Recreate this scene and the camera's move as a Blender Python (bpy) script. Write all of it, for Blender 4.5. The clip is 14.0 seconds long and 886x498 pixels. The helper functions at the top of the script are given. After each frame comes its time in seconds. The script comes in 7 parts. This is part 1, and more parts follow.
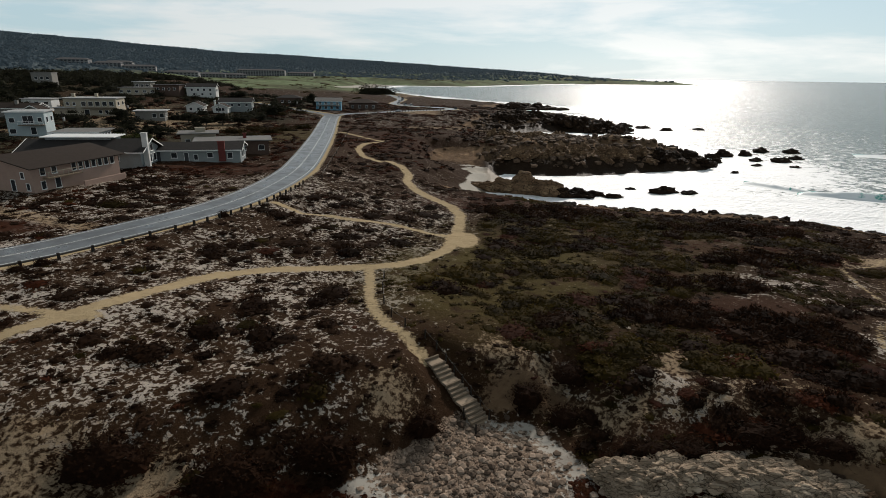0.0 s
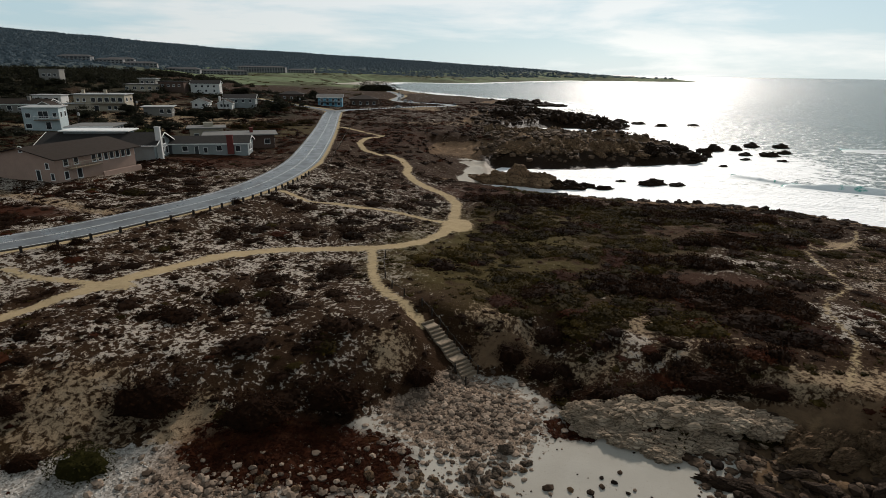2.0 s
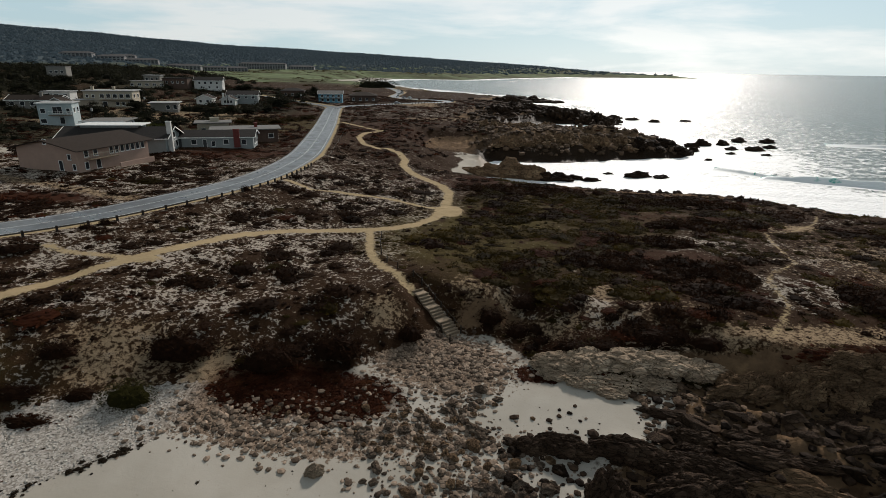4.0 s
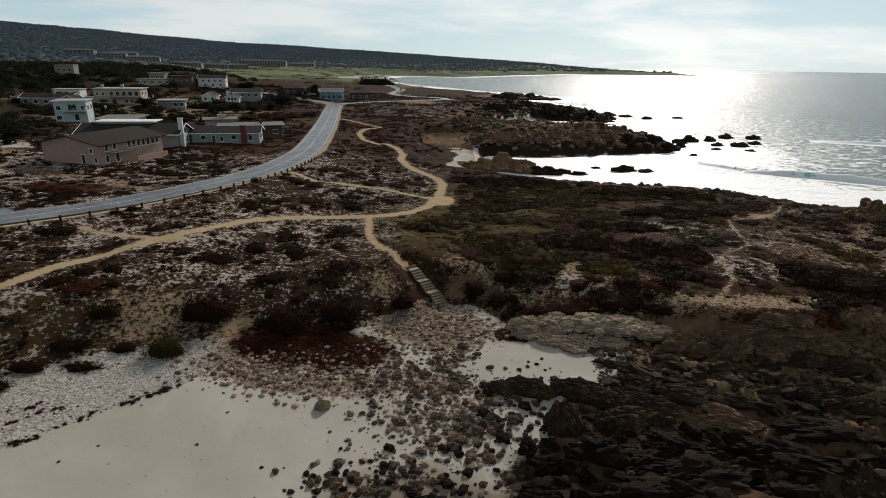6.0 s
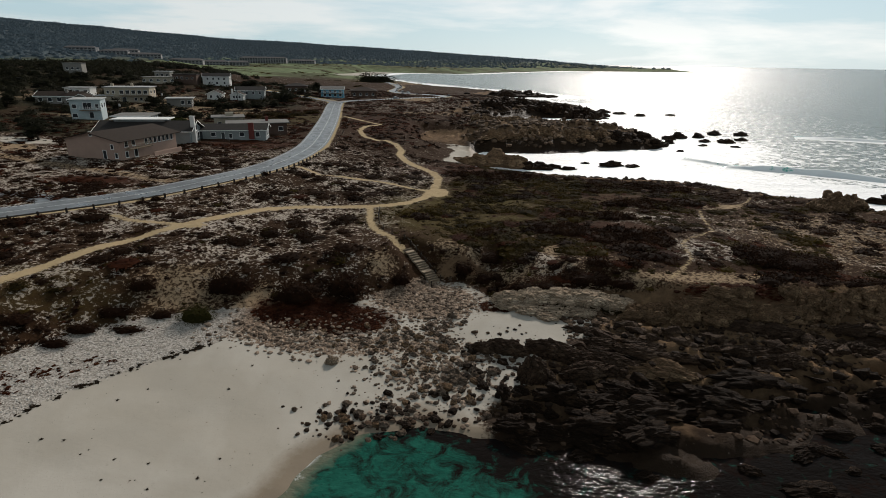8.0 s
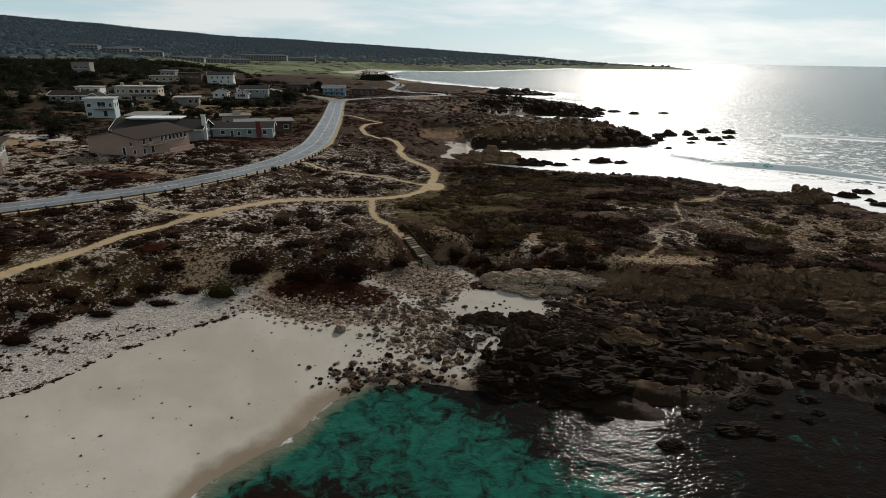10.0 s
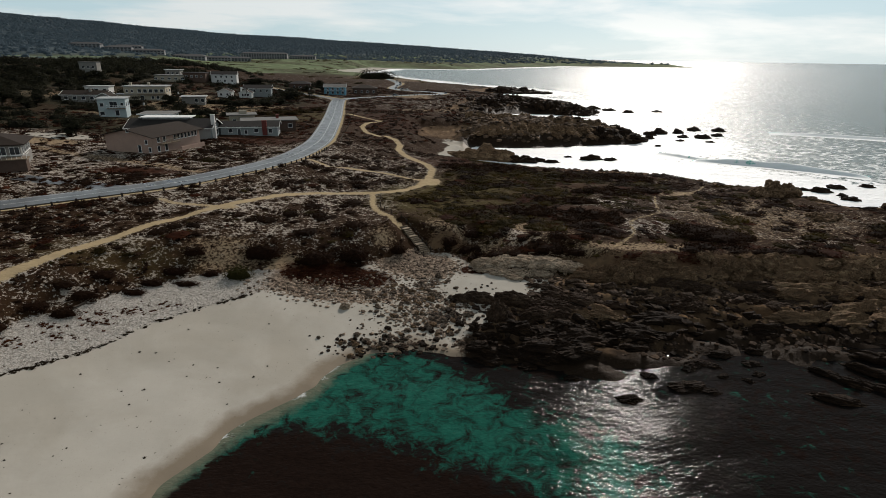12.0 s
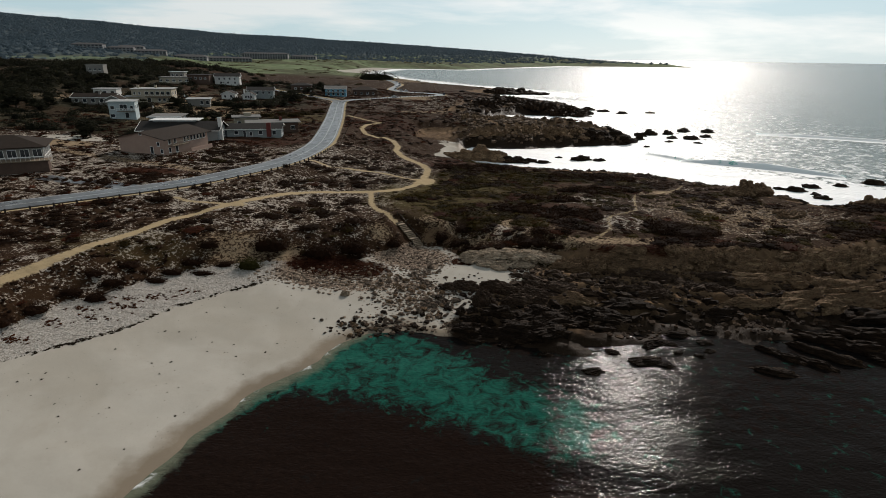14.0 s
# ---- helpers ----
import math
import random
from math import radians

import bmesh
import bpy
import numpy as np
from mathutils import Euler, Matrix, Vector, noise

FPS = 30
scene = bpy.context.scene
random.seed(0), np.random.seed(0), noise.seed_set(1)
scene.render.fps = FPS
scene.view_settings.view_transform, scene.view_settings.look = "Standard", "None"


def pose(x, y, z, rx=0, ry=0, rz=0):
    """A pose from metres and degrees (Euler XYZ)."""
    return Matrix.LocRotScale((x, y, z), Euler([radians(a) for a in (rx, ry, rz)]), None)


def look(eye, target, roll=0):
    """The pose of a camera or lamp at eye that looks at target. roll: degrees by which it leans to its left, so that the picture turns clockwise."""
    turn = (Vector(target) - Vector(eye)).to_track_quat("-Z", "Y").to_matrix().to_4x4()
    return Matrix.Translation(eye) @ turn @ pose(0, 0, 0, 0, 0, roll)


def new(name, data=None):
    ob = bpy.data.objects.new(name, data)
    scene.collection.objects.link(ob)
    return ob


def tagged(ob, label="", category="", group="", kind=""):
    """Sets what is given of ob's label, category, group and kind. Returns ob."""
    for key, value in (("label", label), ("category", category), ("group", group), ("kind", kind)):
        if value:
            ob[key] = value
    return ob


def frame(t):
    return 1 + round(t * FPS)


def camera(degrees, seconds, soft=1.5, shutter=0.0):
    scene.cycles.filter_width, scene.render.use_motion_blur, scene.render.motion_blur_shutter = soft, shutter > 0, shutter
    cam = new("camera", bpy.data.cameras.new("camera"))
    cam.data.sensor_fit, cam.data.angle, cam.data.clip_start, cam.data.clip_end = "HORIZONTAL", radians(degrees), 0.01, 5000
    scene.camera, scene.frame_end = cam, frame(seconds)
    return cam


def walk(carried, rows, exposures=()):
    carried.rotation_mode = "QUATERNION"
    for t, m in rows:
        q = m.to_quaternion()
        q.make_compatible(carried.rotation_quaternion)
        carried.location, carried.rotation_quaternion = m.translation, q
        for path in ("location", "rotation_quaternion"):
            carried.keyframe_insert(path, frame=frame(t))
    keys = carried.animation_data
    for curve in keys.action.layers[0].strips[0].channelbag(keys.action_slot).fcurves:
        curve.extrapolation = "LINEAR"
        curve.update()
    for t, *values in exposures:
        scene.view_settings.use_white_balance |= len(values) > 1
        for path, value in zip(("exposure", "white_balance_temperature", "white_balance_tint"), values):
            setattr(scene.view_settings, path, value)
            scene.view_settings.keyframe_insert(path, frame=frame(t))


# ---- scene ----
cam = camera(78.0, 14.0, soft=0.45)
PATH = [
    (0, (0.103, -0.845, 30.303), (0.098, 1.059, 29.688), 0.9),
    (0.5, (0.116, -2.411, 30.354), (0.111, -0.508, 29.737), 0.9),
    (1, (0.245, -4.097, 30.372), (0.239, -2.195, 29.752), 0.9),
    (1.5, (0.462, -5.891, 30.377), (0.456, -3.991, 29.754), 0.9),
    (2, (0.746, -7.783, 30.386), (0.74, -5.883, 29.761), 0.9),
    (2.5, (1.077, -9.761, 30.411), (1.071, -7.862, 29.784), 0.9),
    (3, (1.439, -11.814, 30.463), (1.433, -9.916, 29.833), 0.9),
    (3.5, (1.816, -13.932, 30.547), (1.81, -12.035, 29.914), 0.9),
    (4, (2.198, -16.107, 30.667), (2.192, -14.21, 30.031), 0.9),
    (4.5, (2.575, -18.327, 30.824), (2.569, -16.432, 30.186), 0.9),
    (5, (2.941, -20.585, 31.019), (2.935, -18.691, 30.378), 0.9),
    (5.5, (3.289, -22.873, 31.248), (3.283, -20.98, 30.604), 0.9),
    (6, (3.617, -25.183, 31.508), (3.611, -23.29, 30.862), 0.9),
    (6.5, (3.924, -27.507, 31.795), (3.918, -25.615, 31.146), 0.9),
    (7, (4.209, -29.839, 32.104), (4.204, -27.948, 31.453), 0.9),
    (7.5, (4.475, -32.173, 32.43), (4.469, -30.283, 31.776), 0.9),
    (8, (4.723, -34.504, 32.768), (4.717, -32.615, 32.111), 0.9),
    (8.5, (4.957, -36.827, 33.114), (4.951, -34.939, 32.454), 0.9),
    (9, (5.183, -39.139, 33.463), (5.177, -37.251, 32.801), 0.9),
    (9.5, (5.405, -41.435, 33.813), (5.399, -39.549, 33.149), 0.9),
    (10, (5.629, -43.714, 34.163), (5.623, -41.829, 33.497), 0.9),
    (10.5, (5.862, -45.974, 34.515), (5.857, -44.089, 33.847), 0.9),
    (11, (6.111, -48.214, 34.871), (6.105, -46.33, 34.201), 0.9),
    (11.5, (6.382, -50.434, 35.238), (6.376, -48.55, 34.566), 0.9),
    (12, (6.682, -52.634, 35.624), (6.676, -50.751, 34.95), 0.9),
    (12.5, (7.017, -54.817, 36.04), (7.011, -52.934, 35.366), 0.9),
    (13, (7.394, -56.984, 36.504), (7.387, -55.101, 35.829), 0.9),
    (13.5, (7.817, -59.139, 37.035), (7.811, -57.256, 36.359), 0.9),
    (14, (8.293, -61.286, 37.656), (8.286, -59.404, 36.98), 0.9),
]
walk(cam, [(t, look(eye, target, roll)) for t, eye, target, roll in PATH])


# ---- daylight: hazy sun ahead and to the right, thin clouds ----
SUN_AZ, SUN_EL = radians(20.5), radians(30.0)
TO_SUN = Vector((math.sin(SUN_AZ) * math.cos(SUN_EL), math.cos(SUN_AZ) * math.cos(SUN_EL), math.sin(SUN_EL)))
sun_data = bpy.data.lights.new("sun", "SUN")
sun_data.energy, sun_data.angle, sun_data.color = 3.7, radians(5.0), (1.0, 0.915, 0.83)
sun = new("sun", sun_data)
sun.rotation_mode = "QUATERNION"
sun.rotation_quaternion = TO_SUN.to_track_quat("Z", "Y")
sun.location = TO_SUN * 400

world = bpy.data.worlds.new("sky")
scene.world = world
world.use_nodes = True
wn, wl = world.node_tree.nodes, world.node_tree.links
wn.clear()


def wnode(kind, **values):
    n = wn.new(kind)
    for k, v in values.items():
        n.inputs[k].default_value = v
    return n


sky = wn.new("ShaderNodeTexSky")
sky.sky_type, sky.sun_disc, sky.sun_elevation, sky.sun_rotation = "NISHITA", False, SUN_EL, SUN_AZ
sky.air_density, sky.dust_density, sky.ozone_density = 1.0, 0.6, 3.0
coord = wn.new("ShaderNodeTexCoord")
spread = wn.new("ShaderNodeMapping")
spread.inputs["Scale"].default_value = (1.3, 1.3, 8.0)
wl.new(coord.outputs["Generated"], spread.inputs["Vector"])
cloud = wnode("ShaderNodeTexNoise", Scale=1.7, Detail=7.0, Roughness=0.56, Distortion=0.25)
wl.new(spread.outputs["Vector"], cloud.inputs["Vector"])
veil = wnode("ShaderNodeMapRange")
veil.inputs["From Min"].default_value, veil.inputs["From Max"].default_value = 0.44, 0.57
wl.new(cloud.outputs["Fac"], veil.inputs["Value"])
# the veil of cloud lies low over the sea and thins out overhead
apart = wn.new("ShaderNodeSeparateXYZ")
wl.new(coord.outputs["Generated"], apart.inputs["Vector"])
thin = wnode("ShaderNodeMapRange")
for key, value in (("From Min", 0.12), ("From Max", 0.45), ("To Min", 0.75), ("To Max", 1.0)):
    thin.inputs[key].default_value = value
wl.new(apart.outputs["Z"], thin.inputs["Value"])
amount = wn.new("ShaderNodeMath")
amount.operation = "MULTIPLY"
wl.new(veil.outputs["Result"], amount.inputs[0])
wl.new(thin.outputs["Result"], amount.inputs[1])
tint = wn.new("ShaderNodeMix")
tint.data_type = "RGBA"
pale = wnode("ShaderNodeHueSaturation", Saturation=0.5, Value=0.85)
white = wnode("ShaderNodeHueSaturation", Saturation=0.2)
bright = wnode("ShaderNodeMapRange")
for key, value in (("From Min", 0.1), ("From Max", 0.55), ("To Min", 1.1), ("To Max", 1.9)):
    bright.inputs[key].default_value = value
wl.new(apart.outputs["Z"], bright.inputs["Value"])
wl.new(bright.outputs["Result"], white.inputs["Value"])
wl.new(sky.outputs["Color"], pale.inputs["Color"])
wl.new(sky.outputs["Color"], white.inputs["Color"])
layer = wnode("ShaderNodeMapRange")
for key, value in (("From Min", 0.1), ("From Max", 0.6), ("To Min", 13.8), ("To Max", 5.2)):
    layer.inputs[key].default_value = value
wl.new(apart.outputs["Z"], layer.inputs["Value"])
cream = wn.new("ShaderNodeMix")
cream.data_type, cream.blend_type = "RGBA", "MULTIPLY"
cream.inputs["Factor"].default_value, cream.inputs["A"].default_value = 1.0, (0.98, 0.99, 0.97, 1)
wl.new(layer.outputs["Result"], cream.inputs["B"])
sheet = wn.new("ShaderNodeMix")
sheet.data_type = "RGBA"
sheet.inputs["Factor"].default_value = 0.6
wl.new(white.outputs["Color"], sheet.inputs["A"])
wl.new(cream.outputs["Result"], sheet.inputs["B"])
wl.new(sheet.outputs["Result"], tint.inputs["B"])
wl.new(amount.outputs["Value"], tint.inputs["Factor"])
back = wnode("ShaderNodeBackground", Strength=0.07)
cool = wn.new("ShaderNodeMix")
cool.data_type, cool.blend_type = "RGBA", "MULTIPLY"
cool.inputs["Factor"].default_value, cool.inputs["B"].default_value = 1.0, (0.95, 0.975, 1.03, 1)
blue = wn.new("ShaderNodeMix")
blue.data_type, blue.blend_type = "RGBA", "MULTIPLY"
blue.inputs["Factor"].default_value, blue.inputs["A"].default_value = 1.0, (0.62, 0.83, 0.86, 1)
wl.new(layer.outputs["Result"], blue.inputs["B"])
clear = wn.new("ShaderNodeMix")
clear.data_type = "RGBA"
clear.inputs["Factor"].default_value = 0.6
wl.new(pale.outputs["Color"], clear.inputs["A"])
wl.new(blue.outputs["Result"], clear.inputs["B"])
wl.new(clear.outputs["Result"], cool.inputs["A"])
wl.new(cool.outputs["Result"], tint.inputs["A"])
wl.new(tint.outputs["Result"], back.inputs["Color"])
out = wn.new("ShaderNodeOutputWorld")
wl.new(back.outputs["Background"], out.inputs["Surface"])


# ---- materials ----
class Shade:
    """A node material in the making."""

    def __init__(self, name, rough=0.8, metal=0.0, spec=0.4):
        self.mat = bpy.data.materials.new(name)
        self.mat.use_nodes = True
        self.nodes, self.links = self.mat.node_tree.nodes, self.mat.node_tree.links
        self.bsdf = self.nodes["Principled BSDF"]
        self.bsdf.inputs["Roughness"].default_value = rough
        self.bsdf.inputs["Metallic"].default_value = metal
        self.bsdf.inputs["Specular IOR Level"].default_value = spec
        self.where = self.nodes.new("ShaderNodeTexCoord").outputs["Object"]

    def put(self, socket, value):
        if isinstance(value, bpy.types.NodeSocket):
            self.links.new(value, socket)
        elif isinstance(value, tuple) and len(value) == 3 and socket.type == "RGBA":
            socket.default_value = (*value, 1)
        else:
            socket.default_value = value

    def noise(self, scale, detail=4.0, rough=0.55, warp=0.0, vector=None, stretch=None):
        n = self.nodes.new("ShaderNodeTexNoise")
        n.inputs["Scale"].default_value, n.inputs["Detail"].default_value = scale, detail
        n.inputs["Roughness"].default_value, n.inputs["Distortion"].default_value = rough, warp
        v = vector or self.where
        if stretch:
            m = self.nodes.new("ShaderNodeMapping")
            m.inputs["Scale"].default_value = stretch[:3]
            if len(stretch) > 3:
                m.inputs["Rotation"].default_value = (0, 0, radians(stretch[3]))
            self.links.new(v, m.inputs["Vector"])
            v = m.outputs["Vector"]
        self.links.new(v, n.inputs["Vector"])
        return n.outputs["Fac"]

    def cells(self, scale, feature="F1", rand=1.0, out="Distance", stretch=None):
        n = self.nodes.new("ShaderNodeTexVoronoi")
        n.feature = feature
        n.inputs["Scale"].default_value, n.inputs["Randomness"].default_value = scale, rand
        v = self.where
        if stretch:
            m = self.nodes.new("ShaderNodeMapping")
            m.inputs["Scale"].default_value = stretch
            self.links.new(v, m.inputs["Vector"])
            v = m.outputs["Vector"]
        self.links.new(v, n.inputs["Vector"])
        return n.outputs[out]

    def attr(self, name):
        n = self.nodes.new("ShaderNodeAttribute")
        n.attribute_name = name
        return n.outputs["Fac"]

    def ramp(self, value, low, high, to_low=0.0, to_high=1.0):
        n = self.nodes.new("ShaderNodeMapRange")
        for k, v in (("From Min", low), ("From Max", high), ("To Min", to_low), ("To Max", to_high)):
            n.inputs[k].default_value = v
        self.links.new(value, n.inputs["Value"])
        return n.outputs["Result"]

    def calc(self, op, a, b=0.0):
        n = self.nodes.new("ShaderNodeMath")
        n.operation = op
        self.put(n.inputs[0], a)
        self.put(n.inputs[1], b)
        return n.outputs[0]

    def mix(self, fac, a, b, blend="MIX"):
        n = self.nodes.new("ShaderNodeMix")
        n.data_type, n.blend_type = "RGBA", blend
        self.put(n.inputs["Factor"], fac)
        self.put(n.inputs["A"], a)
        self.put(n.inputs["B"], b)
        return n.outputs["Result"]

    def random(self):
        return self.nodes.new("ShaderNodeObjectInfo").outputs["Random"]

    def island(self):
        return self.nodes.new("ShaderNodeNewGeometry").outputs["Random Per Island"]

    def bump(self, height, strength=0.5, distance=0.05, under=None):
        n = self.nodes.new("ShaderNodeBump")
        self.put(n.inputs["Strength"], strength)
        self.put(n.inputs["Distance"], distance)
        self.links.new(height, n.inputs["Height"])
        if under:
            self.links.new(under, n.inputs["Normal"])
        return n.outputs["Normal"]

    def done(self, color=None, rough=None, normal=None):
        if color is not None:
            self.put(self.bsdf.inputs["Base Color"], color)
        if rough is not None:
            self.put(self.bsdf.inputs["Roughness"], rough)
        if normal is not None:
            self.put(self.bsdf.inputs["Normal"], normal)
        return self.mat


def plain(name, color, rough=0.7, vary=0.12, scale=3.0, bump=0.0, metal=0.0, spec=0.12):
    """Paint, wood, stucco and the like: one colour with stains at two scales."""
    s = Shade(name, rough, metal, spec)
    dark = tuple(c * (1 - 2.2 * vary) for c in color)
    light = tuple(min(1, c * (1 + vary)) for c in color)
    c = s.mix(s.noise(scale, 5), dark, light)
    c = s.mix(s.ramp(s.noise(scale * 9, 3), 0.35, 0.75, 0, 0.5), c, dark)
    return s.done(c, normal=s.bump(s.noise(scale * 12, 3), bump, 0.02) if bump else None)


def ground_material():
    s = Shade("dune_ground", 0.95, 0, 0.03)
    wide, mid, fine, speck = s.noise(0.06, 4), s.noise(0.45, 6, 0.62), s.noise(2.2, 5, 0.6), s.noise(9, 3)
    dry, green, red, straw = s.attr("dry"), s.attr("green"), s.attr("red"), s.attr("straw")
    small = s.noise(2.1, 6, 0.7, 0.4)
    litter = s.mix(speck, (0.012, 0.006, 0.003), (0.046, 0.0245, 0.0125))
    pale = s.mix(speck, (0.20, 0.168, 0.138), (0.47, 0.42, 0.36))
    patch = s.calc("ADD", s.calc("MULTIPLY", mid, 0.35), s.calc("MULTIPLY", small, 0.65))
    c = s.mix(s.ramp(s.calc("ADD", patch, s.calc("MULTIPLY", dry, 0.088)), 0.587, 0.622), litter, pale)
    olive = s.mix(speck, (0.022, 0.017, 0.005), (0.092, 0.07, 0.022))
    c = s.mix(s.calc("MULTIPLY", green, s.ramp(mid, 0.3, 0.5)), c, olive)
    c = s.mix(s.attr("lawn"), c, s.mix(s.ramp(wide, 0.4, 0.6), (0.085, 0.11, 0.055), (0.14, 0.17, 0.09)))
    # wooded hill ground: distance haze mixed into the colour as pale blue-grey
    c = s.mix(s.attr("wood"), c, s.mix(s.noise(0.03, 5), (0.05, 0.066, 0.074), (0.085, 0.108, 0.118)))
    c = s.mix(s.attr("thicket"), c, s.mix(small, (0.012, 0.012, 0.007), (0.045, 0.036, 0.02)))
    bare = s.mix(fine, (0.19, 0.135, 0.082), (0.31, 0.23, 0.15))
    c = s.mix(s.ramp(s.calc("ADD", straw, s.calc("MULTIPLY", s.ramp(small, 0, 1, -0.5, 0.5), 3.2)), 0.35, 0.75), c, bare)
    # rock
    rock = s.mix(s.noise(0.9, 6, 0.65, 0.4), (0.026, 0.015, 0.009), (0.21, 0.135, 0.078))
    rock = s.mix(s.ramp(s.noise(0.35, 4), 0.56, 0.76), rock, (0.25, 0.165, 0.092))
    rock = s.mix(s.ramp(s.calc("ADD", s.attr("shore"), s.calc("MULTIPLY", mid, 5.0)), 4.5, 9.0, 0.92, 0), rock, (0.014, 0.009, 0.006))
    rocky = s.ramp(s.calc("ADD", s.attr("rock"), s.calc("MULTIPLY", s.ramp(fine, 0, 1, -0.5, 0.5), 1.6)), 0.4, 0.6)
    c = s.mix(rocky, c, rock)
    # beach sand, damp beside the water
    shore = s.attr("shore")
    clean = s.mix(s.noise(0.25, 4), (0.335, 0.31, 0.265), (0.42, 0.392, 0.345))
    clean = s.mix(s.ramp(s.noise(0.07, 4, 0.6, 0.5), 0.42, 0.6, 0, 0.55), clean, (0.29, 0.262, 0.215))
    clean = s.mix(s.ramp(s.noise(14, 2), 0.66, 0.74, 0, 0.5), clean, (0.12, 0.1, 0.08))
    damp = s.ramp(s.calc("ADD", shore, s.calc("MULTIPLY", mid, 3.0)), 1.9, 3.9)
    clean = s.mix(damp, (0.19, 0.155, 0.115), clean)
    beach = s.ramp(s.calc("ADD", s.attr("beach"), s.calc("MULTIPLY", s.ramp(fine, 0, 1, -0.5, 0.5), 1.6)), -0.15, 0.25)
    c = s.mix(beach, c, clean)
    # shingle
    stone = s.cells(7.5, out="Color")
    pebble = s.mix(s.ramp(stone, 0.1, 0.9), (0.15, 0.13, 0.108), (0.44, 0.41, 0.37))
    shingle = s.ramp(s.calc("ADD", s.attr("shingle"), s.calc("MULTIPLY", s.ramp(fine, 0, 1, -0.5, 0.5), 2.4)), 0.4, 0.6)
    pebble = s.mix(s.attr("cobble"), pebble, s.mix(s.ramp(stone, 0.1, 0.9), (0.055, 0.038, 0.027), (0.27, 0.20, 0.148)))
    c = s.mix(shingle, c, pebble)
    c = s.mix(s.calc("MULTIPLY", red, s.ramp(small, 0.3, 0.45)), c, s.mix(speck, (0.018, 0.007, 0.004), (0.06, 0.022, 0.011)))
    # trodden trails
    trail = s.ramp(s.calc("ADD", s.attr("trail"), s.calc("MULTIPLY", s.ramp(fine, 0, 1, -0.5, 0.5), 1.8)), -0.2, 0.2)
    c = s.mix(trail, c, s.mix(s.noise(1.1, 5), (0.27, 0.2, 0.112), (0.39, 0.305, 0.185)))
    rough_ground = s.ramp(beach, 0, 1, 1.0, 0.12)
    n = s.bump(s.noise(5, 5, 0.7), s.calc("MULTIPLY", rough_ground, 0.8), 0.12, s.bump(mid, s.calc("MULTIPLY", rough_ground, 0.6), 0.5))
    return s.done(c, s.ramp(damp, 0, 1, 0.55, 0.95), n)

# ---- plan of the land: coast, foot of the bluffs, macro heights ----
COAST_NEAR = [(-95, -80), (-40, -60), (-26, -34), (-20, -23), (-18, -15), (-14, -7), (-11, -4), (-8, 0), (-7, 4), (-3, 8), (3, 10), (10, 8),
              (16.5, 6.2), (23.5, 3.5), (29.5, 4.2), (32, 7.4), (39, 8.6), (45.5, 11.4), (50.5, 8.4), (56, 9.8), (65, 13), (75, 16.5), (90, 20), (125, 28), (150, 50), (134, 70), (119, 76.5), (112, 79),
              (104, 75.5), (98.5, 69), (100.5, 77), (100.5, 85), (97.5, 94), (91, 98), (86, 104.5), (80, 110), (72, 115), (62, 118), (50, 119), (40, 122), (30, 125), (20, 128), (12, 133), (9, 136)]
COAST_FAR = [(11, 148), (14, 158), (14, 169), (15, 178), (22, 175), (38, 174), (50, 178), (66, 183), (88, 188), (94, 200), (88, 212), (70, 224),
             (52, 239), (44, 252), (29, 260), (23, 298), (47, 310), (67, 312), (84, 304), (101, 332), (101, 370), (79, 404), (57, 430),
             (48, 482), (99, 510), (64, 575), (18, 620), (-37, 720), (-79, 780), (-152, 1008)]
COAST_BAY = [(-117, 1295), (37, 1292), (150, 1500), (391, 1880), (881, 1990), (905, 2080), (700, 2400), (200, 4800), (-4900, 4800), (-4900, -900), (-300, -900)]
BLUFF = [(-110, -60), (-60, -22), (-50, -7), (-45.5, 0.5), (-43.5, 7), (-38.8, 11.5), (-36, 17), (-29.5, 22.5), (-22, 25), (-15, 26.5), (-8, 28.5), (-2, 33), (2.5, 38.5), (7, 39),
         (10, 35), (13, 31), (17, 29), (24, 28), (33, 26), (42, 25), (48, 26), (59, 27), (70, 28), (80, 29), (100, 36), (118, 44), (122, 56),
         (110, 65), (96, 62), (93, 72), (92, 84), (86, 91), (80, 98), (72, 104), (60, 108), (46, 110), (34, 114), (22, 119), (11, 126), (2, 130)]
BLUFF_FAR = [(2, 143), (5, 150), (4, 160), (-3, 176), (0, 194), (12, 192), (26, 184), (42, 184), (60, 190), (80, 196), (80, 205), (62, 216),
             (44, 230), (30, 244), (16, 252), (8, 290), (30, 318), (60, 324), (82, 320), (88, 345), (80, 375), (55, 405), (38, 450), (30, 500),
             (60, 540), (40, 575), (-5, 630), (-60, 740), (-105, 800), (-190, 1020), (-170, 1330), (20, 1330), (120, 1530), (380, 1930)]
BLUFF_BAY = [(870, 2010), (880, 2070), (640, 2400), (150, 4800), (-4900, 4800), (-4900, -900), (-350, -900)]
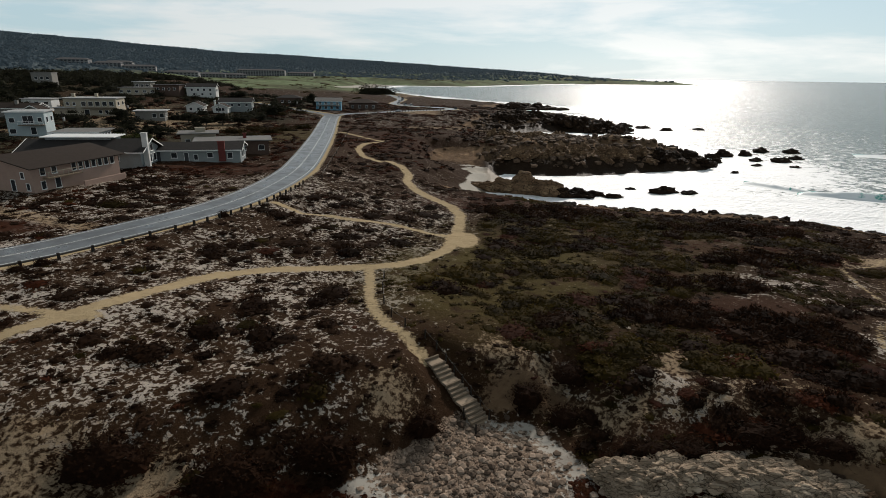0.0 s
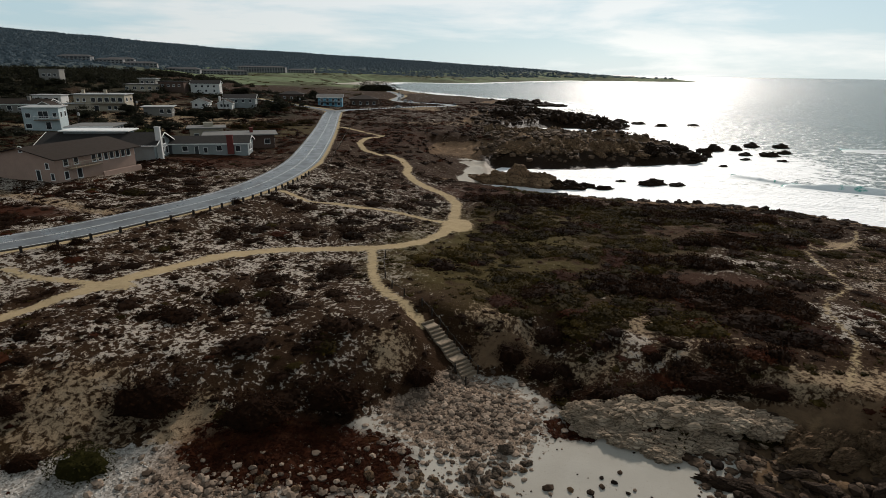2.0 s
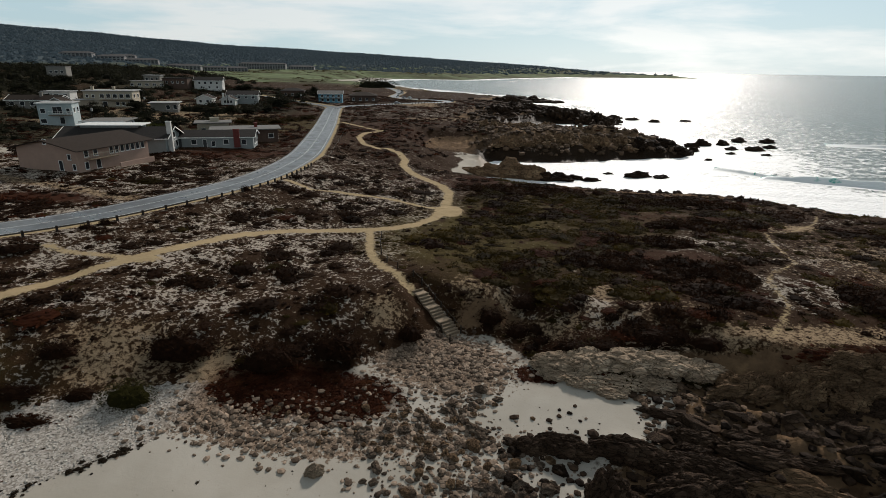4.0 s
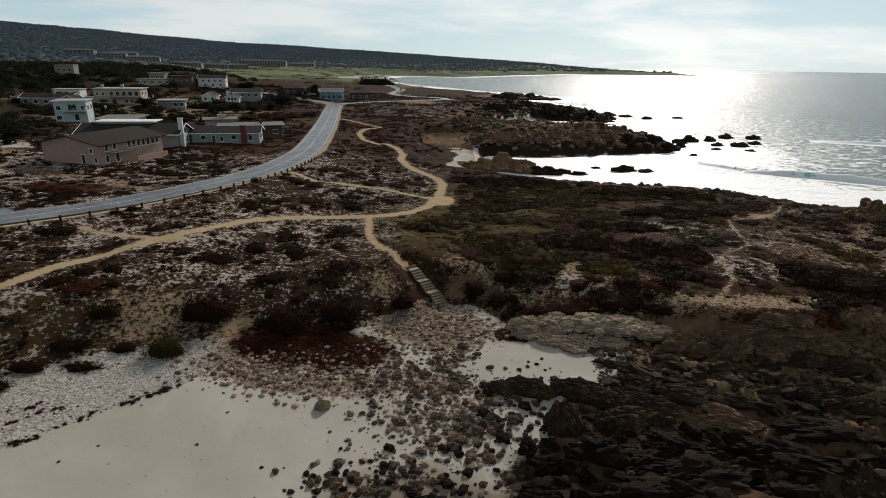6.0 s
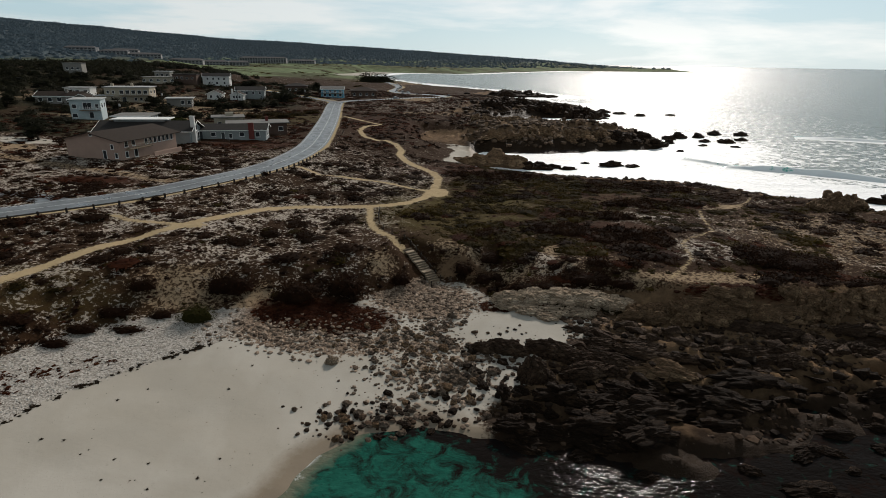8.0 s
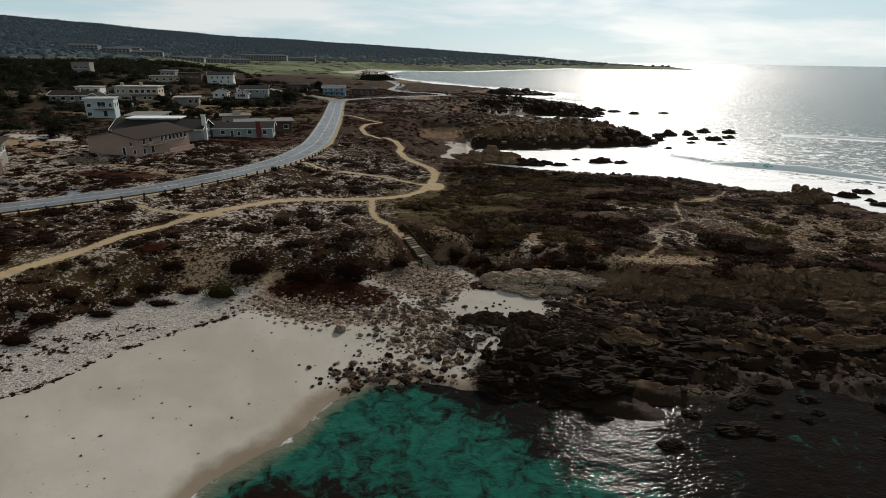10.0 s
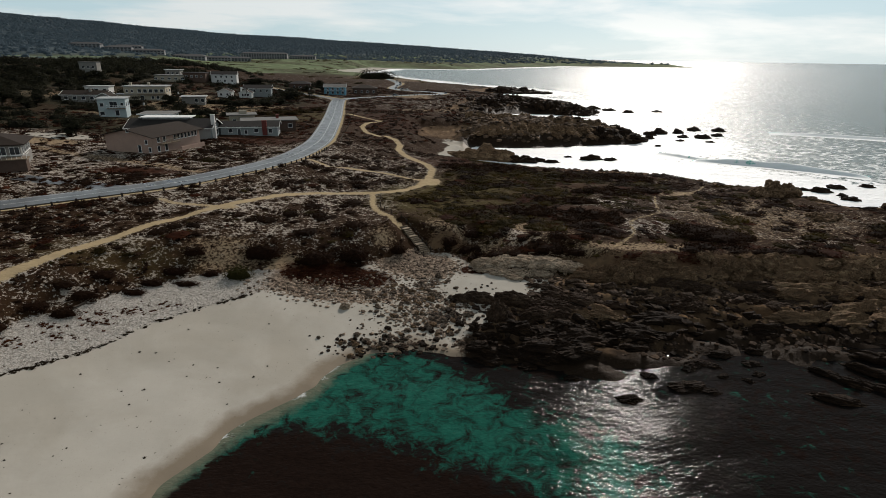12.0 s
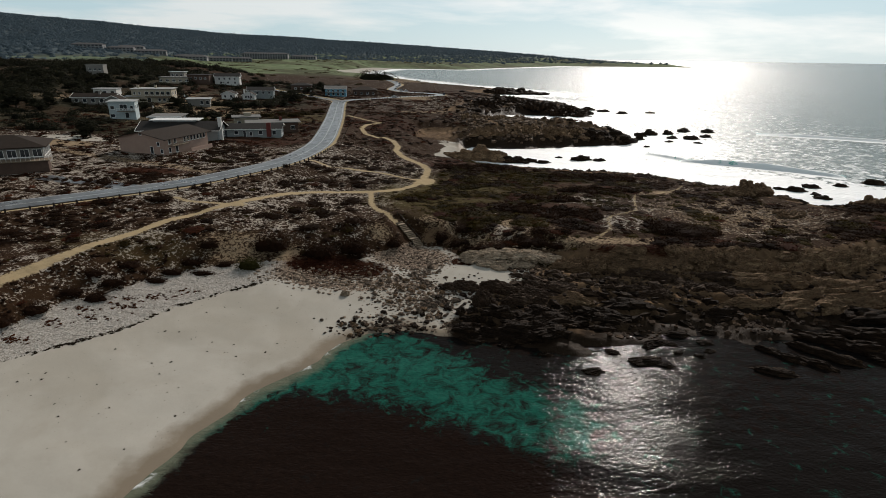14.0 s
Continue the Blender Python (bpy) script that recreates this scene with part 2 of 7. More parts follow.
# spots with a known height of the ground: x, y, z
SPOTS_DUNE = [(-9, 37, 6.6), (-20, 36, 6.6), (-30, 36, 7.0), (-34, 43, 8.4), (-46, 27, 7.6), (-52, 8, 7.6), (-8, 58, 6.4), (-10, 66, 6.0),
              (4, 83, 5.2), (22, 40, 6.2), (36, 40, 6.4), (36, 48, 6.6), (53, 67, 5.3), (65, 78, 4.9), (80, 90, 4.6), (62, 104, 3.6), (85, 68, 5.2), (70, 45, 5.4), (100, 55, 6.0),
              (12, 60, 5.6), (30, 75, 5.2), (0, 105, 5.0), (40, 105, 4.2), (-10, 135, 5.2), (-24, 150, 5.6)]
SPOTS_ROAD = [(-90, 20, 9.0), (-68, 45, 9.0), (-50, 60, 9.0), (-38, 85, 9.0), (-33, 110, 9.0), (-35, 140, 9.0), (-40, 170, 9.0), (-45, 205, 9.0),
              (-54, 260, 9.0), (-25, 90, 7.6), (-62, 88, 9.3), (-75, 95, 9.6), (-70, 125, 9.4), (-60, 160, 8.6), (-90, 65, 9.6), (-110, 90, 11.5), (-100, 130, 11.0),
              (-130, 120, 13.0), (-140, 160, 13.0), (-135, 215, 13.0), (-90, 190, 9.5), (-190, 200, 17.0)]
SPOTS_FAR = [(-110, 290, 12.5), (-60, 300, 8.8), (-170, 330, 16.0), (-20, 250, 7.5), (40, 205, 5.0), (0, 350, 6.0), (-100, 450, 9.0), (50, 350, 5.0),
             (-260, 330, 26.0), (-400, 300, 34.0), (-330, 500, 24.0), (-40, 600, 6.0), (-200, 700, 9.0), (-120, 900, 5.0), (-300, 950, 12.0),
             (-500, 800, 24.0), (-300, 1400, 16.0), (0, 1500, 10.0), (-260, 60, 26.0), (-200, -40, 20.0), (-700, 500, 45.0)]


def poly_distance(poly, x, y):
    """Signed distance to a closed polygon: positive inside."""
    p = np.array(poly, float)
    q = np.roll(p, -1, 0)
    best = np.full(x.shape, 1e12)
    inside = np.zeros(x.shape, bool)
    for (ax, ay), (bx, by) in zip(p, q):
        dx, dy = bx - ax, by - ay
        t = np.clip(((x - ax) * dx + (y - ay) * dy) / (dx * dx + dy * dy), 0, 1)
        best = np.minimum(best, (x - ax - t * dx) ** 2 + (y - ay - t * dy) ** 2)
        if dy:
            inside ^= ((ay > y) != (by > y)) & (x < ax + (y - ay) * dx / dy)
    return np.sqrt(best) * np.where(inside, 1, -1)


def line_distance(line, x, y):
    """Distance to an open polyline."""
    best = np.full(x.shape, 1e12)
    for (ax, ay), (bx, by) in zip(line, line[1:]):
        dx, dy = bx - ax, by - ay
        t = np.clip(((x - ax) * dx + (y - ay) * dy) / (dx * dx + dy * dy), 0, 1)
        best = np.minimum(best, (x - ax - t * dx) ** 2 + (y - ay - t * dy) ** 2)
    return np.sqrt(best)


def smooth(a, b, v):
    t = np.clip((v - a) / (b - a), 0, 1)
    return t * t * (3 - 2 * t)


def hash2(i, j, seed):
    n = (i.astype(np.int64) * 374761393 + j.astype(np.int64) * 668265263 + seed * 974711) & 0xFFFFFFFF
    n = ((n ^ (n >> 13)) * 1274126177) & 0xFFFFFFFF
    return ((n ^ (n >> 16)) & 0xFFFFFF) / 0xFFFFFF


def value_noise(x, y, seed=0):
    i, j = np.floor(x), np.floor(y)
    u, v = x - i, y - j
    u, v = u * u * (3 - 2 * u), v * v * (3 - 2 * v)
    a, b = hash2(i, j, seed), hash2(i + 1, j, seed)
    c, d = hash2(i, j + 1, seed), hash2(i + 1, j + 1, seed)
    return (a * (1 - u) + b * u) * (1 - v) + (c * (1 - u) + d * u) * v


def fractal(x, y, seed=0, octaves=4):
    total, amp = 0, 0.5
    for k in range(octaves):
        total = total + amp * value_noise(x * 2 ** k + 17.3 * k, y * 2 ** k - 9.1 * k, seed + k)
        amp *= 0.5
    return total / (1 - 0.5 ** octaves)


def ridged(x, y, seed=0, octaves=4):
    total, amp, whole = 0, 0.5, 0
    for k in range(octaves):
        total = total + amp * (1 - np.abs(2 * value_noise(x * 2 ** k + 7.7 * k, y * 2 ** k + 3.3 * k, seed + k) - 1)) ** 2
        whole += amp
        amp *= 0.55
    return total / whole


ROAD = [(-150, -22), (-122, -2), (-98, 18), (-78, 36), (-62, 49.5), (-50.1, 60), (-44.4, 70), (-38.8, 80), (-35.2, 90), (-33.4, 103), (-33.1, 120), (-35.5, 140),
        (-39.7, 170), (-44.3, 200), (-49, 228), (-54, 258), (-57.5, 284)]
ROAD_WEST = [(-57, 276), (-53, 287), (-45, 298), (-31, 318), (-15, 339), (-4, 346), (3, 353), (4, 366), (-4, 380), (-18, 388), (-30, 402), (-40, 428), (-42, 460), (-40, 520), (-60, 610), (-110, 760)]
ROAD_EAST = [(-57, 278), (-63, 290), (-76, 302), (-94, 320), (-119, 344), (-150, 358)]


STAIR_HEAD, STAIR_FOOT = (-1.0, 43.9, 5.5), (3.3, 38.5, 2.4)

# tide pools on the rock shelf: x, y and half widths
POOLS = ((28.4, 11.6, 1.5, 2.3), (30.2, 9.4, 1.6, 1.0), (36.6, 13.1, 2.6, 0.9), (40.5, 11.8, 1.8, 0.8), (34.0, 16.5, 2.4, 0.7), (45.0, 15.0, 3.0, 0.9), (52.0, 17.5, 3.0, 0.8), (24.5, 8.2, 1.3, 0.8))


def heights(x, y):
    """Ground height, the sea at zero; also the distances inland of the coast and of the foot of the bluffs."""
    wx = x + 2.6 * (fractal(x / 7.0, y / 7.0, 11, 3) - 0.5)
    wy = y + 2.6 * (fractal(x / 7.0, y / 7.0, 23, 3) - 0.5)
    far = smooth(150, 700, y)
    s = poly_distance(COAST_NEAR + COAST_FAR + COAST_BAY, wx, wy)
    b = poly_distance(BLUFF + BLUFF_FAR + BLUFF_BAY, wx, wy)
    top, weight = 0, 0
    for px, py, pz in SPOTS_DUNE + SPOTS_ROAD + SPOTS_FAR:
        reach = 6 + 0.09 * max(py, 0) + 0.05 * abs(px)
        w = 1 / ((x - px) ** 2 + (y - py) ** 2 + reach ** 2) ** 2
        top, weight = top + w * pz, weight + w
    top = top / weight
    # wooded hills behind the bay
    ang = np.degrees(np.arctan2(x, np.maximum(y, 1)))
    dist = np.hypot(x, y)
    crest = np.interp(ang, [-60, -45, -39, -31, -22, -14, -5, 1, 7, 13, 17, 21, 25], [235, 214, 180, 150, 116, 95, 72, 55, 34, 20, 12, 7, 3])
    hill = crest * smooth(1250, 3300 - 1400 * smooth(0, 12, ang), dist) * (0.93 + 0.14 * fractal(x / 260, y / 260, 31, 3))
    near_hill = 62 * smooth(-14, -36, ang) * smooth(560, 1500, dist) * (0.7 + 0.6 * fractal(x / 170, y / 170, 37, 2))
    top = np.maximum(top, np.maximum(hill, near_hill * 0.8) * smooth(0, 200, b))
    # low shore between the coast and the foot of the bluffs
    rocky = smooth(9, 16, x + 0.35 * (y - 18) + 7 * smooth(15, 10, y))
    rocky = np.where(y > 60, 1.0, rocky)
    cove_sand = np.maximum(smooth(26, 12, np.hypot(x - 1, (y - 157) * 0.8)), smooth(16, 8, np.hypot((x - 10) / 1.2, y - 30)) * (y < 40))
    cove_sand = np.maximum(cove_sand, np.maximum(smooth(1.25, 0.8, np.hypot((x - 11) / 3.6, (y - 16.6) / 2.4)), smooth(1.25, 0.8, np.hypot((x - 16.5) / 5.6, (y - 24.8) / 2.4))))
    rocky = rocky * (1 - cove_sand)
    share = np.clip(s / np.maximum(s - np.minimum(b, 0), 0.5), 0, 1)
    low = 0.15 + (2.2 + 1.1 * smooth(-8, -22, x) * (y < 60)) * share ** 0.9
    low = np.where(s < 0, np.maximum(0.12 * s, -3.0) + 0.15 * smooth(-1, 0, s), low)
    # rock shelf: tilted strata running along the shore
    run = x * 0.97 - y * 0.22
    cross = y * 0.97 + x * 0.22
    strata = ridged(run / 9.0, cross / 2.6, 3, 4)
    crag = rocky * smooth(-4, 1.5, s) * smooth(9, -1, b)
    low = low + crag * (2.1 * strata - 0.75) * (1 - 0.5 * smooth(150, 400, y))
    # tide pools
    for px, py, rx, ry in POOLS:
        pool = np.exp(-(((x - px) / rx) ** 2 + ((y - py) / ry) ** 2) ** 2)
        low = low * (1 - pool) - 0.5 * pool
    # bluff
    width = 3.0 + (3.0 * smooth(-2, 4, x) * smooth(16, 9, x) + 5.0 * smooth(8, -2, x) + 4.0 * smooth(-3, -10, x)) * (y < 60) + 7.5 * smooth(8, 12, x) * smooth(36, 26, x) * (y < 60) + 1.8 * smooth(28, 36, x) * (y < 60) + 8 * smooth(60, 90, y) + 40 * far
    rise = smooth(-0.8, width, b + 1.2 * (fractal(x / 4.0, y / 4.0, 41, 3) - 0.5))
    z = low + (np.maximum(top, low) - low) * rise
    # gully beside the stairs, small hummocks on the dunes
    z = z - 0.9 * np.exp(-(((x - 9) / 3.2) ** 2 + ((y - 42) / 5.5) ** 2))
    hum = smooth(2, 9, b)
    z = z + hum * (0.9 * (fractal(x / 11.0, y / 11.0, 51, 4) - 0.5) + 0.35 * (fractal(x / 2.3, y / 2.3, 57, 3) - 0.5)) * (1 - far)
    z = z + hum * far * 5 * (fractal(x / 60, y / 60, 61, 3) - 0.5)
    # rocky promontories farther down the coast
    prom = smooth(150, 170, y) * smooth(520, 300, y) * smooth(60, 5, b) * smooth(-3, 1, s) * smooth(-8, 22, x)
    z = z + prom * (3.0 * ridged(x / 9.0, y / 7.0, 71, 5) - 0.5)
    knoll = [(87, 78, 6, 1.4), (104, 50, 14, 1.2), (26, 186, 16, 1.6), (50, 195, 20, 2.4), (74, 199, 12, 2.0), (40, 318, 22, 1.6), (70, 318, 20, 1.6)]
    for px, py, r, up in knoll:
        z = z + up * np.exp(-((x - px) ** 2 + (y - py) ** 2) / r ** 2) * (0.6 + 0.8 * fractal(x / 4, y / 4, 77, 3))
    # flight of steps down to the beach
    px, py = STAIR_FOOT[0] - STAIR_HEAD[0], STAIR_FOOT[1] - STAIR_HEAD[1]
    along = np.clip(((x - STAIR_HEAD[0]) * px + (y - STAIR_HEAD[1]) * py) / (px * px + py * py), -0.1, 1.1)
    off = np.hypot(x - STAIR_HEAD[0] - along * px, y - STAIR_HEAD[1] - along * py)
    near = smooth(3.0, 0.9, off)
    z = z * (1 - near) + (STAIR_HEAD[2] + along * (STAIR_FOOT[2] - STAIR_HEAD[2]) - 0.12) * near
    # road bed
    for way, half in ((ROAD, 5.5), (ROAD_WEST, 5.0), (ROAD_EAST, 4.5)):
        d = line_distance(way, x, y)
        near = smooth(half + 7, half, d)
        bed = np.where(y < 290, 9.0, np.clip(9.0 - (y - 290) * 0.016, 6.0, 9.0)) if way is not ROAD_EAST else np.clip(9.0 + (y - 290) * 0.04, 9, 12)
        z = z * (1 - near) + bed * near
    return z, s, b, rocky


# ---- helpers for meshes ----
def mesh_of(name, verts, faces, material=None, smooth_faces=False):
    me = bpy.data.meshes.new(name)
    v = np.asarray(verts, np.float32)
    f = np.asarray(faces, np.int32)
    me.vertices.add(len(v))
    me.vertices.foreach_set("co", v.ravel())
    me.loops.add(f.size)
    me.loops.foreach_set("vertex_index", f.ravel())
    me.polygons.add(len(f))
    me.polygons.foreach_set("loop_start", np.arange(0, f.size, f.shape[1], dtype=np.int32))
    me.polygons.foreach_set("loop_total", np.full(len(f), f.shape[1], np.int32))
    me.update(calc_edges=True)
    me.polygons.foreach_set("use_smooth", np.full(len(f), smooth_faces, bool))
    if material:
        me.materials.append(material)
    return me


def to_mesh(bm, name, material=None, smooth_faces=False):
    me = bpy.data.meshes.new(name)
    bmesh.ops.recalc_face_normals(bm, faces=bm.faces)
    bm.to_mesh(me)
    bm.free()
    if material:
        me.materials.append(material)
    if smooth_faces:
        me.polygons.foreach_set("use_smooth", np.ones(len(me.polygons), bool))
    return me


def part(name, bm, material, parent, label=""):
    """One mesh object under a thing or under a part."""
    ob = new(name, bm if isinstance(bm, bpy.types.Mesh) else to_mesh(bm, name, material))
    ob.parent = parent
    return tagged(ob, label) if label else ob


def thing(name, at=(0, 0, 0), turn=0, label="", category="", group="", kind=""):
    ob = new(name)
    ob.empty_display_size = 0.3
    ob.matrix_basis = pose(*at, 0, 0, turn)
    return tagged(ob, label, category, group, kind)


def add_box(bm, lo, hi, bevel=0.0):
    x0, y0, z0 = lo
    x1, y1, z1 = hi
    made = bmesh.ops.create_cube(bm, size=1, matrix=Matrix.LocRotScale(((x0 + x1) / 2, (y0 + y1) / 2, (z0 + z1) / 2), None, (x1 - x0, y1 - y0, z1 - z0)))
    if bevel:
        edges = {e for v in made["verts"] for e in v.link_edges}
        bmesh.ops.bevel(bm, geom=list(edges), offset=bevel, segments=1, affect="EDGES")
    return bm


def box(lo, hi, bevel=0.0):
    return add_box(bmesh.new(), lo, hi, bevel)


def ground_at(x, y):
    return float(heights(np.array([float(x)]), np.array([float(y)]))[0][0])


# ---- the ground: one sheet, fine where the camera is near ----
TRAIL_MAIN = [(-60, -16), (-55, -2), (-53, 8), (-51, 14), (-49, 20), (-46, 27), (-42.5, 36), (-38, 43), (-35, 46.5), (-32, 50.5), (-29.5, 55), (-26.5, 59.5), (-22, 63), (-16, 65), (-11, 65.5),
              (-6, 66.5), (-2.5, 69.5), (0.3, 74), (2, 82), (2.6, 90), (3, 97), (1.5, 103), (-3, 110), (-7, 118), (-9, 126), (-9, 134), (-12, 146), (-16, 152)]
TRAIL_BAY = [(-18, 150), (-24, 158), (-27, 168), (-26, 178), (-21, 186), (-30, 192), (-39, 203)]
TRAIL_UPPER = [(1, 82), (-4, 85), (-9, 86.5), (-17, 86), (-23, 87), (-29, 89.5)]
TRAIL_SPUR = [(-34, 46), (-39, 47), (-44, 48), (-48, 49)]
TRAIL_STAIRS = [(-9.5, 65), (-9, 62), (-8.2, 56), (-7.2, 52), (-5.2, 48), (-3.2, 45.6), (-1.4, 43.4)]
DRIVE = [(-108, 93), (-92.6, 88.7), (-79.5, 84.4), (-63.8, 78.3), (-50, 72.5)]
TRAIL_CAPE = [(72, 84), (68, 78), (60, 71.5), (55, 71), (52, 62), (50, 54), (44, 49.5), (41, 45), (40, 39), (37, 35), (34, 31.5)]


def spaced(lo, hi, step, start, end, grow):
    """Even lines from lo to hi, then ever wider apart down to start and up to end."""
    mid = list(np.arange(lo, hi + step * 0.5, step))
    w, v = step, mid[-1]
    while v < end:
        w = min(w * grow, 120)
        v += w
        mid.append(v)
    w, v = step, lo
    while v > start:
        w = min(w * grow, 120)
        v -= w
        mid.insert(0, v)
    return np.array(mid)


gx = spaced(-58, 100, 0.55, -4700, 1200, 1.045)
gy = spaced(-26, 135, 0.55, -700, 4700, 1.03)
GX, GY = np.meshgrid(gx, gy)
PX, PY = GX.ravel(), GY.ravel()
PZ, PS, PB, PR = heights(PX, PY)
nx, ny = len(gx), len(gy)
corner = (np.arange(ny - 1)[:, None] * nx + np.arange(nx - 1)[None]).ravel()
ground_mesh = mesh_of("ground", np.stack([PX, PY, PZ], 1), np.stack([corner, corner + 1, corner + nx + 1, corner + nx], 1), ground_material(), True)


def zone(cx, cy, rx, ry, x=None, y=None, edge=0.35):
    x, y = PX if x is None else x, PY if y is None else y
    return smooth(1 + edge, 1 - edge, np.hypot((x - cx) / rx, (y - cy) / ry) + 0.5 * (fractal(x / 5, y / 5, 91, 3) - 0.5))


SHINGLE_BANK = [(-62, -36), (-52, -14), (-42.5, -5.5), (-38.5, -1.5), (-34, 3), (-31, 9), (-27.5, 12.8), (-24.5, 16), (-20.3, 19), (-20, 24.5), (-22, 26), (-30, 23.5), (-37, 18), (-40, 12.5), (-45, 8), (-47, 1), (-52, -7), (-64, -26)]


def masks(x, y, z, s, b, rocky):
    """What grows or lies where, from the plan."""
    m = {}
    trail = np.full(x.shape, -50.0)
    for way, half in ((TRAIL_MAIN, 1.0), (TRAIL_BAY, 0.9), (TRAIL_UPPER, 0.6), (TRAIL_SPUR, 0.5), (TRAIL_STAIRS, 0.6), (TRAIL_CAPE, 0.12)):
        trail = np.maximum(trail, half - line_distance(way, x, y))
    trail = np.maximum(trail, 2.6 - np.hypot((x - 2.8) * 1.0, (y - 81) * 0.55))
    trail = np.maximum(trail, 1.4 - np.hypot((x + 35) * 0.5, (y - 46) * 1.2))
    d_road = np.minimum(np.minimum(line_distance(ROAD, x, y) - 3.7 - 0.9 * (x > np.interp(y, [p[1] for p in ROAD], [p[0] for p in ROAD])), line_distance(ROAD_WEST, x, y) - 4.2), line_distance(ROAD_EAST, x, y) - 3.6)
    m["trail"] = np.clip(np.maximum(trail, -d_road + 0.2), -5, 5)
    low = smooth(1.2, -0.6, b)
    m["shore"] = np.clip(s, -5, 40)
    sandy = low * (1 - rocky)
    sandy = np.where(y > 60, smooth(0.5, 0.8, sandy) * smooth(2.4, 1.5, z), sandy)
    m["beach"] = np.where(s < -6, -1, sandy * 2 - 1)
    m["beach"] = np.maximum(m["beach"], 2 * smooth(70, 30, s) * smooth(600, 700, y) * smooth(1330, 1250, y) * (s > 0) - 1)
    m["beach"] = np.maximum(m["beach"], 1.5 * zone(-107, 109, 12, 4.5, x, y, 0.5) - 1)
    steep = smooth(-0.6, 0.8, b) * smooth(5.5, 3.0, b)
    crags = smooth(150, 170, y) * smooth(520, 300, y) * smooth(36, 6, b) * smooth(-4, 26, x)
    m["rock"] = np.clip(rocky * smooth(3.5, 1.0, b) + 0.75 * crags + steep * rocky * 0.9, 0, 1) * smooth(1300, 700, y)
    m["rock"] = np.maximum(m["rock"], zone(92, 82, 10, 14, x, y) * 0.8)
    m["dry"] = np.clip(smooth(4, -6, x - 0.15 * (y - 60)) * smooth(150, 95, y) * smooth(-0.5, 3.5, b + 2 + 2 * smooth(-34, -28, x)) * (0.55 + 0.45 * smooth(0.36, 0.56, fractal(x / 14, y / 10, 145, 3))) + 0.42 * smooth(0, 12, x) * smooth(0.53, 0.64, fractal(x / 12, y / 5, 143, 3)) * (y < 130) + 0.9 * zone(44, 42, 6, 5, x, y) + 0.4 * zone(66, 50, 22, 14, x, y)
                       + 0.9 * zone(18.5, 38.5, 4, 2.6, x, y) + 0.9 * zone(9.8, 43, 2.4, 3.4, x, y) + 0.8 * zone(40, 61, 8, 5, x, y) + 0.7 * zone(52, 41.5, 4, 3, x, y)
                       + 0.45 * zone(-75, 78, 30, 14, x, y) + 0.5 * zone(-20, 300, 60, 60, x, y), 0, 1)
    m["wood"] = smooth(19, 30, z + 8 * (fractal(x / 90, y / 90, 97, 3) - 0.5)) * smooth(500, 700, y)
    m["thicket"] = np.clip(smooth(-62, -78, x) * smooth(100, 125, y) * smooth(460, 380, y) * (0.35 + 0.9 * smooth(0.38, 0.55, fractal(x / 16, y / 16, 141, 3))) - 1.2 * zone(-104, 108, 20, 9, x, y) - 0.9 * zone(-140, 232, 30, 12, x, y) - 0.8 * zone(-108, 100, 14, 7, x, y) - 0.7 * zone(-165, 300, 30, 14, x, y), 0, 1)
    m["lawn"] = np.clip(smooth(560, 760, y) * smooth(60, 20, z) * (0.45 + 0.7 * smooth(0.42, 0.55, fractal(x / 110, y / 60, 99, 3))), 0, 1)
    m["green"] = np.clip(zone(6, 62, 16, 14, x, y) * 0.8 + zone(24, 82, 26, 16, x, y) * 0.6
                         + zone(-98, 158, 26, 14, x, y) * 0.8 + zone(-62, 190, 26, 20, x, y) * 0.6 + zone(-45, 24, 12, 5, x, y) * 0.3, 0, 1)
    m["red"] = np.clip(zone(-9.5, 26.6, 8.4, 3.8, x, y, 0.2) + 0.9 * zone(12, 30.5, 2.5, 1.2, x, y) + 0.7 * zone(42, 28.6, 7, 0.9, x, y) + zone(-66, 72, 9, 3, x, y)
                       + 0.7 * zone(-50, 122, 14, 9, x, y) + 0.7 * zone(18, 108, 26, 8, x, y) + 0.5 * zone(-22, 186, 16, 22, x, y) + 0.6 * zone(40, 80, 14, 4, x, y) + 0.8 * zone(22, 66, 9, 3.2, x, y) + 0.5 * zone(34, 54, 8, 3, x, y) + 0.5 * zone(16, 34, 7, 1.6, x, y), 0, 1)
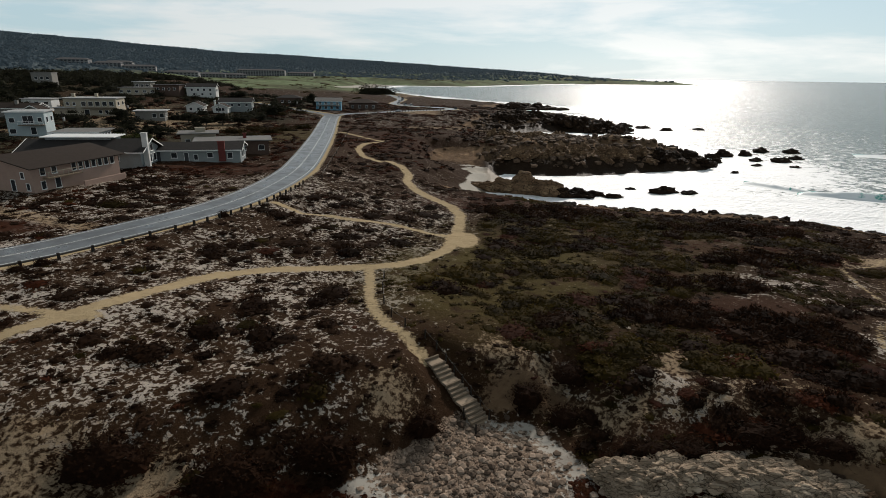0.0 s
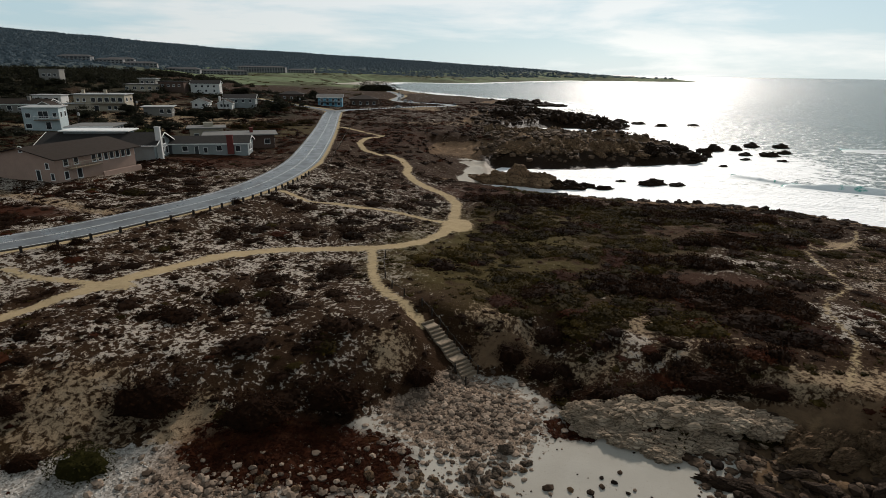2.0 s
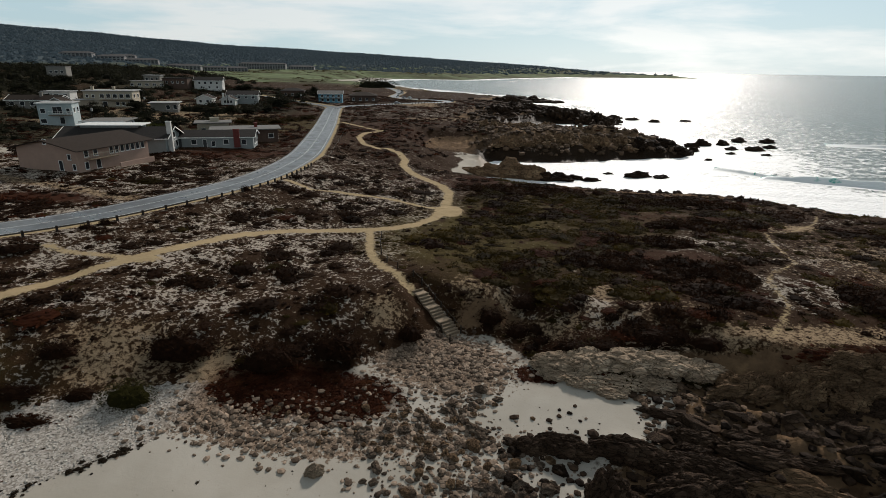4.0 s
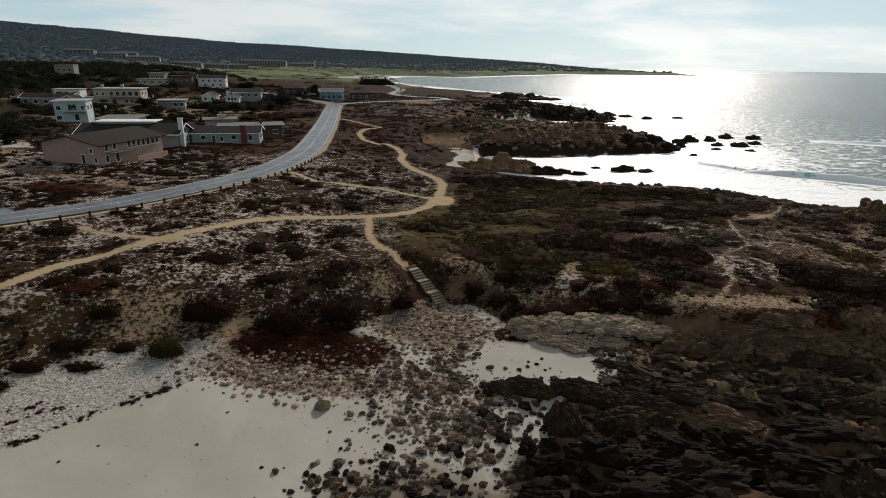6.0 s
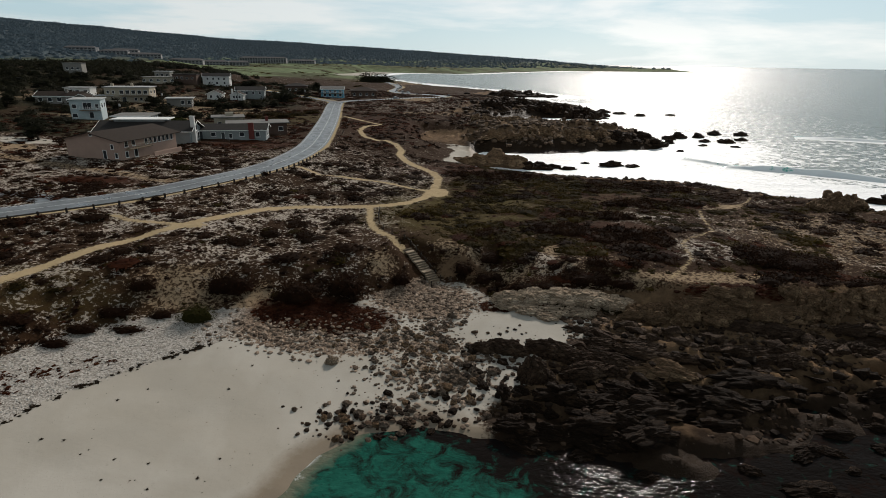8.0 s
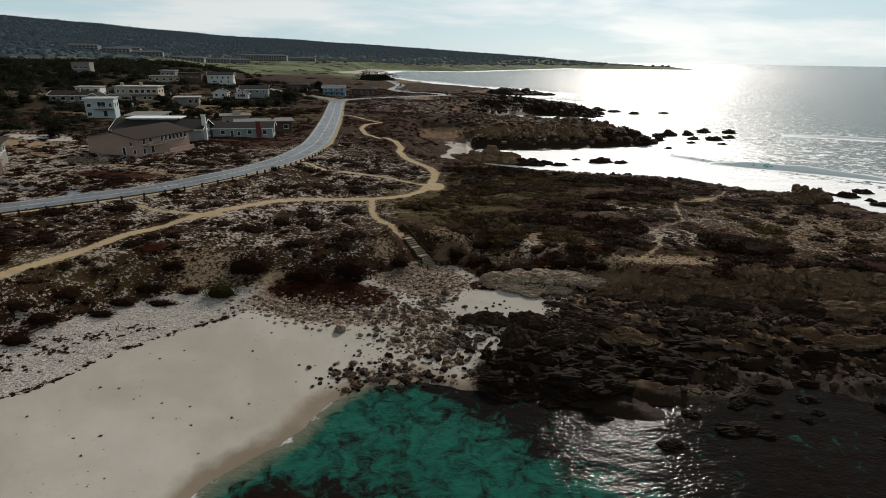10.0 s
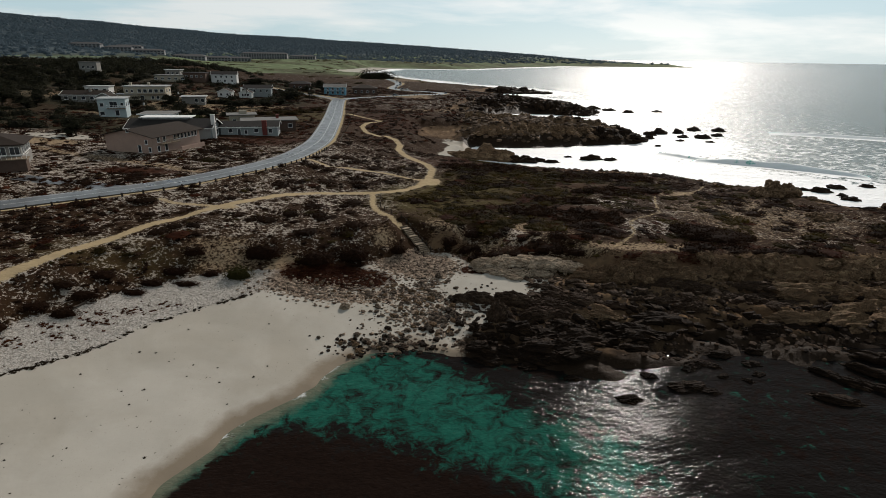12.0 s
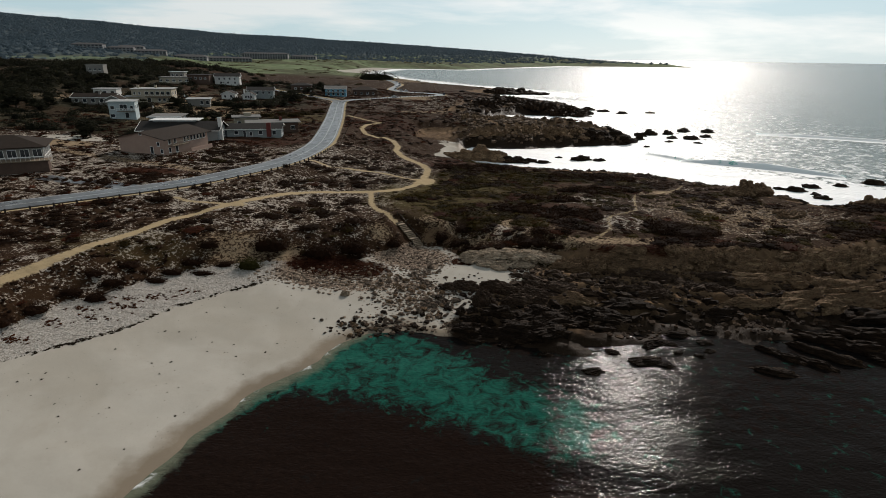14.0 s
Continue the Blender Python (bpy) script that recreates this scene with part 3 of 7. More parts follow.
    m["straw"] = np.clip(0.55 * smooth(2.6, 1.0, line_distance(DRIVE, x, y)) + 0.6 * zone(-28, 28.5, 6, 4.0, x, y, 0.6) + 0.75 * zone(-18.3, 27.5, 2.6, 3.4, x, y, 0.6) + 0.7 * zone(-4.2, 38, 2.2, 2.4, x, y, 0.8) + 0.7 * zone(10, 41.3, 1.8, 3.2, x, y, 0.8) + 0.6 * zone(20.7, 42.5, 2.8, 1.8, x, y, 0.8) + 0.65 * zone(39, 32.2, 12, 2.2, x, y, 0.6) + 0.5 * zone(70, 54, 16, 15, x, y, 0.8) + 0.8 * zone(62, 74, 6, 2.4, x, y, 0.8) + 0.5 * zone(14, 37.5, 3, 3, x, y, 0.8) + 0.4 * zone(24, 37, 6, 4, x, y, 0.9)
                         + 0.8 * zone(-108, 100, 12, 5, x, y) + 0.5 * zone(6, 44.5, 3, 2.5, x, y, 0.8) + 0.5 * zone(-4, 238, 16, 8, x, y)
                         + 0.7 * zone(-20, 330, 18, 16, x, y) + smooth(0.4, 0.65, fractal(x / 30, y / 30, 95, 3)) * zone(-130, 215, 60, 60, x, y) * 0.6
                         + 0.5 * zone(-60, 620, 50, 90, x, y) + 0.8 * smooth(60, 15, s) * smooth(640, 720, y) * smooth(1300, 1000, y), 0, 1)
    m["shingle"] = np.clip(1.3 * smooth(-0.5, 0.9, poly_distance(SHINGLE_BANK, x, y)) + zone(-9, 22, 15, 3.0, x, y) * (1 - zone(-9, 24.5, 8, 2.2, x, y)) * 0.7
                           + zone(2, 33, 7, 6, x, y) * 0.9 * (b < 1.5) + 0.8 * zone(-17, 24.4, 4.5, 2.4, x, y), 0, 1)
    m["cobble"] = smooth(-22, -18, x)
    return m


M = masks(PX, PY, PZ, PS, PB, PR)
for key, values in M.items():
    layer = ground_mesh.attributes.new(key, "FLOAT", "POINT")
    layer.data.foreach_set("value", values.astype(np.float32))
ground = tagged(new("ground", ground_mesh), "coastal dunes of sand, scrub and dark rock", "ground", kind="structure")


# ---- sea ----
def sea_material():
    s = Shade("sea_water", 0.08, 0, 0.5)
    s.bsdf.inputs["IOR"].default_value = 1.33
    shallow, kelp, foam = s.attr("shallow"), s.attr("kelp"), s.attr("foam")
    mid = s.noise(0.35, 5, 0.6)
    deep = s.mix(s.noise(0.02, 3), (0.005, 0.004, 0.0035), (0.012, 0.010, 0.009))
    # open sea: hazy silver sheen of the sky put into a paler base colour
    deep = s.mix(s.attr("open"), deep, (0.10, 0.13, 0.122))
    c = s.mix(s.ramp(s.calc("ADD", shallow, s.calc("MULTIPLY", s.ramp(s.noise(0.5, 7, 0.72, 0.8), 0, 1, -0.5, 0.5), 3.8)), 0.3, 1.0), deep, s.mix(s.noise(0.9, 5, 0.65), (0.005, 0.03, 0.023), (0.018, 0.115, 0.083)))
    weed = s.ramp(s.calc("ADD", kelp, s.calc("MULTIPLY", s.ramp(s.noise(0.75, 7, 0.7, 0.7), 0, 1, -0.5, 0.5), 3.2)), 0.4, 0.7)
    c = s.mix(s.ramp(s.calc("ADD", s.attr("brink"), s.calc("MULTIPLY", s.ramp(s.noise(0.5, 6, 0.65, 0.4), 0, 1, -0.5, 0.5), 1.4)), 0.25, 0.9), c, (0.105, 0.112, 0.08))
    c = s.mix(weed, c, s.mix(s.noise(1.6, 5, 0.7), (0.004, 0.0025, 0.0022), (0.016, 0.0095, 0.007)))
    s.put(s.bsdf.inputs["Specular IOR Level"], s.calc("MULTIPLY", s.ramp(weed, 0, 1, 1.0, 0.75), s.ramp(s.attr("open"), 0, 1, 0.022, 0.23)))
    lace = s.calc("ADD", foam, s.calc("MULTIPLY", s.ramp(s.noise(0.28, 8, 0.7, 0.8), 0, 1, -0.5, 0.5), 4.0))
    white = s.calc("MULTIPLY", s.ramp(lace, 0.4, 0.85), s.ramp(foam, 0.03, 0.2))
    c = s.mix(white, c, (0.85, 0.86, 0.86))
    swell = s.noise(0.05, 3, 0.5, 0, None, (1.0, 2.2, 1.0, -20))
    chop = s.noise(0.7, 2.0, 0.5, 0.3, None, (1.0, 2.0, 1.0, -15))
    ripple = s.noise(1.9, 2.0, 0.5, 0.4, None, (1.0, 1.8, 1.0, -20))
    n = s.bump(ripple, 1.0, s.ramp(s.attr("open"), 0, 1, 0.055, 0.08), s.bump(chop, 1.0, s.ramp(s.attr("open"), 0, 1, 0.06, 0.42), s.bump(swell, 0.25, 3.0)))
    return s.done(c, s.mix(white, s.ramp(s.attr("open"), 0, 1, 0.04, 0.27), (0.55, 0.55, 0.55)), n)


sx = spaced(-30, 110, 1.0, -2600, 4800, 1.06)
sy = spaced(-70, 140, 1.0, -800, 4900, 1.045)
SX, SY = np.meshgrid(sx, sy)
sxr, syr = SX.ravel(), SY.ravel()
coast_off = -poly_distance(COAST_NEAR + COAST_FAR + COAST_BAY, sxr, syr)
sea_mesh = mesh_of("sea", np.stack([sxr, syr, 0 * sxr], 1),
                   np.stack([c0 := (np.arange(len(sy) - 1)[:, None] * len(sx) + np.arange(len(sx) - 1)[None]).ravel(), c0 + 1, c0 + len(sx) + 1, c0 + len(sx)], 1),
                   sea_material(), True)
cove = smooth(70, 40, np.hypot(sxr - 5, syr + 10))
GREEN_WATER = [(-9, 7), (4.5, 7), (10, 1), (14, -3), (25, -8.5), (26, -13), (20.5, -17), (11, -12), (-2, -6.5), (-10, -7), (-17, -15), (-20, -15)]
bank = poly_distance(GREEN_WATER, sxr, syr)
shallow = 0.85 * cove * smooth(-4.0, 3.0, bank) + smooth(6, 0, coast_off) * (syr > 120) * 0.3 + 0.3 * smooth(3, 0.5, coast_off) * cove * smooth(2, -6, sxr)
kelp_edge = np.interp(sxr, [-30, -19.5, -14.5, -9, 3, 15, 20.6, 25, 40, 60], [-27, -15.6, -10.3, -7.5, -10.3, -15.6, -19.4, -22, -34, -50])
kelp = cove * np.clip(smooth(3.0, -3.0, syr - kelp_edge) * smooth(1.0, 3.0, coast_off) + 0.5 * smooth(5, 1, coast_off) * smooth(2, 10, sxr) * (1 - smooth(-2, 1, bank)), 0, 1)
kelp = np.maximum(kelp, 0.42 * smooth(14, 6, np.hypot((sxr - 47) * 0.6, syr + 4)))
open_sea = smooth(60, 110, syr + 0.5 * np.maximum(sxr - 100, 0))
foam = open_sea * (1.6 * smooth(55, 5, coast_off) + 0.45 * smooth(190, 40, coast_off) * smooth(600, 250, syr)) + 0.2 * smooth(1.1, 0.3, coast_off) * (syr < 60) * (sxr < 0)
brink = cove * smooth(3.2, 0.3, coast_off) * smooth(0, -4, sxr)
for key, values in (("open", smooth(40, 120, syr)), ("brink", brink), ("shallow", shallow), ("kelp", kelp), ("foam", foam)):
    layer = sea_mesh.attributes.new(key, "FLOAT", "POINT")
    layer.data.foreach_set("value", values.astype(np.float32))
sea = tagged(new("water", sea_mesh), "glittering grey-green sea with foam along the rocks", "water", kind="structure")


# ---- roads ----
def resample(line, step):
    p = np.array(line, float)
    for _ in range(3):  # corner cutting gives smooth bends
        q = np.empty((2 * len(p) - 2, 2))
        q[0::2], q[1::2] = 0.75 * p[:-1] + 0.25 * p[1:], 0.25 * p[:-1] + 0.75 * p[1:]
        p = np.vstack([p[:1], q, p[-1:]])
    d = np.r_[0, np.cumsum(np.hypot(*np.diff(p, axis=0).T))]
    at = np.arange(0, d[-1], step)
    return np.stack([np.interp(at, d, p[:, 0]), np.interp(at, d, p[:, 1])], 1)


def ribbon(name, line, left, right, lift, material, thick=0.0):
    """A strip that follows a line on the ground, from left to right of it."""
    p = line
    t = np.gradient(p, axis=0)
    t /= np.linalg.norm(t, axis=1)[:, None]
    n = np.stack([t[:, 1], -t[:, 0]], 1)
    z = heights(p[:, 0], p[:, 1])[0] + lift
    a, b = p - n * left, p + n * right
    k = len(p)
    v = np.vstack([np.c_[a, z], np.c_[b, z]])
    i = np.arange(k - 1)
    faces = np.stack([i, i + k, i + k + 1, i + 1], 1)
    if thick:
        v = np.vstack([v, np.c_[a, z - thick], np.c_[b, z - thick]])
        faces = np.vstack([faces, np.stack([i, i + 1, i + 2 * k + 1, i + 2 * k], 1), np.stack([i + k, i + 3 * k, i + 3 * k + 1, i + k + 1], 1)])
    return mesh_of(name, v, faces, material)


def asphalt_material():
    s = Shade("asphalt", 0.5, 0, 0.6)
    c = s.mix(s.noise(0.3, 5), (0.026, 0.026, 0.027), (0.055, 0.054, 0.054))
    c = s.mix(s.ramp(s.noise(0.09, 3, 0.5, 0, None, (2.5, 0.5, 1)), 0.5, 0.62, 0, 0.5), c, (0.08, 0.08, 0.08))
    return s.done(c, s.ramp(s.noise(0.4, 4), 0.3, 0.7, 0.24, 0.46), s.bump(s.noise(30, 2), 0.15, 0.01))


ASPHALT = asphalt_material()
LINE_PAINT = plain("road_paint", (0.62, 0.62, 0.6), 0.6, 0.2, 0.8)
road_line = resample(ROAD, 1.5)
west_line = resample(ROAD_WEST, 2.5)
east_line = resample(ROAD_EAST, 2.5)
road = tagged(new("road", ribbon("road", road_line, 3.9, 3.9, 0.06, ASPHALT, 0.3)), "two-lane grey asphalt coast road with white edge lines", "road", kind="structure")
road_w = tagged(new("road_branch_west", ribbon("road_branch_west", west_line, 3.4, 3.4, 0.05, ASPHALT, 0.3)), "asphalt road that winds along the shore", "road", kind="structure")
road_e = tagged(new("road_branch_east", ribbon("road_branch_east", east_line, 3.0, 3.0, 0.045, ASPHALT, 0.3)), "asphalt side road between dunes and houses", "road", kind="structure")
apron_line = resample([(-84, 61), (-72.4, 59.3), (-66.6, 57.6), (-58.5, 53.8)], 1.5)
tagged(new("road_apron", ribbon("road_apron", apron_line, 2.2, 2.2, 0.05, ASPHALT, 0.3)), "short asphalt driveway beside the coast road", "road", kind="structure")
for name, a, b in (("edge_line", 3.38, -3.2), ("edge_line", -3.2, 3.38), ("centre_line", 0.16, -0.05), ("centre_line", -0.05, 0.16)):
    part(name, ribbon(name, road_line[: len(road_line) - 6], a, b, 0.075, LINE_PAINT), None, road, "painted white line")


# ---- scrub ----
rng = np.random.default_rng(7)


def leaf_shade(name, dark, light, tip=None, rough=0.75, toned=False):
    s = Shade(name, rough, 0, 0.02)
    c = s.mix(s.calc("ADD", s.calc("MULTIPLY", s.island(), 0.4), s.calc("MULTIPLY", s.attr("tone"), 0.75)) if toned else s.island(), dark, light)
    if tip:
        c = s.mix(s.ramp(s.noise(0.5, 5, 0.65), 0.56, 0.70, 0, 0.6), c, tip)
    c = s.mix(s.ramp(s.noise(0.12, 3), 0.35, 0.65, 0, 0.6), c, dark)
    s.done(c)
    thin = s.nodes.new("ShaderNodeBsdfTranslucent")
    s.links.new(c, thin.inputs["Color"])
    both = s.nodes.new("ShaderNodeMixShader")
    both.inputs["Fac"].default_value = 0.35
    s.links.new(s.bsdf.outputs["BSDF"], both.inputs[1])
    s.links.new(thin.outputs["BSDF"], both.inputs[2])
    s.links.new(both.outputs["Shader"], s.nodes["Material Output"].inputs["Surface"])
    return s.mat


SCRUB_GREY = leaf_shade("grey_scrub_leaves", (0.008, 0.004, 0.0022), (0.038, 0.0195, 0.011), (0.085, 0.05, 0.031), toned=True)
SCRUB_GREEN = leaf_shade("green_scrub_leaves", (0.011, 0.0078, 0.0025), (0.064, 0.044, 0.011), (0.12, 0.076, 0.02), toned=True)
SCRUB_RED = leaf_shade("iceplant_leaves", (0.018, 0.0065, 0.0035), (0.078, 0.024, 0.011), (0.115, 0.046, 0.018), toned=True)
CYPRESS = leaf_shade("cypress_leaves", (0.010, 0.010, 0.0065), (0.032, 0.031, 0.018))
MEADOW_BUSH = leaf_shade("lime_scrub_leaves", (0.02, 0.026, 0.008), (0.075, 0.085, 0.02))
BARK = plain("grey_bark", (0.09, 0.07, 0.055), 0.9, 0.25, 4.0, 0.5)


def clump(leaves, leaf, height, segs=7, seed=0):
    """A low bush one metre in radius: a rough core and loose leaf tufts round it. Triangles."""
    r = np.random.default_rng(seed)
    v, f = [(0, 0, height * 0.66)], []
    for ring, (rad, up) in enumerate(((0.46, 0.52), (0.74, 0.06))):
        for k in range(segs):
            a = 2 * math.pi * (k + 0.5 * ring) / segs
            j = 0.78 + 0.4 * r.random()
            v.append((rad * j * math.cos(a), rad * j * math.sin(a), height * up * (0.8 + 0.4 * r.random())))
    for k in range(segs):
        n = (k + 1) % segs
        f += [(0, 1 + k, 1 + n), (1 + k, 1 + segs + k, 1 + n), (1 + n, 1 + segs + k, 1 + segs + n)]
    v, f = np.array(v), np.array(f)
    d = r.normal(size=(leaves, 3))
    d[:, 2] = np.abs(d[:, 2]) + 0.08
    d /= np.linalg.norm(d, axis=1)[:, None]
    mid = d * (0.72 + 0.36 * r.random((leaves, 1))) * (1, 1, height)
    a, b = r.normal(size=(2, leaves, 3))
    a = a / np.linalg.norm(a, axis=1)[:, None] + 0.5 * d
    b = np.cross(d, a)
    size = leaf * (0.6 + 0.8 * r.random((leaves, 1)))
    tri = np.stack([mid + a * size, mid - 0.5 * a * size + b * size * 0.7, mid - 0.4 * a * size - b * size * 0.7], 1).reshape(-1, 3)
    tri[:, 2] = np.maximum(tri[:, 2], 0.0)
    g = np.arange(3 * leaves).reshape(-1, 3) + len(v)
    return np.vstack([v, tri]), np.vstack([f, g])


def scatter(name, templates, at, radius, high, material, label, category, sink=0.06, lean=None):
    """Many clumps as one object."""
    vs, fs, tones, base = [], [], [], 0
    pick = rng.integers(0, len(templates), len(at))
    turn = rng.random(len(at)) * 2 * math.pi
    for k, (tv, tf) in enumerate(templates):
        own = np.nonzero(pick == k)[0]
        if not len(own):
            continue
        c, s = np.cos(turn[own])[:, None], np.sin(turn[own])[:, None]
        x, y, z = tv[:, 0][None], tv[:, 1][None], tv[:, 2][None]
        r = radius[own][:, None]
        stretch = (0.8 + 0.45 * rng.random(len(own)))[:, None]
        px = (c * x * stretch - s * y) * r + at[own, 0][:, None]
        py = (s * x * stretch + c * y) * r + at[own, 1][:, None]
        pz = z * high[own][:, None] + at[own, 2][:, None] - sink
        vs.append(np.stack([px, py, pz], -1).reshape(-1, 3))
        tones.append(np.repeat(rng.random(len(own)) ** 1.3, len(tv)))
        fs.append((tf[None] + (np.arange(len(own)) * len(tv))[:, None, None] + base).reshape(-1, 3))
        base += len(own) * len(tv)
    me = mesh_of(name, np.vstack(vs), np.vstack(fs), material)
    me.attributes.new("tone", "FLOAT", "POINT").data.foreach_set("value", np.concatenate(tones).astype(np.float32))
    return tagged(new(name, me), label, category, kind="stuff")


def field(x0, x1, y0, y1, step):
    gx, gy = np.meshgrid(np.arange(x0, x1, step), np.arange(y0, y1, step))
    x = gx.ravel() + (rng.random(gx.size) - 0.5) * step * 1.1
    y = gy.ravel() + (rng.random(gx.size) - 0.5) * step * 1.1
    z, s, b, rocky = heights(x, y)
    return x, y, z, s, b, rocky, masks(x, y, z, s, b, rocky)


def house_free(x, y):
    keep = np.ones(x.shape, bool)
    for hx, hy, r in HOUSE_SPOTS:
        keep &= np.hypot(x - hx, y - hy) > r
    return keep


HOUSE_SPOTS = [(-75, 101, 12), (-79, 121, 12), (-93, 141, 8), (-61, 132, 11), (-58, 150, 10), (-70, 156, 6), (-118, 158, 8), (-152, 196, 9), (-141, 192, 5), (-136, 217, 11), (-174, 320, 9), (-144, 334, 9), (-160, 326, 8),
               (-101, 271, 8), (-114, 257, 5), (-104, 260, 5), (-113, 215, 6), (-98, 71, 11), (-220, 311, 6), (-66, 316, 8), (-50, 337, 9), (-170, 235, 6), (-96, 345, 8)]
CLUMPS = [clump(44, 0.22, 0.62, 6, k) for k in range(6)]
SMALL = [clump(16, 0.34, 0.6, 5, 20 + k) for k in range(6)]
MOUNDS = [clump(150, 0.12, 0.5, 8, 10 + k) for k in range(6)]


def strewn(x0, x1, y0, y1, n):
    x, y = rng.uniform(x0, x1, n), rng.uniform(y0, y1, n)
    z, s, b, rocky = heights(x, y)
    return x, y, z, s, b, rocky, masks(x, y, z, s, b, rocky)


def species(x, y, m, lush):
    """Which plant grows at each spot: 0 grey scrub, 1 green scrub, 2 ice plant."""
    green = np.clip(0.05 + 0.8 * m["green"] + 0.85 * lush * smooth(0.46, 0.56, fractal(x / 10, y / 6, 107, 3)), 0, 0.9)
    red = np.clip(0.85 * m["red"] + 0.05 + 0.6 * lush * smooth(0.54, 0.62, fractal(x / 12, y / 6, 109, 3)), 0, 0.9)
    k = np.where(rng.random(len(x)) < red, 2, 0)
    return np.where(rng.random(len(x)) < green, 1, k)


PLANTS = (("scrub", SCRUB_GREY, "grey-brown scrub"), ("green_scrub", SCRUB_GREEN, "olive-green scrub"), ("ice_plant", SCRUB_RED, "rust-red ice plant"))


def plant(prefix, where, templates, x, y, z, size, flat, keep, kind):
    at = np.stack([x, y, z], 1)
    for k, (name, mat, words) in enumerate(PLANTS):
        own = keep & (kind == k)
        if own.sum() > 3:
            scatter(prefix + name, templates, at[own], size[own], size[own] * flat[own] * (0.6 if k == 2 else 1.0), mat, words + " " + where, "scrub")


def open_ground(x, y, b, m):
    ok = (b > 0.7) & (m["trail"] < -0.3) & house_free(x, y) & (line_distance([STAIR_HEAD[:2], STAIR_FOOT[:2]], x, y) > 1.3)
    bare = np.clip(np.maximum.reduce([m["straw"] * 1.2, m["rock"] * 0.95, m["shingle"]]), 0, 0.96)
    return ok & (rng.random(len(x)) > bare)


# fine scrub everywhere on the dunes
x, y, z, s, b, rocky, m = strewn(-74, 108, -20, 137, 52000)
lush = smooth(-2, 9, x - 0.12 * (y - 60))
tuft = fractal(x / 2.1, y / 2.1, 101, 3)
broad = fractal(x / 15, y / 15, 103, 3)
keep = open_ground(x, y, b, m) & (rng.random(len(x)) < smooth(0.40, 0.60, tuft + 0.35 * (broad - 0.5)) * (0.95 - 0.35 * lush))
size = 0.16 + 0.42 * rng.random(len(x)) ** 1.7
plant("low_", "in small tufts on the pale dunes", SMALL, x, y, z, size, 0.5 + 0.4 * rng.random(len(x)), keep, species(x, y, m, lush))
# middling bushes
x, y, z, s, b, rocky, m = strewn(-74, 108, -20, 137, 13000)
lush = smooth(-2, 9, x - 0.12 * (y - 60))
keep = open_ground(x, y, b, m) & (rng.random(len(x)) < (0.45 + 0.45 * lush) * smooth(0.40, 0.56, fractal(x / 4.5, y / 3.5, 151, 3) + 0.05 * lush))
size = 0.4 + 0.75 * rng.random(len(x)) ** 1.8
keep &= m["trail"] < -0.1 - size
plant("dune_", "scattered over the dunes", CLUMPS, x, y, z, size, 0.35 + 0.45 * rng.random(len(x)), keep, species(x, y, m, lush))
# dark red ice plant on the bank above the beach and beside the granite
x, y, z, s, b, rocky, m = strewn(-20, 50, 20, 33, 14000)
bank_red = np.maximum.reduce([zone(-9.5, 26.6, 8.0, 3.6, x, y, 0.2), 0.9 * zone(12, 30.8, 2.6, 1.3, x, y), 0.8 * zone(42, 29, 7, 1.0, x, y)])
keep = rng.random(len(x)) < 0.9 * bank_red
size = 0.2 + 0.45 * rng.random(len(x)) ** 1.6
scatter("bank_ice_plant", SMALL, np.stack([x, y, z], 1)[keep], size[keep], size[keep] * 0.45, SCRUB_RED, "dark red ice plant on the bank above the beach", "scrub")
# broad flat mounds on the cape
x, y, z, s, b, rocky, m = strewn(-70, 108, 20, 130, 11000)
lush = smooth(-2, 9, x - 0.12 * (y - 60))
keep = open_ground(x, y, b, m) & (rng.random(len(x)) < (0.18 + 0.8 * lush) * smooth(0.44, 0.54, fractal(x / 9, y / 5.5, 161, 3)) * (1 - 0.8 * m["dry"] * lush) * (1 - 0.75 * (1 - lush) * smooth(7, 4, b)))
size = 0.9 + 1.6 * rng.random(len(x)) ** 2
keep &= m["trail"] < -0.2 - size
plant("broad_", "in wide wind-clipped mounds", MOUNDS, x, y, z, size, 0.4 + 0.4 * rng.random(len(x)), keep, species(x, y, m, lush))
# tall dark thickets in the hollows of the cape
x, y, z, s, b, rocky, m = strewn(4, 100, 33, 118, 9000)
hollow = np.maximum.reduce([zone(px, py, rx, ry, x, y, 0.3) for px, py, rx, ry in ((24.5, 35.5, 6, 2.2), (13, 36, 2.2, 1.8), (24, 52.5, 6, 2.6), (33, 49.5, 6, 2.4), (38.7, 46.5, 4, 2.2), (7.4, 39.6, 1.6, 1.8), (50, 92, 12, 4), (20, 100, 14, 4), (46, 74, 9, 2.6), (34, 62, 7, 2.2), (54, 40, 6, 4))])
keep = open_ground(x, y, b, m) & (rng.random(len(x)) < 0.75 * hollow)
size = 0.8 + 1.1 * rng.random(len(x)) ** 2
keep &= m["trail"] < -0.2 - size
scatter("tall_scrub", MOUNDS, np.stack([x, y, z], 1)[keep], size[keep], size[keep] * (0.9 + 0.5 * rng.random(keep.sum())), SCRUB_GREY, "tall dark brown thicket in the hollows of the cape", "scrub")

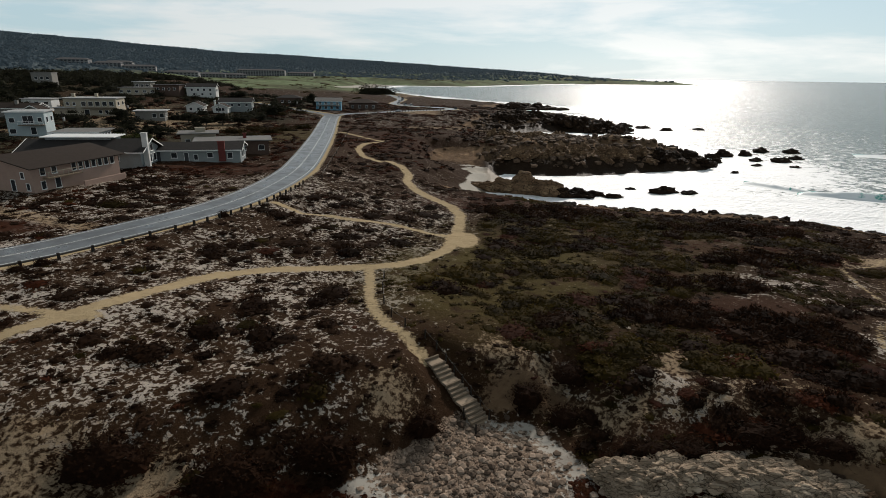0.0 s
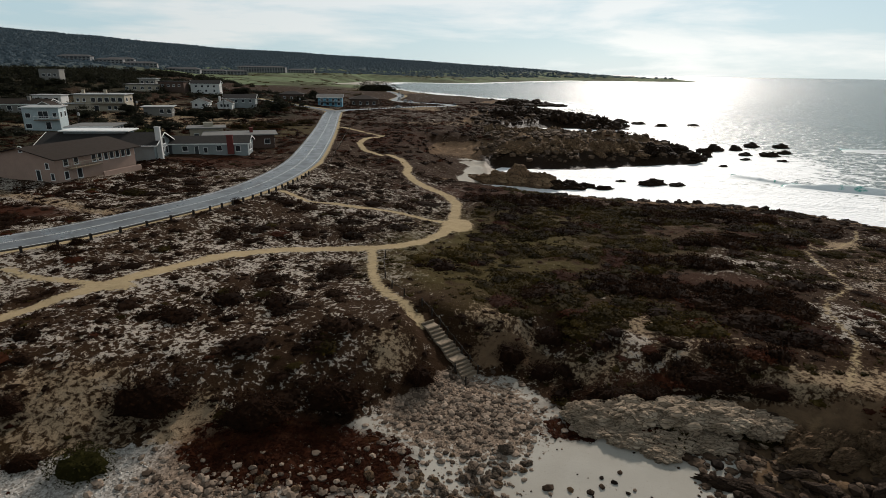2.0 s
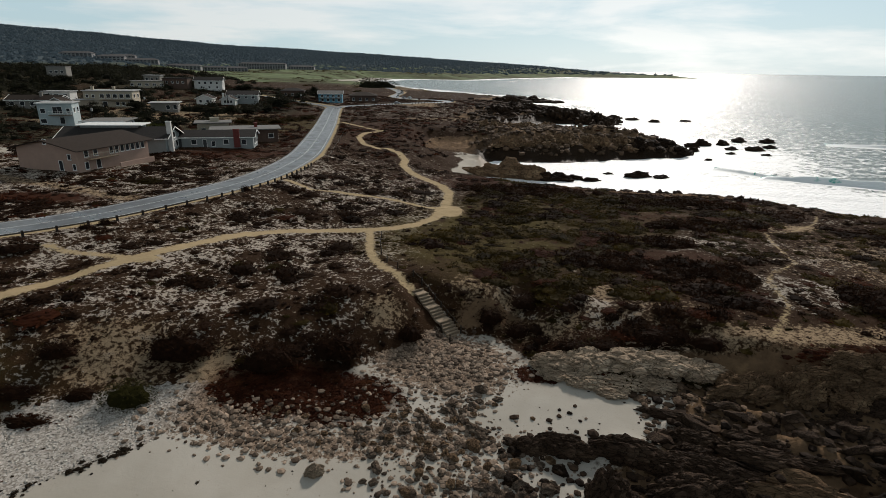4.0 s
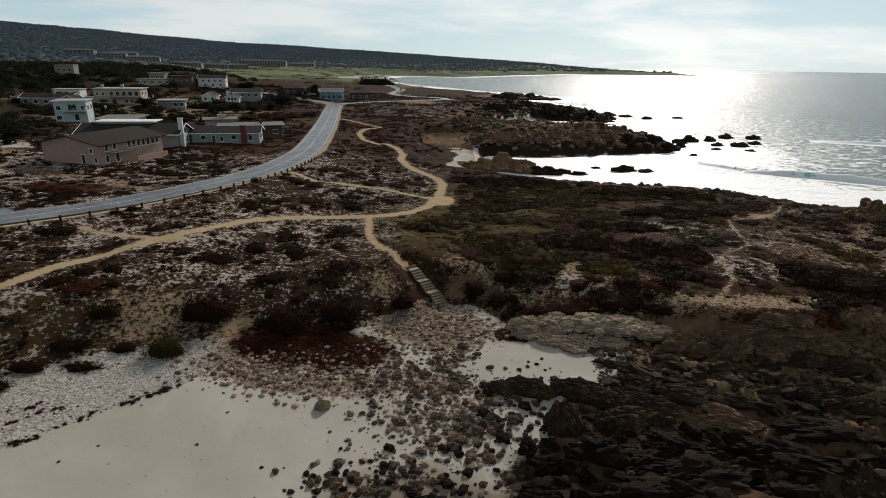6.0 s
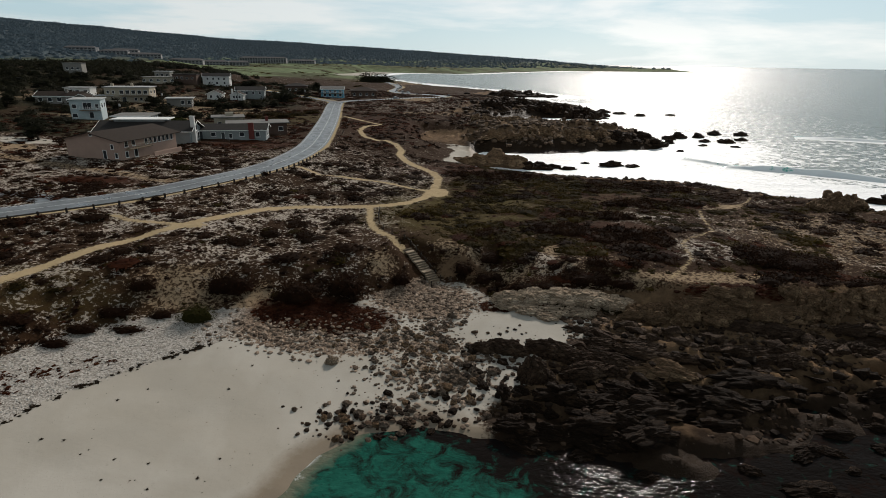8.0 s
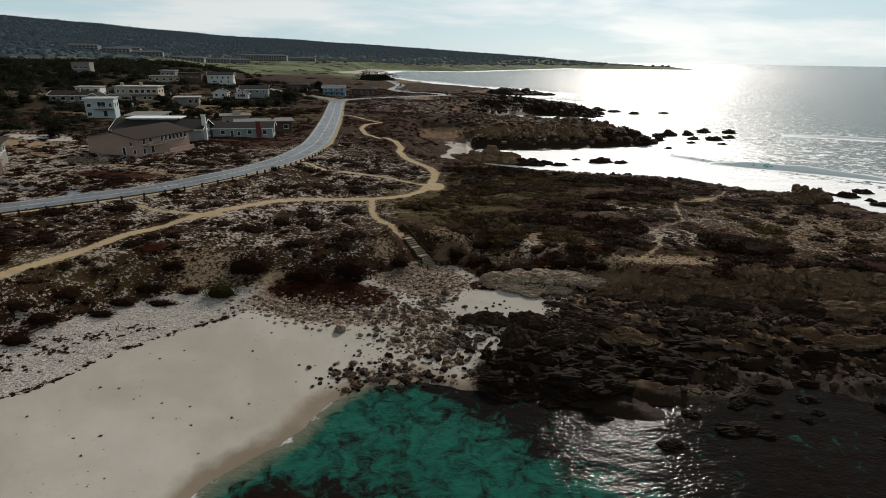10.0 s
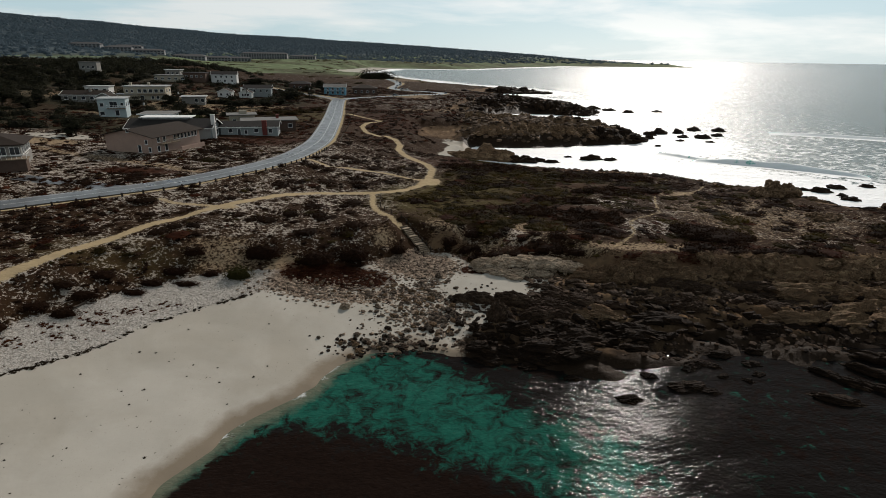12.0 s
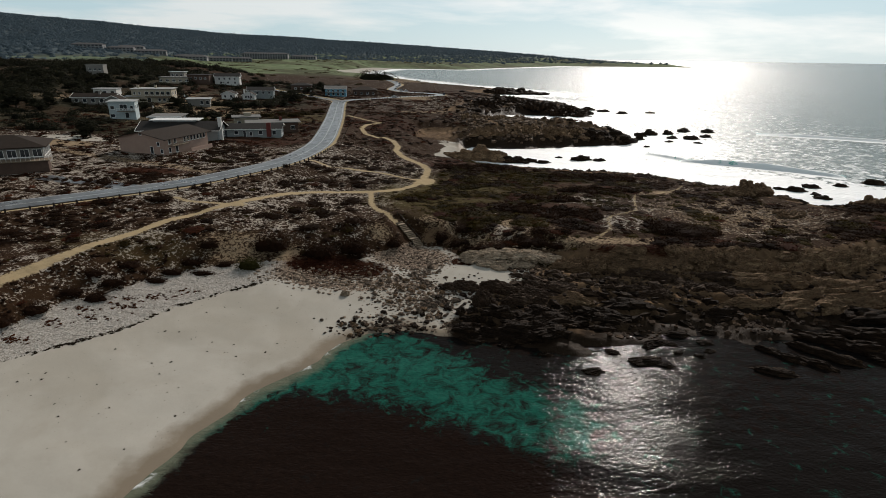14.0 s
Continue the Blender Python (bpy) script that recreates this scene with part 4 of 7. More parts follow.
x, y, z, s, b, rocky, m = field(-150, 85, 136, 420, 2.3)
grow = (b > 2) & (m["trail"] < -0.8) & house_free(x, y) & (rng.random(len(x)) < 0.75 * smooth(0.36, 0.56, fractal(x / 9, y / 9, 111, 3)) * (1 - 0.9 * np.maximum(m["straw"], m["rock"])) + 0.06)
redder = rng.random(len(x)) < 0.35 + 0.3 * m["red"]
size = 0.8 + 1.0 * rng.random(len(x))
at = np.stack([x, y, z], 1)
for pick, name, mat, label in ((grow & ~redder, "far_dune_scrub", SCRUB_GREY, "dark scrub on the dunes along the road"), (grow & redder, "far_ice_plant", SCRUB_RED, "rust-brown ground cover along the shore")):
    scatter(name, SMALL, at[pick], size[pick], size[pick] * 0.55, mat, label, "scrub")
x, y, z, s, b, rocky, m = field(-150, -52, -10, 136, 1.7)
grow = (m["trail"] < -0.6) & house_free(x, y) & (rng.random(len(x)) < 0.8 * smooth(0.38, 0.56, fractal(x / 6, y / 6, 113, 3)) * (1 - 0.95 * m["straw"]) + 0.04)
size = 0.5 + 0.8 * rng.random(len(x))
redder = rng.random(len(x)) < 0.25 + 0.5 * m["red"]
at = np.stack([x, y, z], 1)
for pick, name, mat, label in ((grow & ~redder, "roadside_scrub", SCRUB_GREY, "dark scrub on the dunes beside the houses"), (grow & redder, "roadside_ice_plant", SCRUB_RED, "rust-red ice plant beside the houses")):
    scatter(name, SMALL, at[pick], size[pick], size[pick] * 0.6, mat, label, "scrub")

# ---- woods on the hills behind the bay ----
# leaf colour lifted to blue-grey: aerial haze painted into the trees
HAZY_WOODS = leaf_shade("hill_woods", (0.068, 0.094, 0.112), (0.088, 0.116, 0.136))
x, y, z, s, b, rocky, m = field(-2500, 900, 520, 3300, 11)
dist = np.hypot(x, y)
seen = np.degrees(np.arctan2(x, y))
wood = (seen > -47) & (b > 25) & (rng.random(len(x)) < np.maximum(smooth(20, 34, z) * (0.35 + 0.65 * smooth(700, 1200, dist)), 0.55 * smooth(7, 14, z) * smooth(1400, 1700, dist)))
size = 5.0 + 4.0 * rng.random(len(x))
WOOD_CLUMPS = [clump(12, 0.26, 1.0, 6, 40 + k) for k in range(5)]
at = np.stack([x, y, z], 1)
scatter("hill_woods", WOOD_CLUMPS, at[wood], size[wood], size[wood] * (0.6 + 0.5 * rng.random(wood.sum())), HAZY_WOODS, "pine woods on distant hills, blue-grey haze in their colour", "woods", sink=2)
x, y, z, s, b, rocky, m = field(-330, -78, 100, 620, 5.6)
dens = smooth(11, 19, z + 6 * (fractal(x / 40, y / 40, 121, 3) - 0.5))
wood = house_free(x, y) & (rng.random(len(x)) < np.maximum(dens * smooth(0.34, 0.5, fractal(x / 28, y / 28, 123, 3)) * 0.8, 0.42 * m["thicket"]))
size = (1.5 + 2.2 * rng.random(len(x))) * (1 + 0.6 * smooth(-150, -220, x))
MID_CLUMPS = [clump(120, 0.13, 0.9, 8, 60 + k) for k in range(5)]
at = np.stack([x, y, z], 1)
scatter("near_woods", MID_CLUMPS, at[wood], size[wood], size[wood] * (0.7 + 0.5 * rng.random(wood.sum())), CYPRESS, "dark cypress and pine woods round the houses", "woods", sink=0.4)
x, y, z, s, b, rocky, m = field(-420, 160, 420, 1500, 13)
wood = (b > 8) & (z < 24) & (m["trail"] < -3) & (rng.random(len(x)) < 0.5 * smooth(0.48, 0.62, fractal(x / 70, y / 70, 127, 3)))
size = 2.0 + 3.5 * rng.random(len(x))
at = np.stack([x, y, z], 1)
scatter("links_bushes", SMALL, at[wood], size[wood], size[wood] * 0.5, SCRUB_GREEN, "dark bushes on the green links", "bushes", sink=0.3)


# ---- trees and large bushes ----
def tree_meshes(seed, crown_mat):
    r = random.Random(seed)
    bm = bmesh.new()

    def limb(a, b, ra, rb):
        d = Vector(b) - Vector(a)
        bmesh.ops.create_cone(bm, segments=7, radius1=ra, radius2=rb, depth=d.length, cap_ends=True,
                              matrix=Matrix.Translation((Vector(a) + Vector(b)) / 2) @ d.to_track_quat("Z", "Y").to_matrix().to_4x4())

    limb((0, 0, -0.3), (0.1, 0.05, 1.4), 0.24, 0.17)
    ends = []
    for k in range(5):
        a = 2 * math.pi * k / 5 + r.random()
        e = (1.6 * math.cos(a), 1.6 * math.sin(a), 1.1 + 1.6 * r.random())
        limb((0.1, 0.05, 0.8), e, 0.13, 0.05)
        ends.append(e)
    limb((0.1, 0.05, 1.3), (0.2, 0, 3.4), 0.16, 0.05)
    ends += [(0.2, 0, 3.2), (0.5, 0.3, 2.0), (-0.6, 0.2, 2.5), (0.4, -0.8, 1.0)]
    trunk = to_mesh(bm, "trunk", BARK)
    vs, fs, base = [], [], 0
    for k, e in enumerate(ends * 2):
        tv, tf = clump(80, 0.16, 0.8, 7, seed * 31 + k)
        size = 0.8 + 0.6 * r.random()
        jig = np.array([r.uniform(-0.7, 0.7), r.uniform(-0.7, 0.7), r.uniform(-0.6, 0.3)])
        vs.append(tv * size * (1.1, 1.1, 1.0) + np.array(e) + jig)
        fs.append(tf + base)
        base += len(tv)
    return trunk, mesh_of("crown", np.vstack(vs), np.vstack(fs), crown_mat)


TREES = [tree_meshes(k, CYPRESS) for k in (1, 2, 3)]


def tree(x, y, size, turn, kind, label="dark wind-bent cypress tree beside the houses"):
    t = thing("tree", (x, y, ground_at(x, y) - 0.1), turn, label, "tree", "trees among the houses")
    t.scale = (size * 1.15, size * 1.15, size)
    trunk, crown = TREES[kind % 3]
    part("trunk", trunk, None, t)
    part("crown", crown, None, t)


spots = [(-178, 182), (-162, 178), (-170, 170), (-188, 190), (-160, 168), (-196, 205), (-118, 203), (-122, 207), (-96, 213), (-91, 211), (-86, 214), (-81, 219), (-100, 216),
         (-78, 236), (-222, 300), (-205, 290), (-232, 275), (-240, 284), (-185, 300), (-150, 345), (-122, 330), (-85, 322), (-80, 338), (-78, 252), (-140, 246), (-150, 250),
         (-180, 255), (-195, 245), (-205, 262), (-128, 190), (-90, 172), (-96, 178), (-104, 182), (-110, 120), (-104, 112)]
for k, (px, py) in enumerate(spots):
    r = random.Random(k)
    tree(px, py, r.uniform(0.75, 1.35) * (1.35 if py > 240 or px < -150 else 1.0), r.uniform(0, 360), k)


def bush(name, x, y, rx, ry, h, mat, seed, label, category="bush", group="bushes at the foot of the dune"):
    """One bush: woody stems under a dense dome of tufts."""
    tv, tf = clump(1100, 0.05, 1.0, 18, seed)
    r = np.random.default_rng(seed)
    wob = 1 + 0.28 * (fractal(tv[:, 0] * 2 + seed, tv[:, 1] * 2 + tv[:, 2], seed, 3) - 0.5)[:, None]
    t = thing(name, (x, y, ground_at(x, y) - 0.12), 0, label, category, group)
    part("crown", mesh_of("crown", tv * wob * (rx, ry, h), tf, mat), None, t)
    bm = bmesh.new()
    for k in range(6):
        a = k * 1.05 + r.random()
        d = Vector((0.6 * rx * math.cos(a), 0.6 * ry * math.sin(a), h * 0.6))
        bmesh.ops.create_cone(bm, segments=5, radius1=0.06, radius2=0.02, depth=d.length, cap_ends=True, matrix=Matrix.Translation(d / 2) @ d.to_track_quat("Z", "Y").to_matrix().to_4x4())
    part("woody_base", bm, BARK, t)


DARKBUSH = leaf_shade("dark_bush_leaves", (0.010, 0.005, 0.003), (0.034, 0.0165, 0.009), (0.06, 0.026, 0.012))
DOME_GREEN = leaf_shade("green_bush_leaves", (0.014, 0.013, 0.004), (0.05, 0.044, 0.012))
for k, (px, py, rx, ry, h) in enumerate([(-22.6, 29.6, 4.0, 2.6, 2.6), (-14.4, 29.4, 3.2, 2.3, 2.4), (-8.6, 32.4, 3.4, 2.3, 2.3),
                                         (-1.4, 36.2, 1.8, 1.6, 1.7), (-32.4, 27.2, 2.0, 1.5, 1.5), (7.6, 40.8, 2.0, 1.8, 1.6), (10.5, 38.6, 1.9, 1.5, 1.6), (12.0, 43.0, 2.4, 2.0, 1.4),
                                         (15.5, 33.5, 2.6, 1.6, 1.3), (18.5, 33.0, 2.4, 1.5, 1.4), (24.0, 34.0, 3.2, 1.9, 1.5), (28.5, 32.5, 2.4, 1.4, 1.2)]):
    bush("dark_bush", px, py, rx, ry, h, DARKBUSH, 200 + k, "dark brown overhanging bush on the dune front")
bush("green_bush", -24.4, 23.6, 2.4, 1.9, 1.9, DOME_GREEN, 300, "rounded olive-green bush on the upper beach")
for k, (px, py, rx, ry, h) in enumerate([(-41.6, 9.6, 2.4, 1.3, 0.9), (-41.3, 13.6, 2.6, 1.4, 0.9), (-44.5, 14.3, 2.4, 1.5, 0.9), (-36.6, 16.6, 2.2, 1.1, 0.8), (-35.6, 19.6, 2.3, 1.3, 0.9), (-31.2, 20.4, 2.5, 1.0, 0.7), (-33.7, 23.0, 2.8, 1.3, 1.0), (-28.6, 23.8, 1.7, 1.1, 0.9), (-45.2, 9.8, 2.4, 1.5, 0.9), (-41.4, 18.4, 2.6, 1.8, 0.9), (-46.8, 4.6, 2.4, 1.8, 0.9), (-48.2, 0.4, 2.4, 1.8, 0.9), (-52.0, -6.0, 2.6, 2.0, 0.9)]):
    bush("dark_bush", px, py, rx, ry, h, DARKBUSH, 320 + k, "low dark bush at the edge of the shingle")
for k, (px, py, rx, ry, h) in enumerate([(51.0, 40.0, 4.4, 3.2, 1.6), (54.5, 37.0, 4.0, 3.0, 1.6), (58.0, 39.0, 3.4, 2.6, 1.4), (53.5, 42.8, 3.4, 2.4, 1.2)]):
    bush("dark_bush", px, py, rx, ry, h, DARKBUSH, 340 + k, "wide dark bush on the flat above the rocks", group="bushes on the cape")
for k, (px, py, rx, ry, h) in enumerate([(-33.5, 79.5, 1.1, 1.0, 1.1), (-45.2, 57.2, 1.2, 1.0, 0.9), (-46.6, 55.0, 1.0, 0.9, 0.8)]):
    bush("dark_bush", px, py, rx, ry, h, DARKBUSH, 350 + k, "small dark bush among the roadside posts", group="bushes along the road")
for k, (px, py) in enumerate([(-96, 160), (-101, 156), (-106, 163), (-92, 165), (-111, 170), (-62, 196), (-70, 202), (-66, 186), (-60, 206), (-74, 192), (-84, 188), (-55, 214), (-80, 268), (-74, 282)]):
    bush("green_bush", px, py, 4.6, 3.4, 2.0, MEADOW_BUSH if k < 5 else SCRUB_GREEN, 360 + k, "spreading green bush on the slope below the houses", group="bushes below the houses")
bush("dark_bush", -73.5, 590, 26, 12, 11, CYPRESS, 390, "dark wind-shaped thicket above the far beach", group="far thickets")


# ---- rock ----
def rock_material(name, dark, light, band=(0.2, 0.17, 0.13), wet=0.0, crack_scale=2.2):
    s = Shade(name, 0.85, 0, 0.05)
    c = s.mix(s.noise(1.3, 6, 0.68, 0.5), dark, light)
    c = s.mix(s.ramp(s.noise(0.5, 5, 0.6, 0.3, None, (1, 3, 3)), 0.52, 0.66, 0, 0.7), c, band)
    c = s.mix(s.ramp(s.random(), 0, 1, 0, 0.25), c, dark)
    crack = s.cells(crack_scale, "DISTANCE_TO_EDGE", 1.0, "Distance", (1, 2.2, 1.6))
    c = s.mix(s.ramp(crack, 0.0, 0.07, 0.85, 0), c, tuple(v * 0.3 for v in dark))
    n = s.bump(s.noise(7, 5, 0.7), 0.9, 0.12, s.bump(s.noise(1.6, 6, 0.7, 0.8, None, (1, 3.2, 1)), 1.0, 0.5))
    return s.done(c, 0.85 - wet, n)


ROCK_DARK = rock_material("dark_wet_rock", (0.007, 0.0045, 0.003), (0.042, 0.025, 0.015), (0.09, 0.055, 0.032), 0.1)
ROCK_BROWN = rock_material("brown_rock", (0.036, 0.02, 0.011), (0.34, 0.22, 0.13), (0.46, 0.32, 0.19))
ROCK_PALE = rock_material("grey_granite", (0.23, 0.165, 0.112), (0.60, 0.475, 0.345), (0.66, 0.535, 0.40))
COBBLE = rock_material("beach_cobble", (0.06, 0.042, 0.03), (0.26, 0.195, 0.145), (0.34, 0.265, 0.2))


def crag_mesh(name, seed, level, rough, strata, mat):
    """A rock one metre in radius, cracked along its bedding."""
    bm = bmesh.new()
    bmesh.ops.create_icosphere(bm, subdivisions=level, radius=1)
    off = seed * 13.7
    for v in bm.verts:
        p = v.co.copy()
        q = Vector((p.x * 1.2 + off, p.y * 2.4, p.z * 1.6))
        a = noise.fractal(q, 0.75, 2.3, 6)
        c = noise.noise(Vector((p.x * 0.7 + off, p.y * 5.5 + 1.2 * p.x, p.z * 1.2)))
        e = noise.noise(Vector((p.x * 2.6 - off, p.y * 11 + 2.5 * p.x, p.z * 3.1)))
        f = 1 + rough * a + (strata * abs(c) + 0.4 * strata * abs(e)) * (1 if p.z > -0.3 else 0.3)
        big = noise.noise(Vector((p.x * 1.1 - off, p.y * 1.1, p.z * 1.1 + off)))
        v.co = p * f * (1 + 0.35 * big)
        v.co.z = max(v.co.z, -0.55)
    return to_mesh(bm, name, mat)


def granite_mesh(name, seed, mat):
    """A rounded granite hump, split by joints into blocks."""
    bm = bmesh.new()
    bmesh.ops.create_icosphere(bm, subdivisions=5, radius=1)
    off = Vector((seed * 7.3, seed * 3.1, 0))
    for v in bm.verts:
        p = v.co.copy()
        q = Vector((p.x * 2.2 + 0.5 * p.y, p.y * 2.6, p.z * 1.2)) + off
        d, at = noise.voronoi(q + 0.25 * noise.noise_vector(q * 1.7))
        joint = min(1.0, (d[1] - d[0]) * 4.5)
        f = 0.86 + 0.16 * joint + 0.22 * noise.noise(at[0] * 3.7) + 0.10 * noise.fractal(q * 2.3, 0.8, 2.1, 4)
        v.co = p * f
        v.co.z = max(v.co.z, -0.5)
    return to_mesh(bm, name, mat)


ROCK_UMBER = rock_material("umber_rock", (0.016, 0.010, 0.007), (0.12, 0.076, 0.05), (0.2, 0.135, 0.09), 0.1)
HUMPS = [granite_mesh("rock", n + 11, ROCK_UMBER) for n in range(4)]
GRANITE = [granite_mesh("rock", n + 1, ROCK_PALE) for n in range(4)]
CRAGS = {key: [crag_mesh("rock", k + n, 4, 0.42, 0.34, mat) for n in range(5)] for k, (key, mat) in enumerate((("dark", ROCK_DARK), ("brown", ROCK_BROWN)))}
CRAGS["pale"], CRAGS["hump"] = GRANITE, HUMPS
LUMPS = {key: [crag_mesh("rock", 50 + 7 * k + n, 3, 0.26, 0.3, mat) for n in range(5)] for k, (key, mat) in enumerate((("dark", ROCK_DARK), ("brown", ROCK_BROWN), ("pale", COBBLE)))}
JAGS = {key: [crag_mesh("rock", 90 + 7 * k + n, 3, 0.5, 0.75, mat) for n in range(6)] for k, (key, mat) in enumerate((("dark", ROCK_DARK), ("brown", ROCK_BROWN)))}
rock_rand = random.Random(5)


FAR_PIECES = {}


def rock(kind, x, y, sx, sy, sz, turn, label, group, name="rock", small=False, z=None, join=False):
    """A rock as a thing of its own; join: one of the many that make up a far reef or shore."""
    pool = JAGS if join else LUMPS if small else CRAGS
    me = rock_rand.choice(pool[kind])
    base = ground_at(x, y) if z is None else z
    m = pose(x, y, base + 0.12 * sz, 0, 0, turn) @ Matrix.Diagonal((sx, sy, sz, 1))
    if join:
        FAR_PIECES.setdefault((group, kind, label), []).append((me, m))
        return None
    ob = new(name, me)
    ob.matrix_basis = m
    return tagged(ob, label, "rock", group)


def in_pool(x, y, grow):
    return any(((x - px) / (rx + grow)) ** 2 + ((y - py) / (ry + 0.5 * grow)) ** 2 < 1 for px, py, rx, ry in POOLS)


G = "outcrops on the rock shelf"
for px, py, sx, sy, sz, turn in [(14.2, 15.4, 1.6, 1.5, 2.2, 20), (15.4, 14.6, 1.3, 1.1, 1.4, 60), (12.0, 20.4, 2.6, 1.0, 1.2, -16), (9.4, 20.6, 1.5, 0.8, 0.9, -20), (16.6, 19.8, 2.8, 1.2, 1.3, -18), (19.8, 18.6, 2.5, 1.1, 1.2, -16),
                                 (20.0, 16.4, 2.8, 1.4, 1.3, 10), (24.5, 17.2, 3.2, 1.4, 1.2, 12), (16.8, 12.0, 2.2, 1.2, 1.0, 0), (20.5, 11.6, 2.6, 1.3, 1.0, 15), (24.5, 9.8, 3.0, 1.5, 1.0, 10), (28.8, 12.4, 3.4, 1.6, 1.2, 12),
                                 (19.2, 7.8, 2.4, 1.2, 0.8, 5), (23.6, 6.4, 2.2, 1.2, 0.7, 16), (31.5, 9.4, 2.6, 1.3, 0.9, 8)]:
    rock("hump" if py > 13 else "dark", px, py, sx, sy, sz, turn, "dark layered rock outcrop at the edge of the cove", G)
for k in range(34):
    px = rock_rand.uniform(10, 24)
    py = rock_rand.uniform(5.5, 13.0)
    rock("dark", px, py, rock_rand.uniform(0.6, 1.9), rock_rand.uniform(0.4, 0.8), rock_rand.uniform(0.35, 0.75), rock_rand.uniform(-34, -8), "dark layered rock outcrop at the edge of the cove", G)
for k in range(110):
    px = rock_rand.uniform(22, 98)
    py = rock_rand.uniform(11 + 0.06 * (px - 22), 24.5 + 0.05 * max(px - 60, 0))
    if in_pool(px, py, 1.5):
        continue
    rock(("dark" if py < 15 else "brown") if px > 58 or py < 17 else "hump", px, py, rock_rand.uniform(1.2, 3.4), rock_rand.uniform(0.6, 1.2), rock_rand.uniform(0.5, 1.0), float(np.interp(px, [22, 32, 42, 60, 98], [-22, -16, 0, 9, 12])) + rock_rand.uniform(-7, 7), "dark layered rock of the tidal shelf", G, join=px > 58)
G = "pale granite outcrop beside the beach"
for px, py, sx, sy, sz, turn in [(14.0, 30.0, 2.6, 1.3, 1.9, -8), (17.4, 29.6, 2.8, 1.5, 2.2, 5), (20.8, 29.4, 3.0, 1.5, 2.2, -4), (24.2, 29.0, 2.8, 1.5, 1.9, -6), (16.2, 27.4, 2.4, 1.1, 1.3, -14), (19.4, 27.0, 2.3, 1.1, 1.2, -10),
                                 (13.6, 28.4, 1.7, 0.8, 0.8, -18), (27.4, 28.2, 2.4, 1.3, 1.7, -4), (18.2, 25.8, 1.7, 0.8, 0.8, -12), (22.6, 26.8, 2.0, 1.0, 1.0, 0)]:
    rock("pale", px - 0.4, py + 1.9, sx, sy * 1.35, sz * 0.56, turn, "pale grey cracked granite outcrop above the sand", G)
G = "rocks of the low cliff"
foot_x, foot_y = [p[0] for p in BLUFF[15:25]], [p[1] for p in BLUFF[15:25]]
for k in range(105):
    px = 28 + k * 0.68 + rock_rand.uniform(-0.6, 0.6)
    py = float(np.interp(px, foot_x, foot_y)) + rock_rand.uniform(-0.6, 2.8)
    rock("brown", px, py, rock_rand.uniform(0.7, 1.9), rock_rand.uniform(0.5, 1.1), rock_rand.uniform(0.6, 1.3), rock_rand.uniform(-12, 22), "tan and brown weathered cliff rock above the shelf", G, join=px > 58)
G = "black rocks along the cape"
coast = np.array(COAST_NEAR[20:], float)
for k in range(len(coast) - 1):
    a, c = coast[k], coast[k + 1]
    for f in np.arange(0, 1, 1.4 / max(np.hypot(*(c - a)), 1.4)):
        p = a + (c - a) * f
        if p[1] < 60 or p[0] > 128:
            continue
        rock("dark", p[0] + rock_rand.uniform(-2, 2.5), p[1] + rock_rand.uniform(-2, 2.5), rock_rand.uniform(0.6, 2.0), rock_rand.uniform(0.5, 1.3), rock_rand.uniform(0.3, 0.85), rock_rand.uniform(0, 360), "black sea-worn rocks along the foaming shore", G, join=True, small=True)
for px, py, sx, sy, sz in [(84, 74, 4.4, 3.0, 2.4), (89, 78, 4.0, 3.2, 2.6), (94, 72, 4.6, 3.2, 2.2), (99, 80, 3.6, 2.6, 2.2), (82, 54, 3.4, 2.2, 1.3), (100, 66, 4.4, 3, 2.2), (108, 62, 5, 3, 2.4), (112, 72, 4, 3, 2)]:
    for k in range(9):
        a, far_out = rock_rand.uniform(0, 6.3), rock_rand.random() ** 0.6
        f = rock_rand.uniform(0.22, 0.5)
        rock("brown", px + sx * far_out * math.cos(a), py + sy * far_out * math.sin(a), sx * f, sy * f, sz * (0.75 - 0.3 * far_out), rock_rand.uniform(0, 60), "brown craggy knoll of rock on the cape", "craggy knolls on the cape")
G = "rocks in the water"
for px, py, sx, sy, sz in [(105.3, 91.8, 1.6, 0.96, 0.67), (113.7, 100.4, 2.6, 1.56, 1.09), (121.0, 105.3, 2.2, 1.32, 0.92), (116.0, 91.3, 2.0, 1.2, 0.84), (106.3, 85.7, 1.6, 0.96, 0.67), (116.6, 95.8, 1.2, 0.72, 0.5), (101.6, 84.3, 1.3, 0.78, 0.55), (110.3, 81.4, 1.5, 0.9, 0.63), (132.0, 107.6, 1.8, 1.08, 0.76), (109.8, 102.3, 1.4, 0.84, 0.59), (145.5, 111.7, 3.0, 1.8, 1.26), (113.3, 77.2, 2.6, 1.56, 1.09), (114.7, 73.2, 3.0, 1.8, 1.26), (103.4, 78.8, 1.3, 0.78, 0.55)]:
    rock("dark", px, py, sx, sy, sz, rock_rand.uniform(-30, 10), "jagged black rock in the surf off the cape", G, z=-0.05)
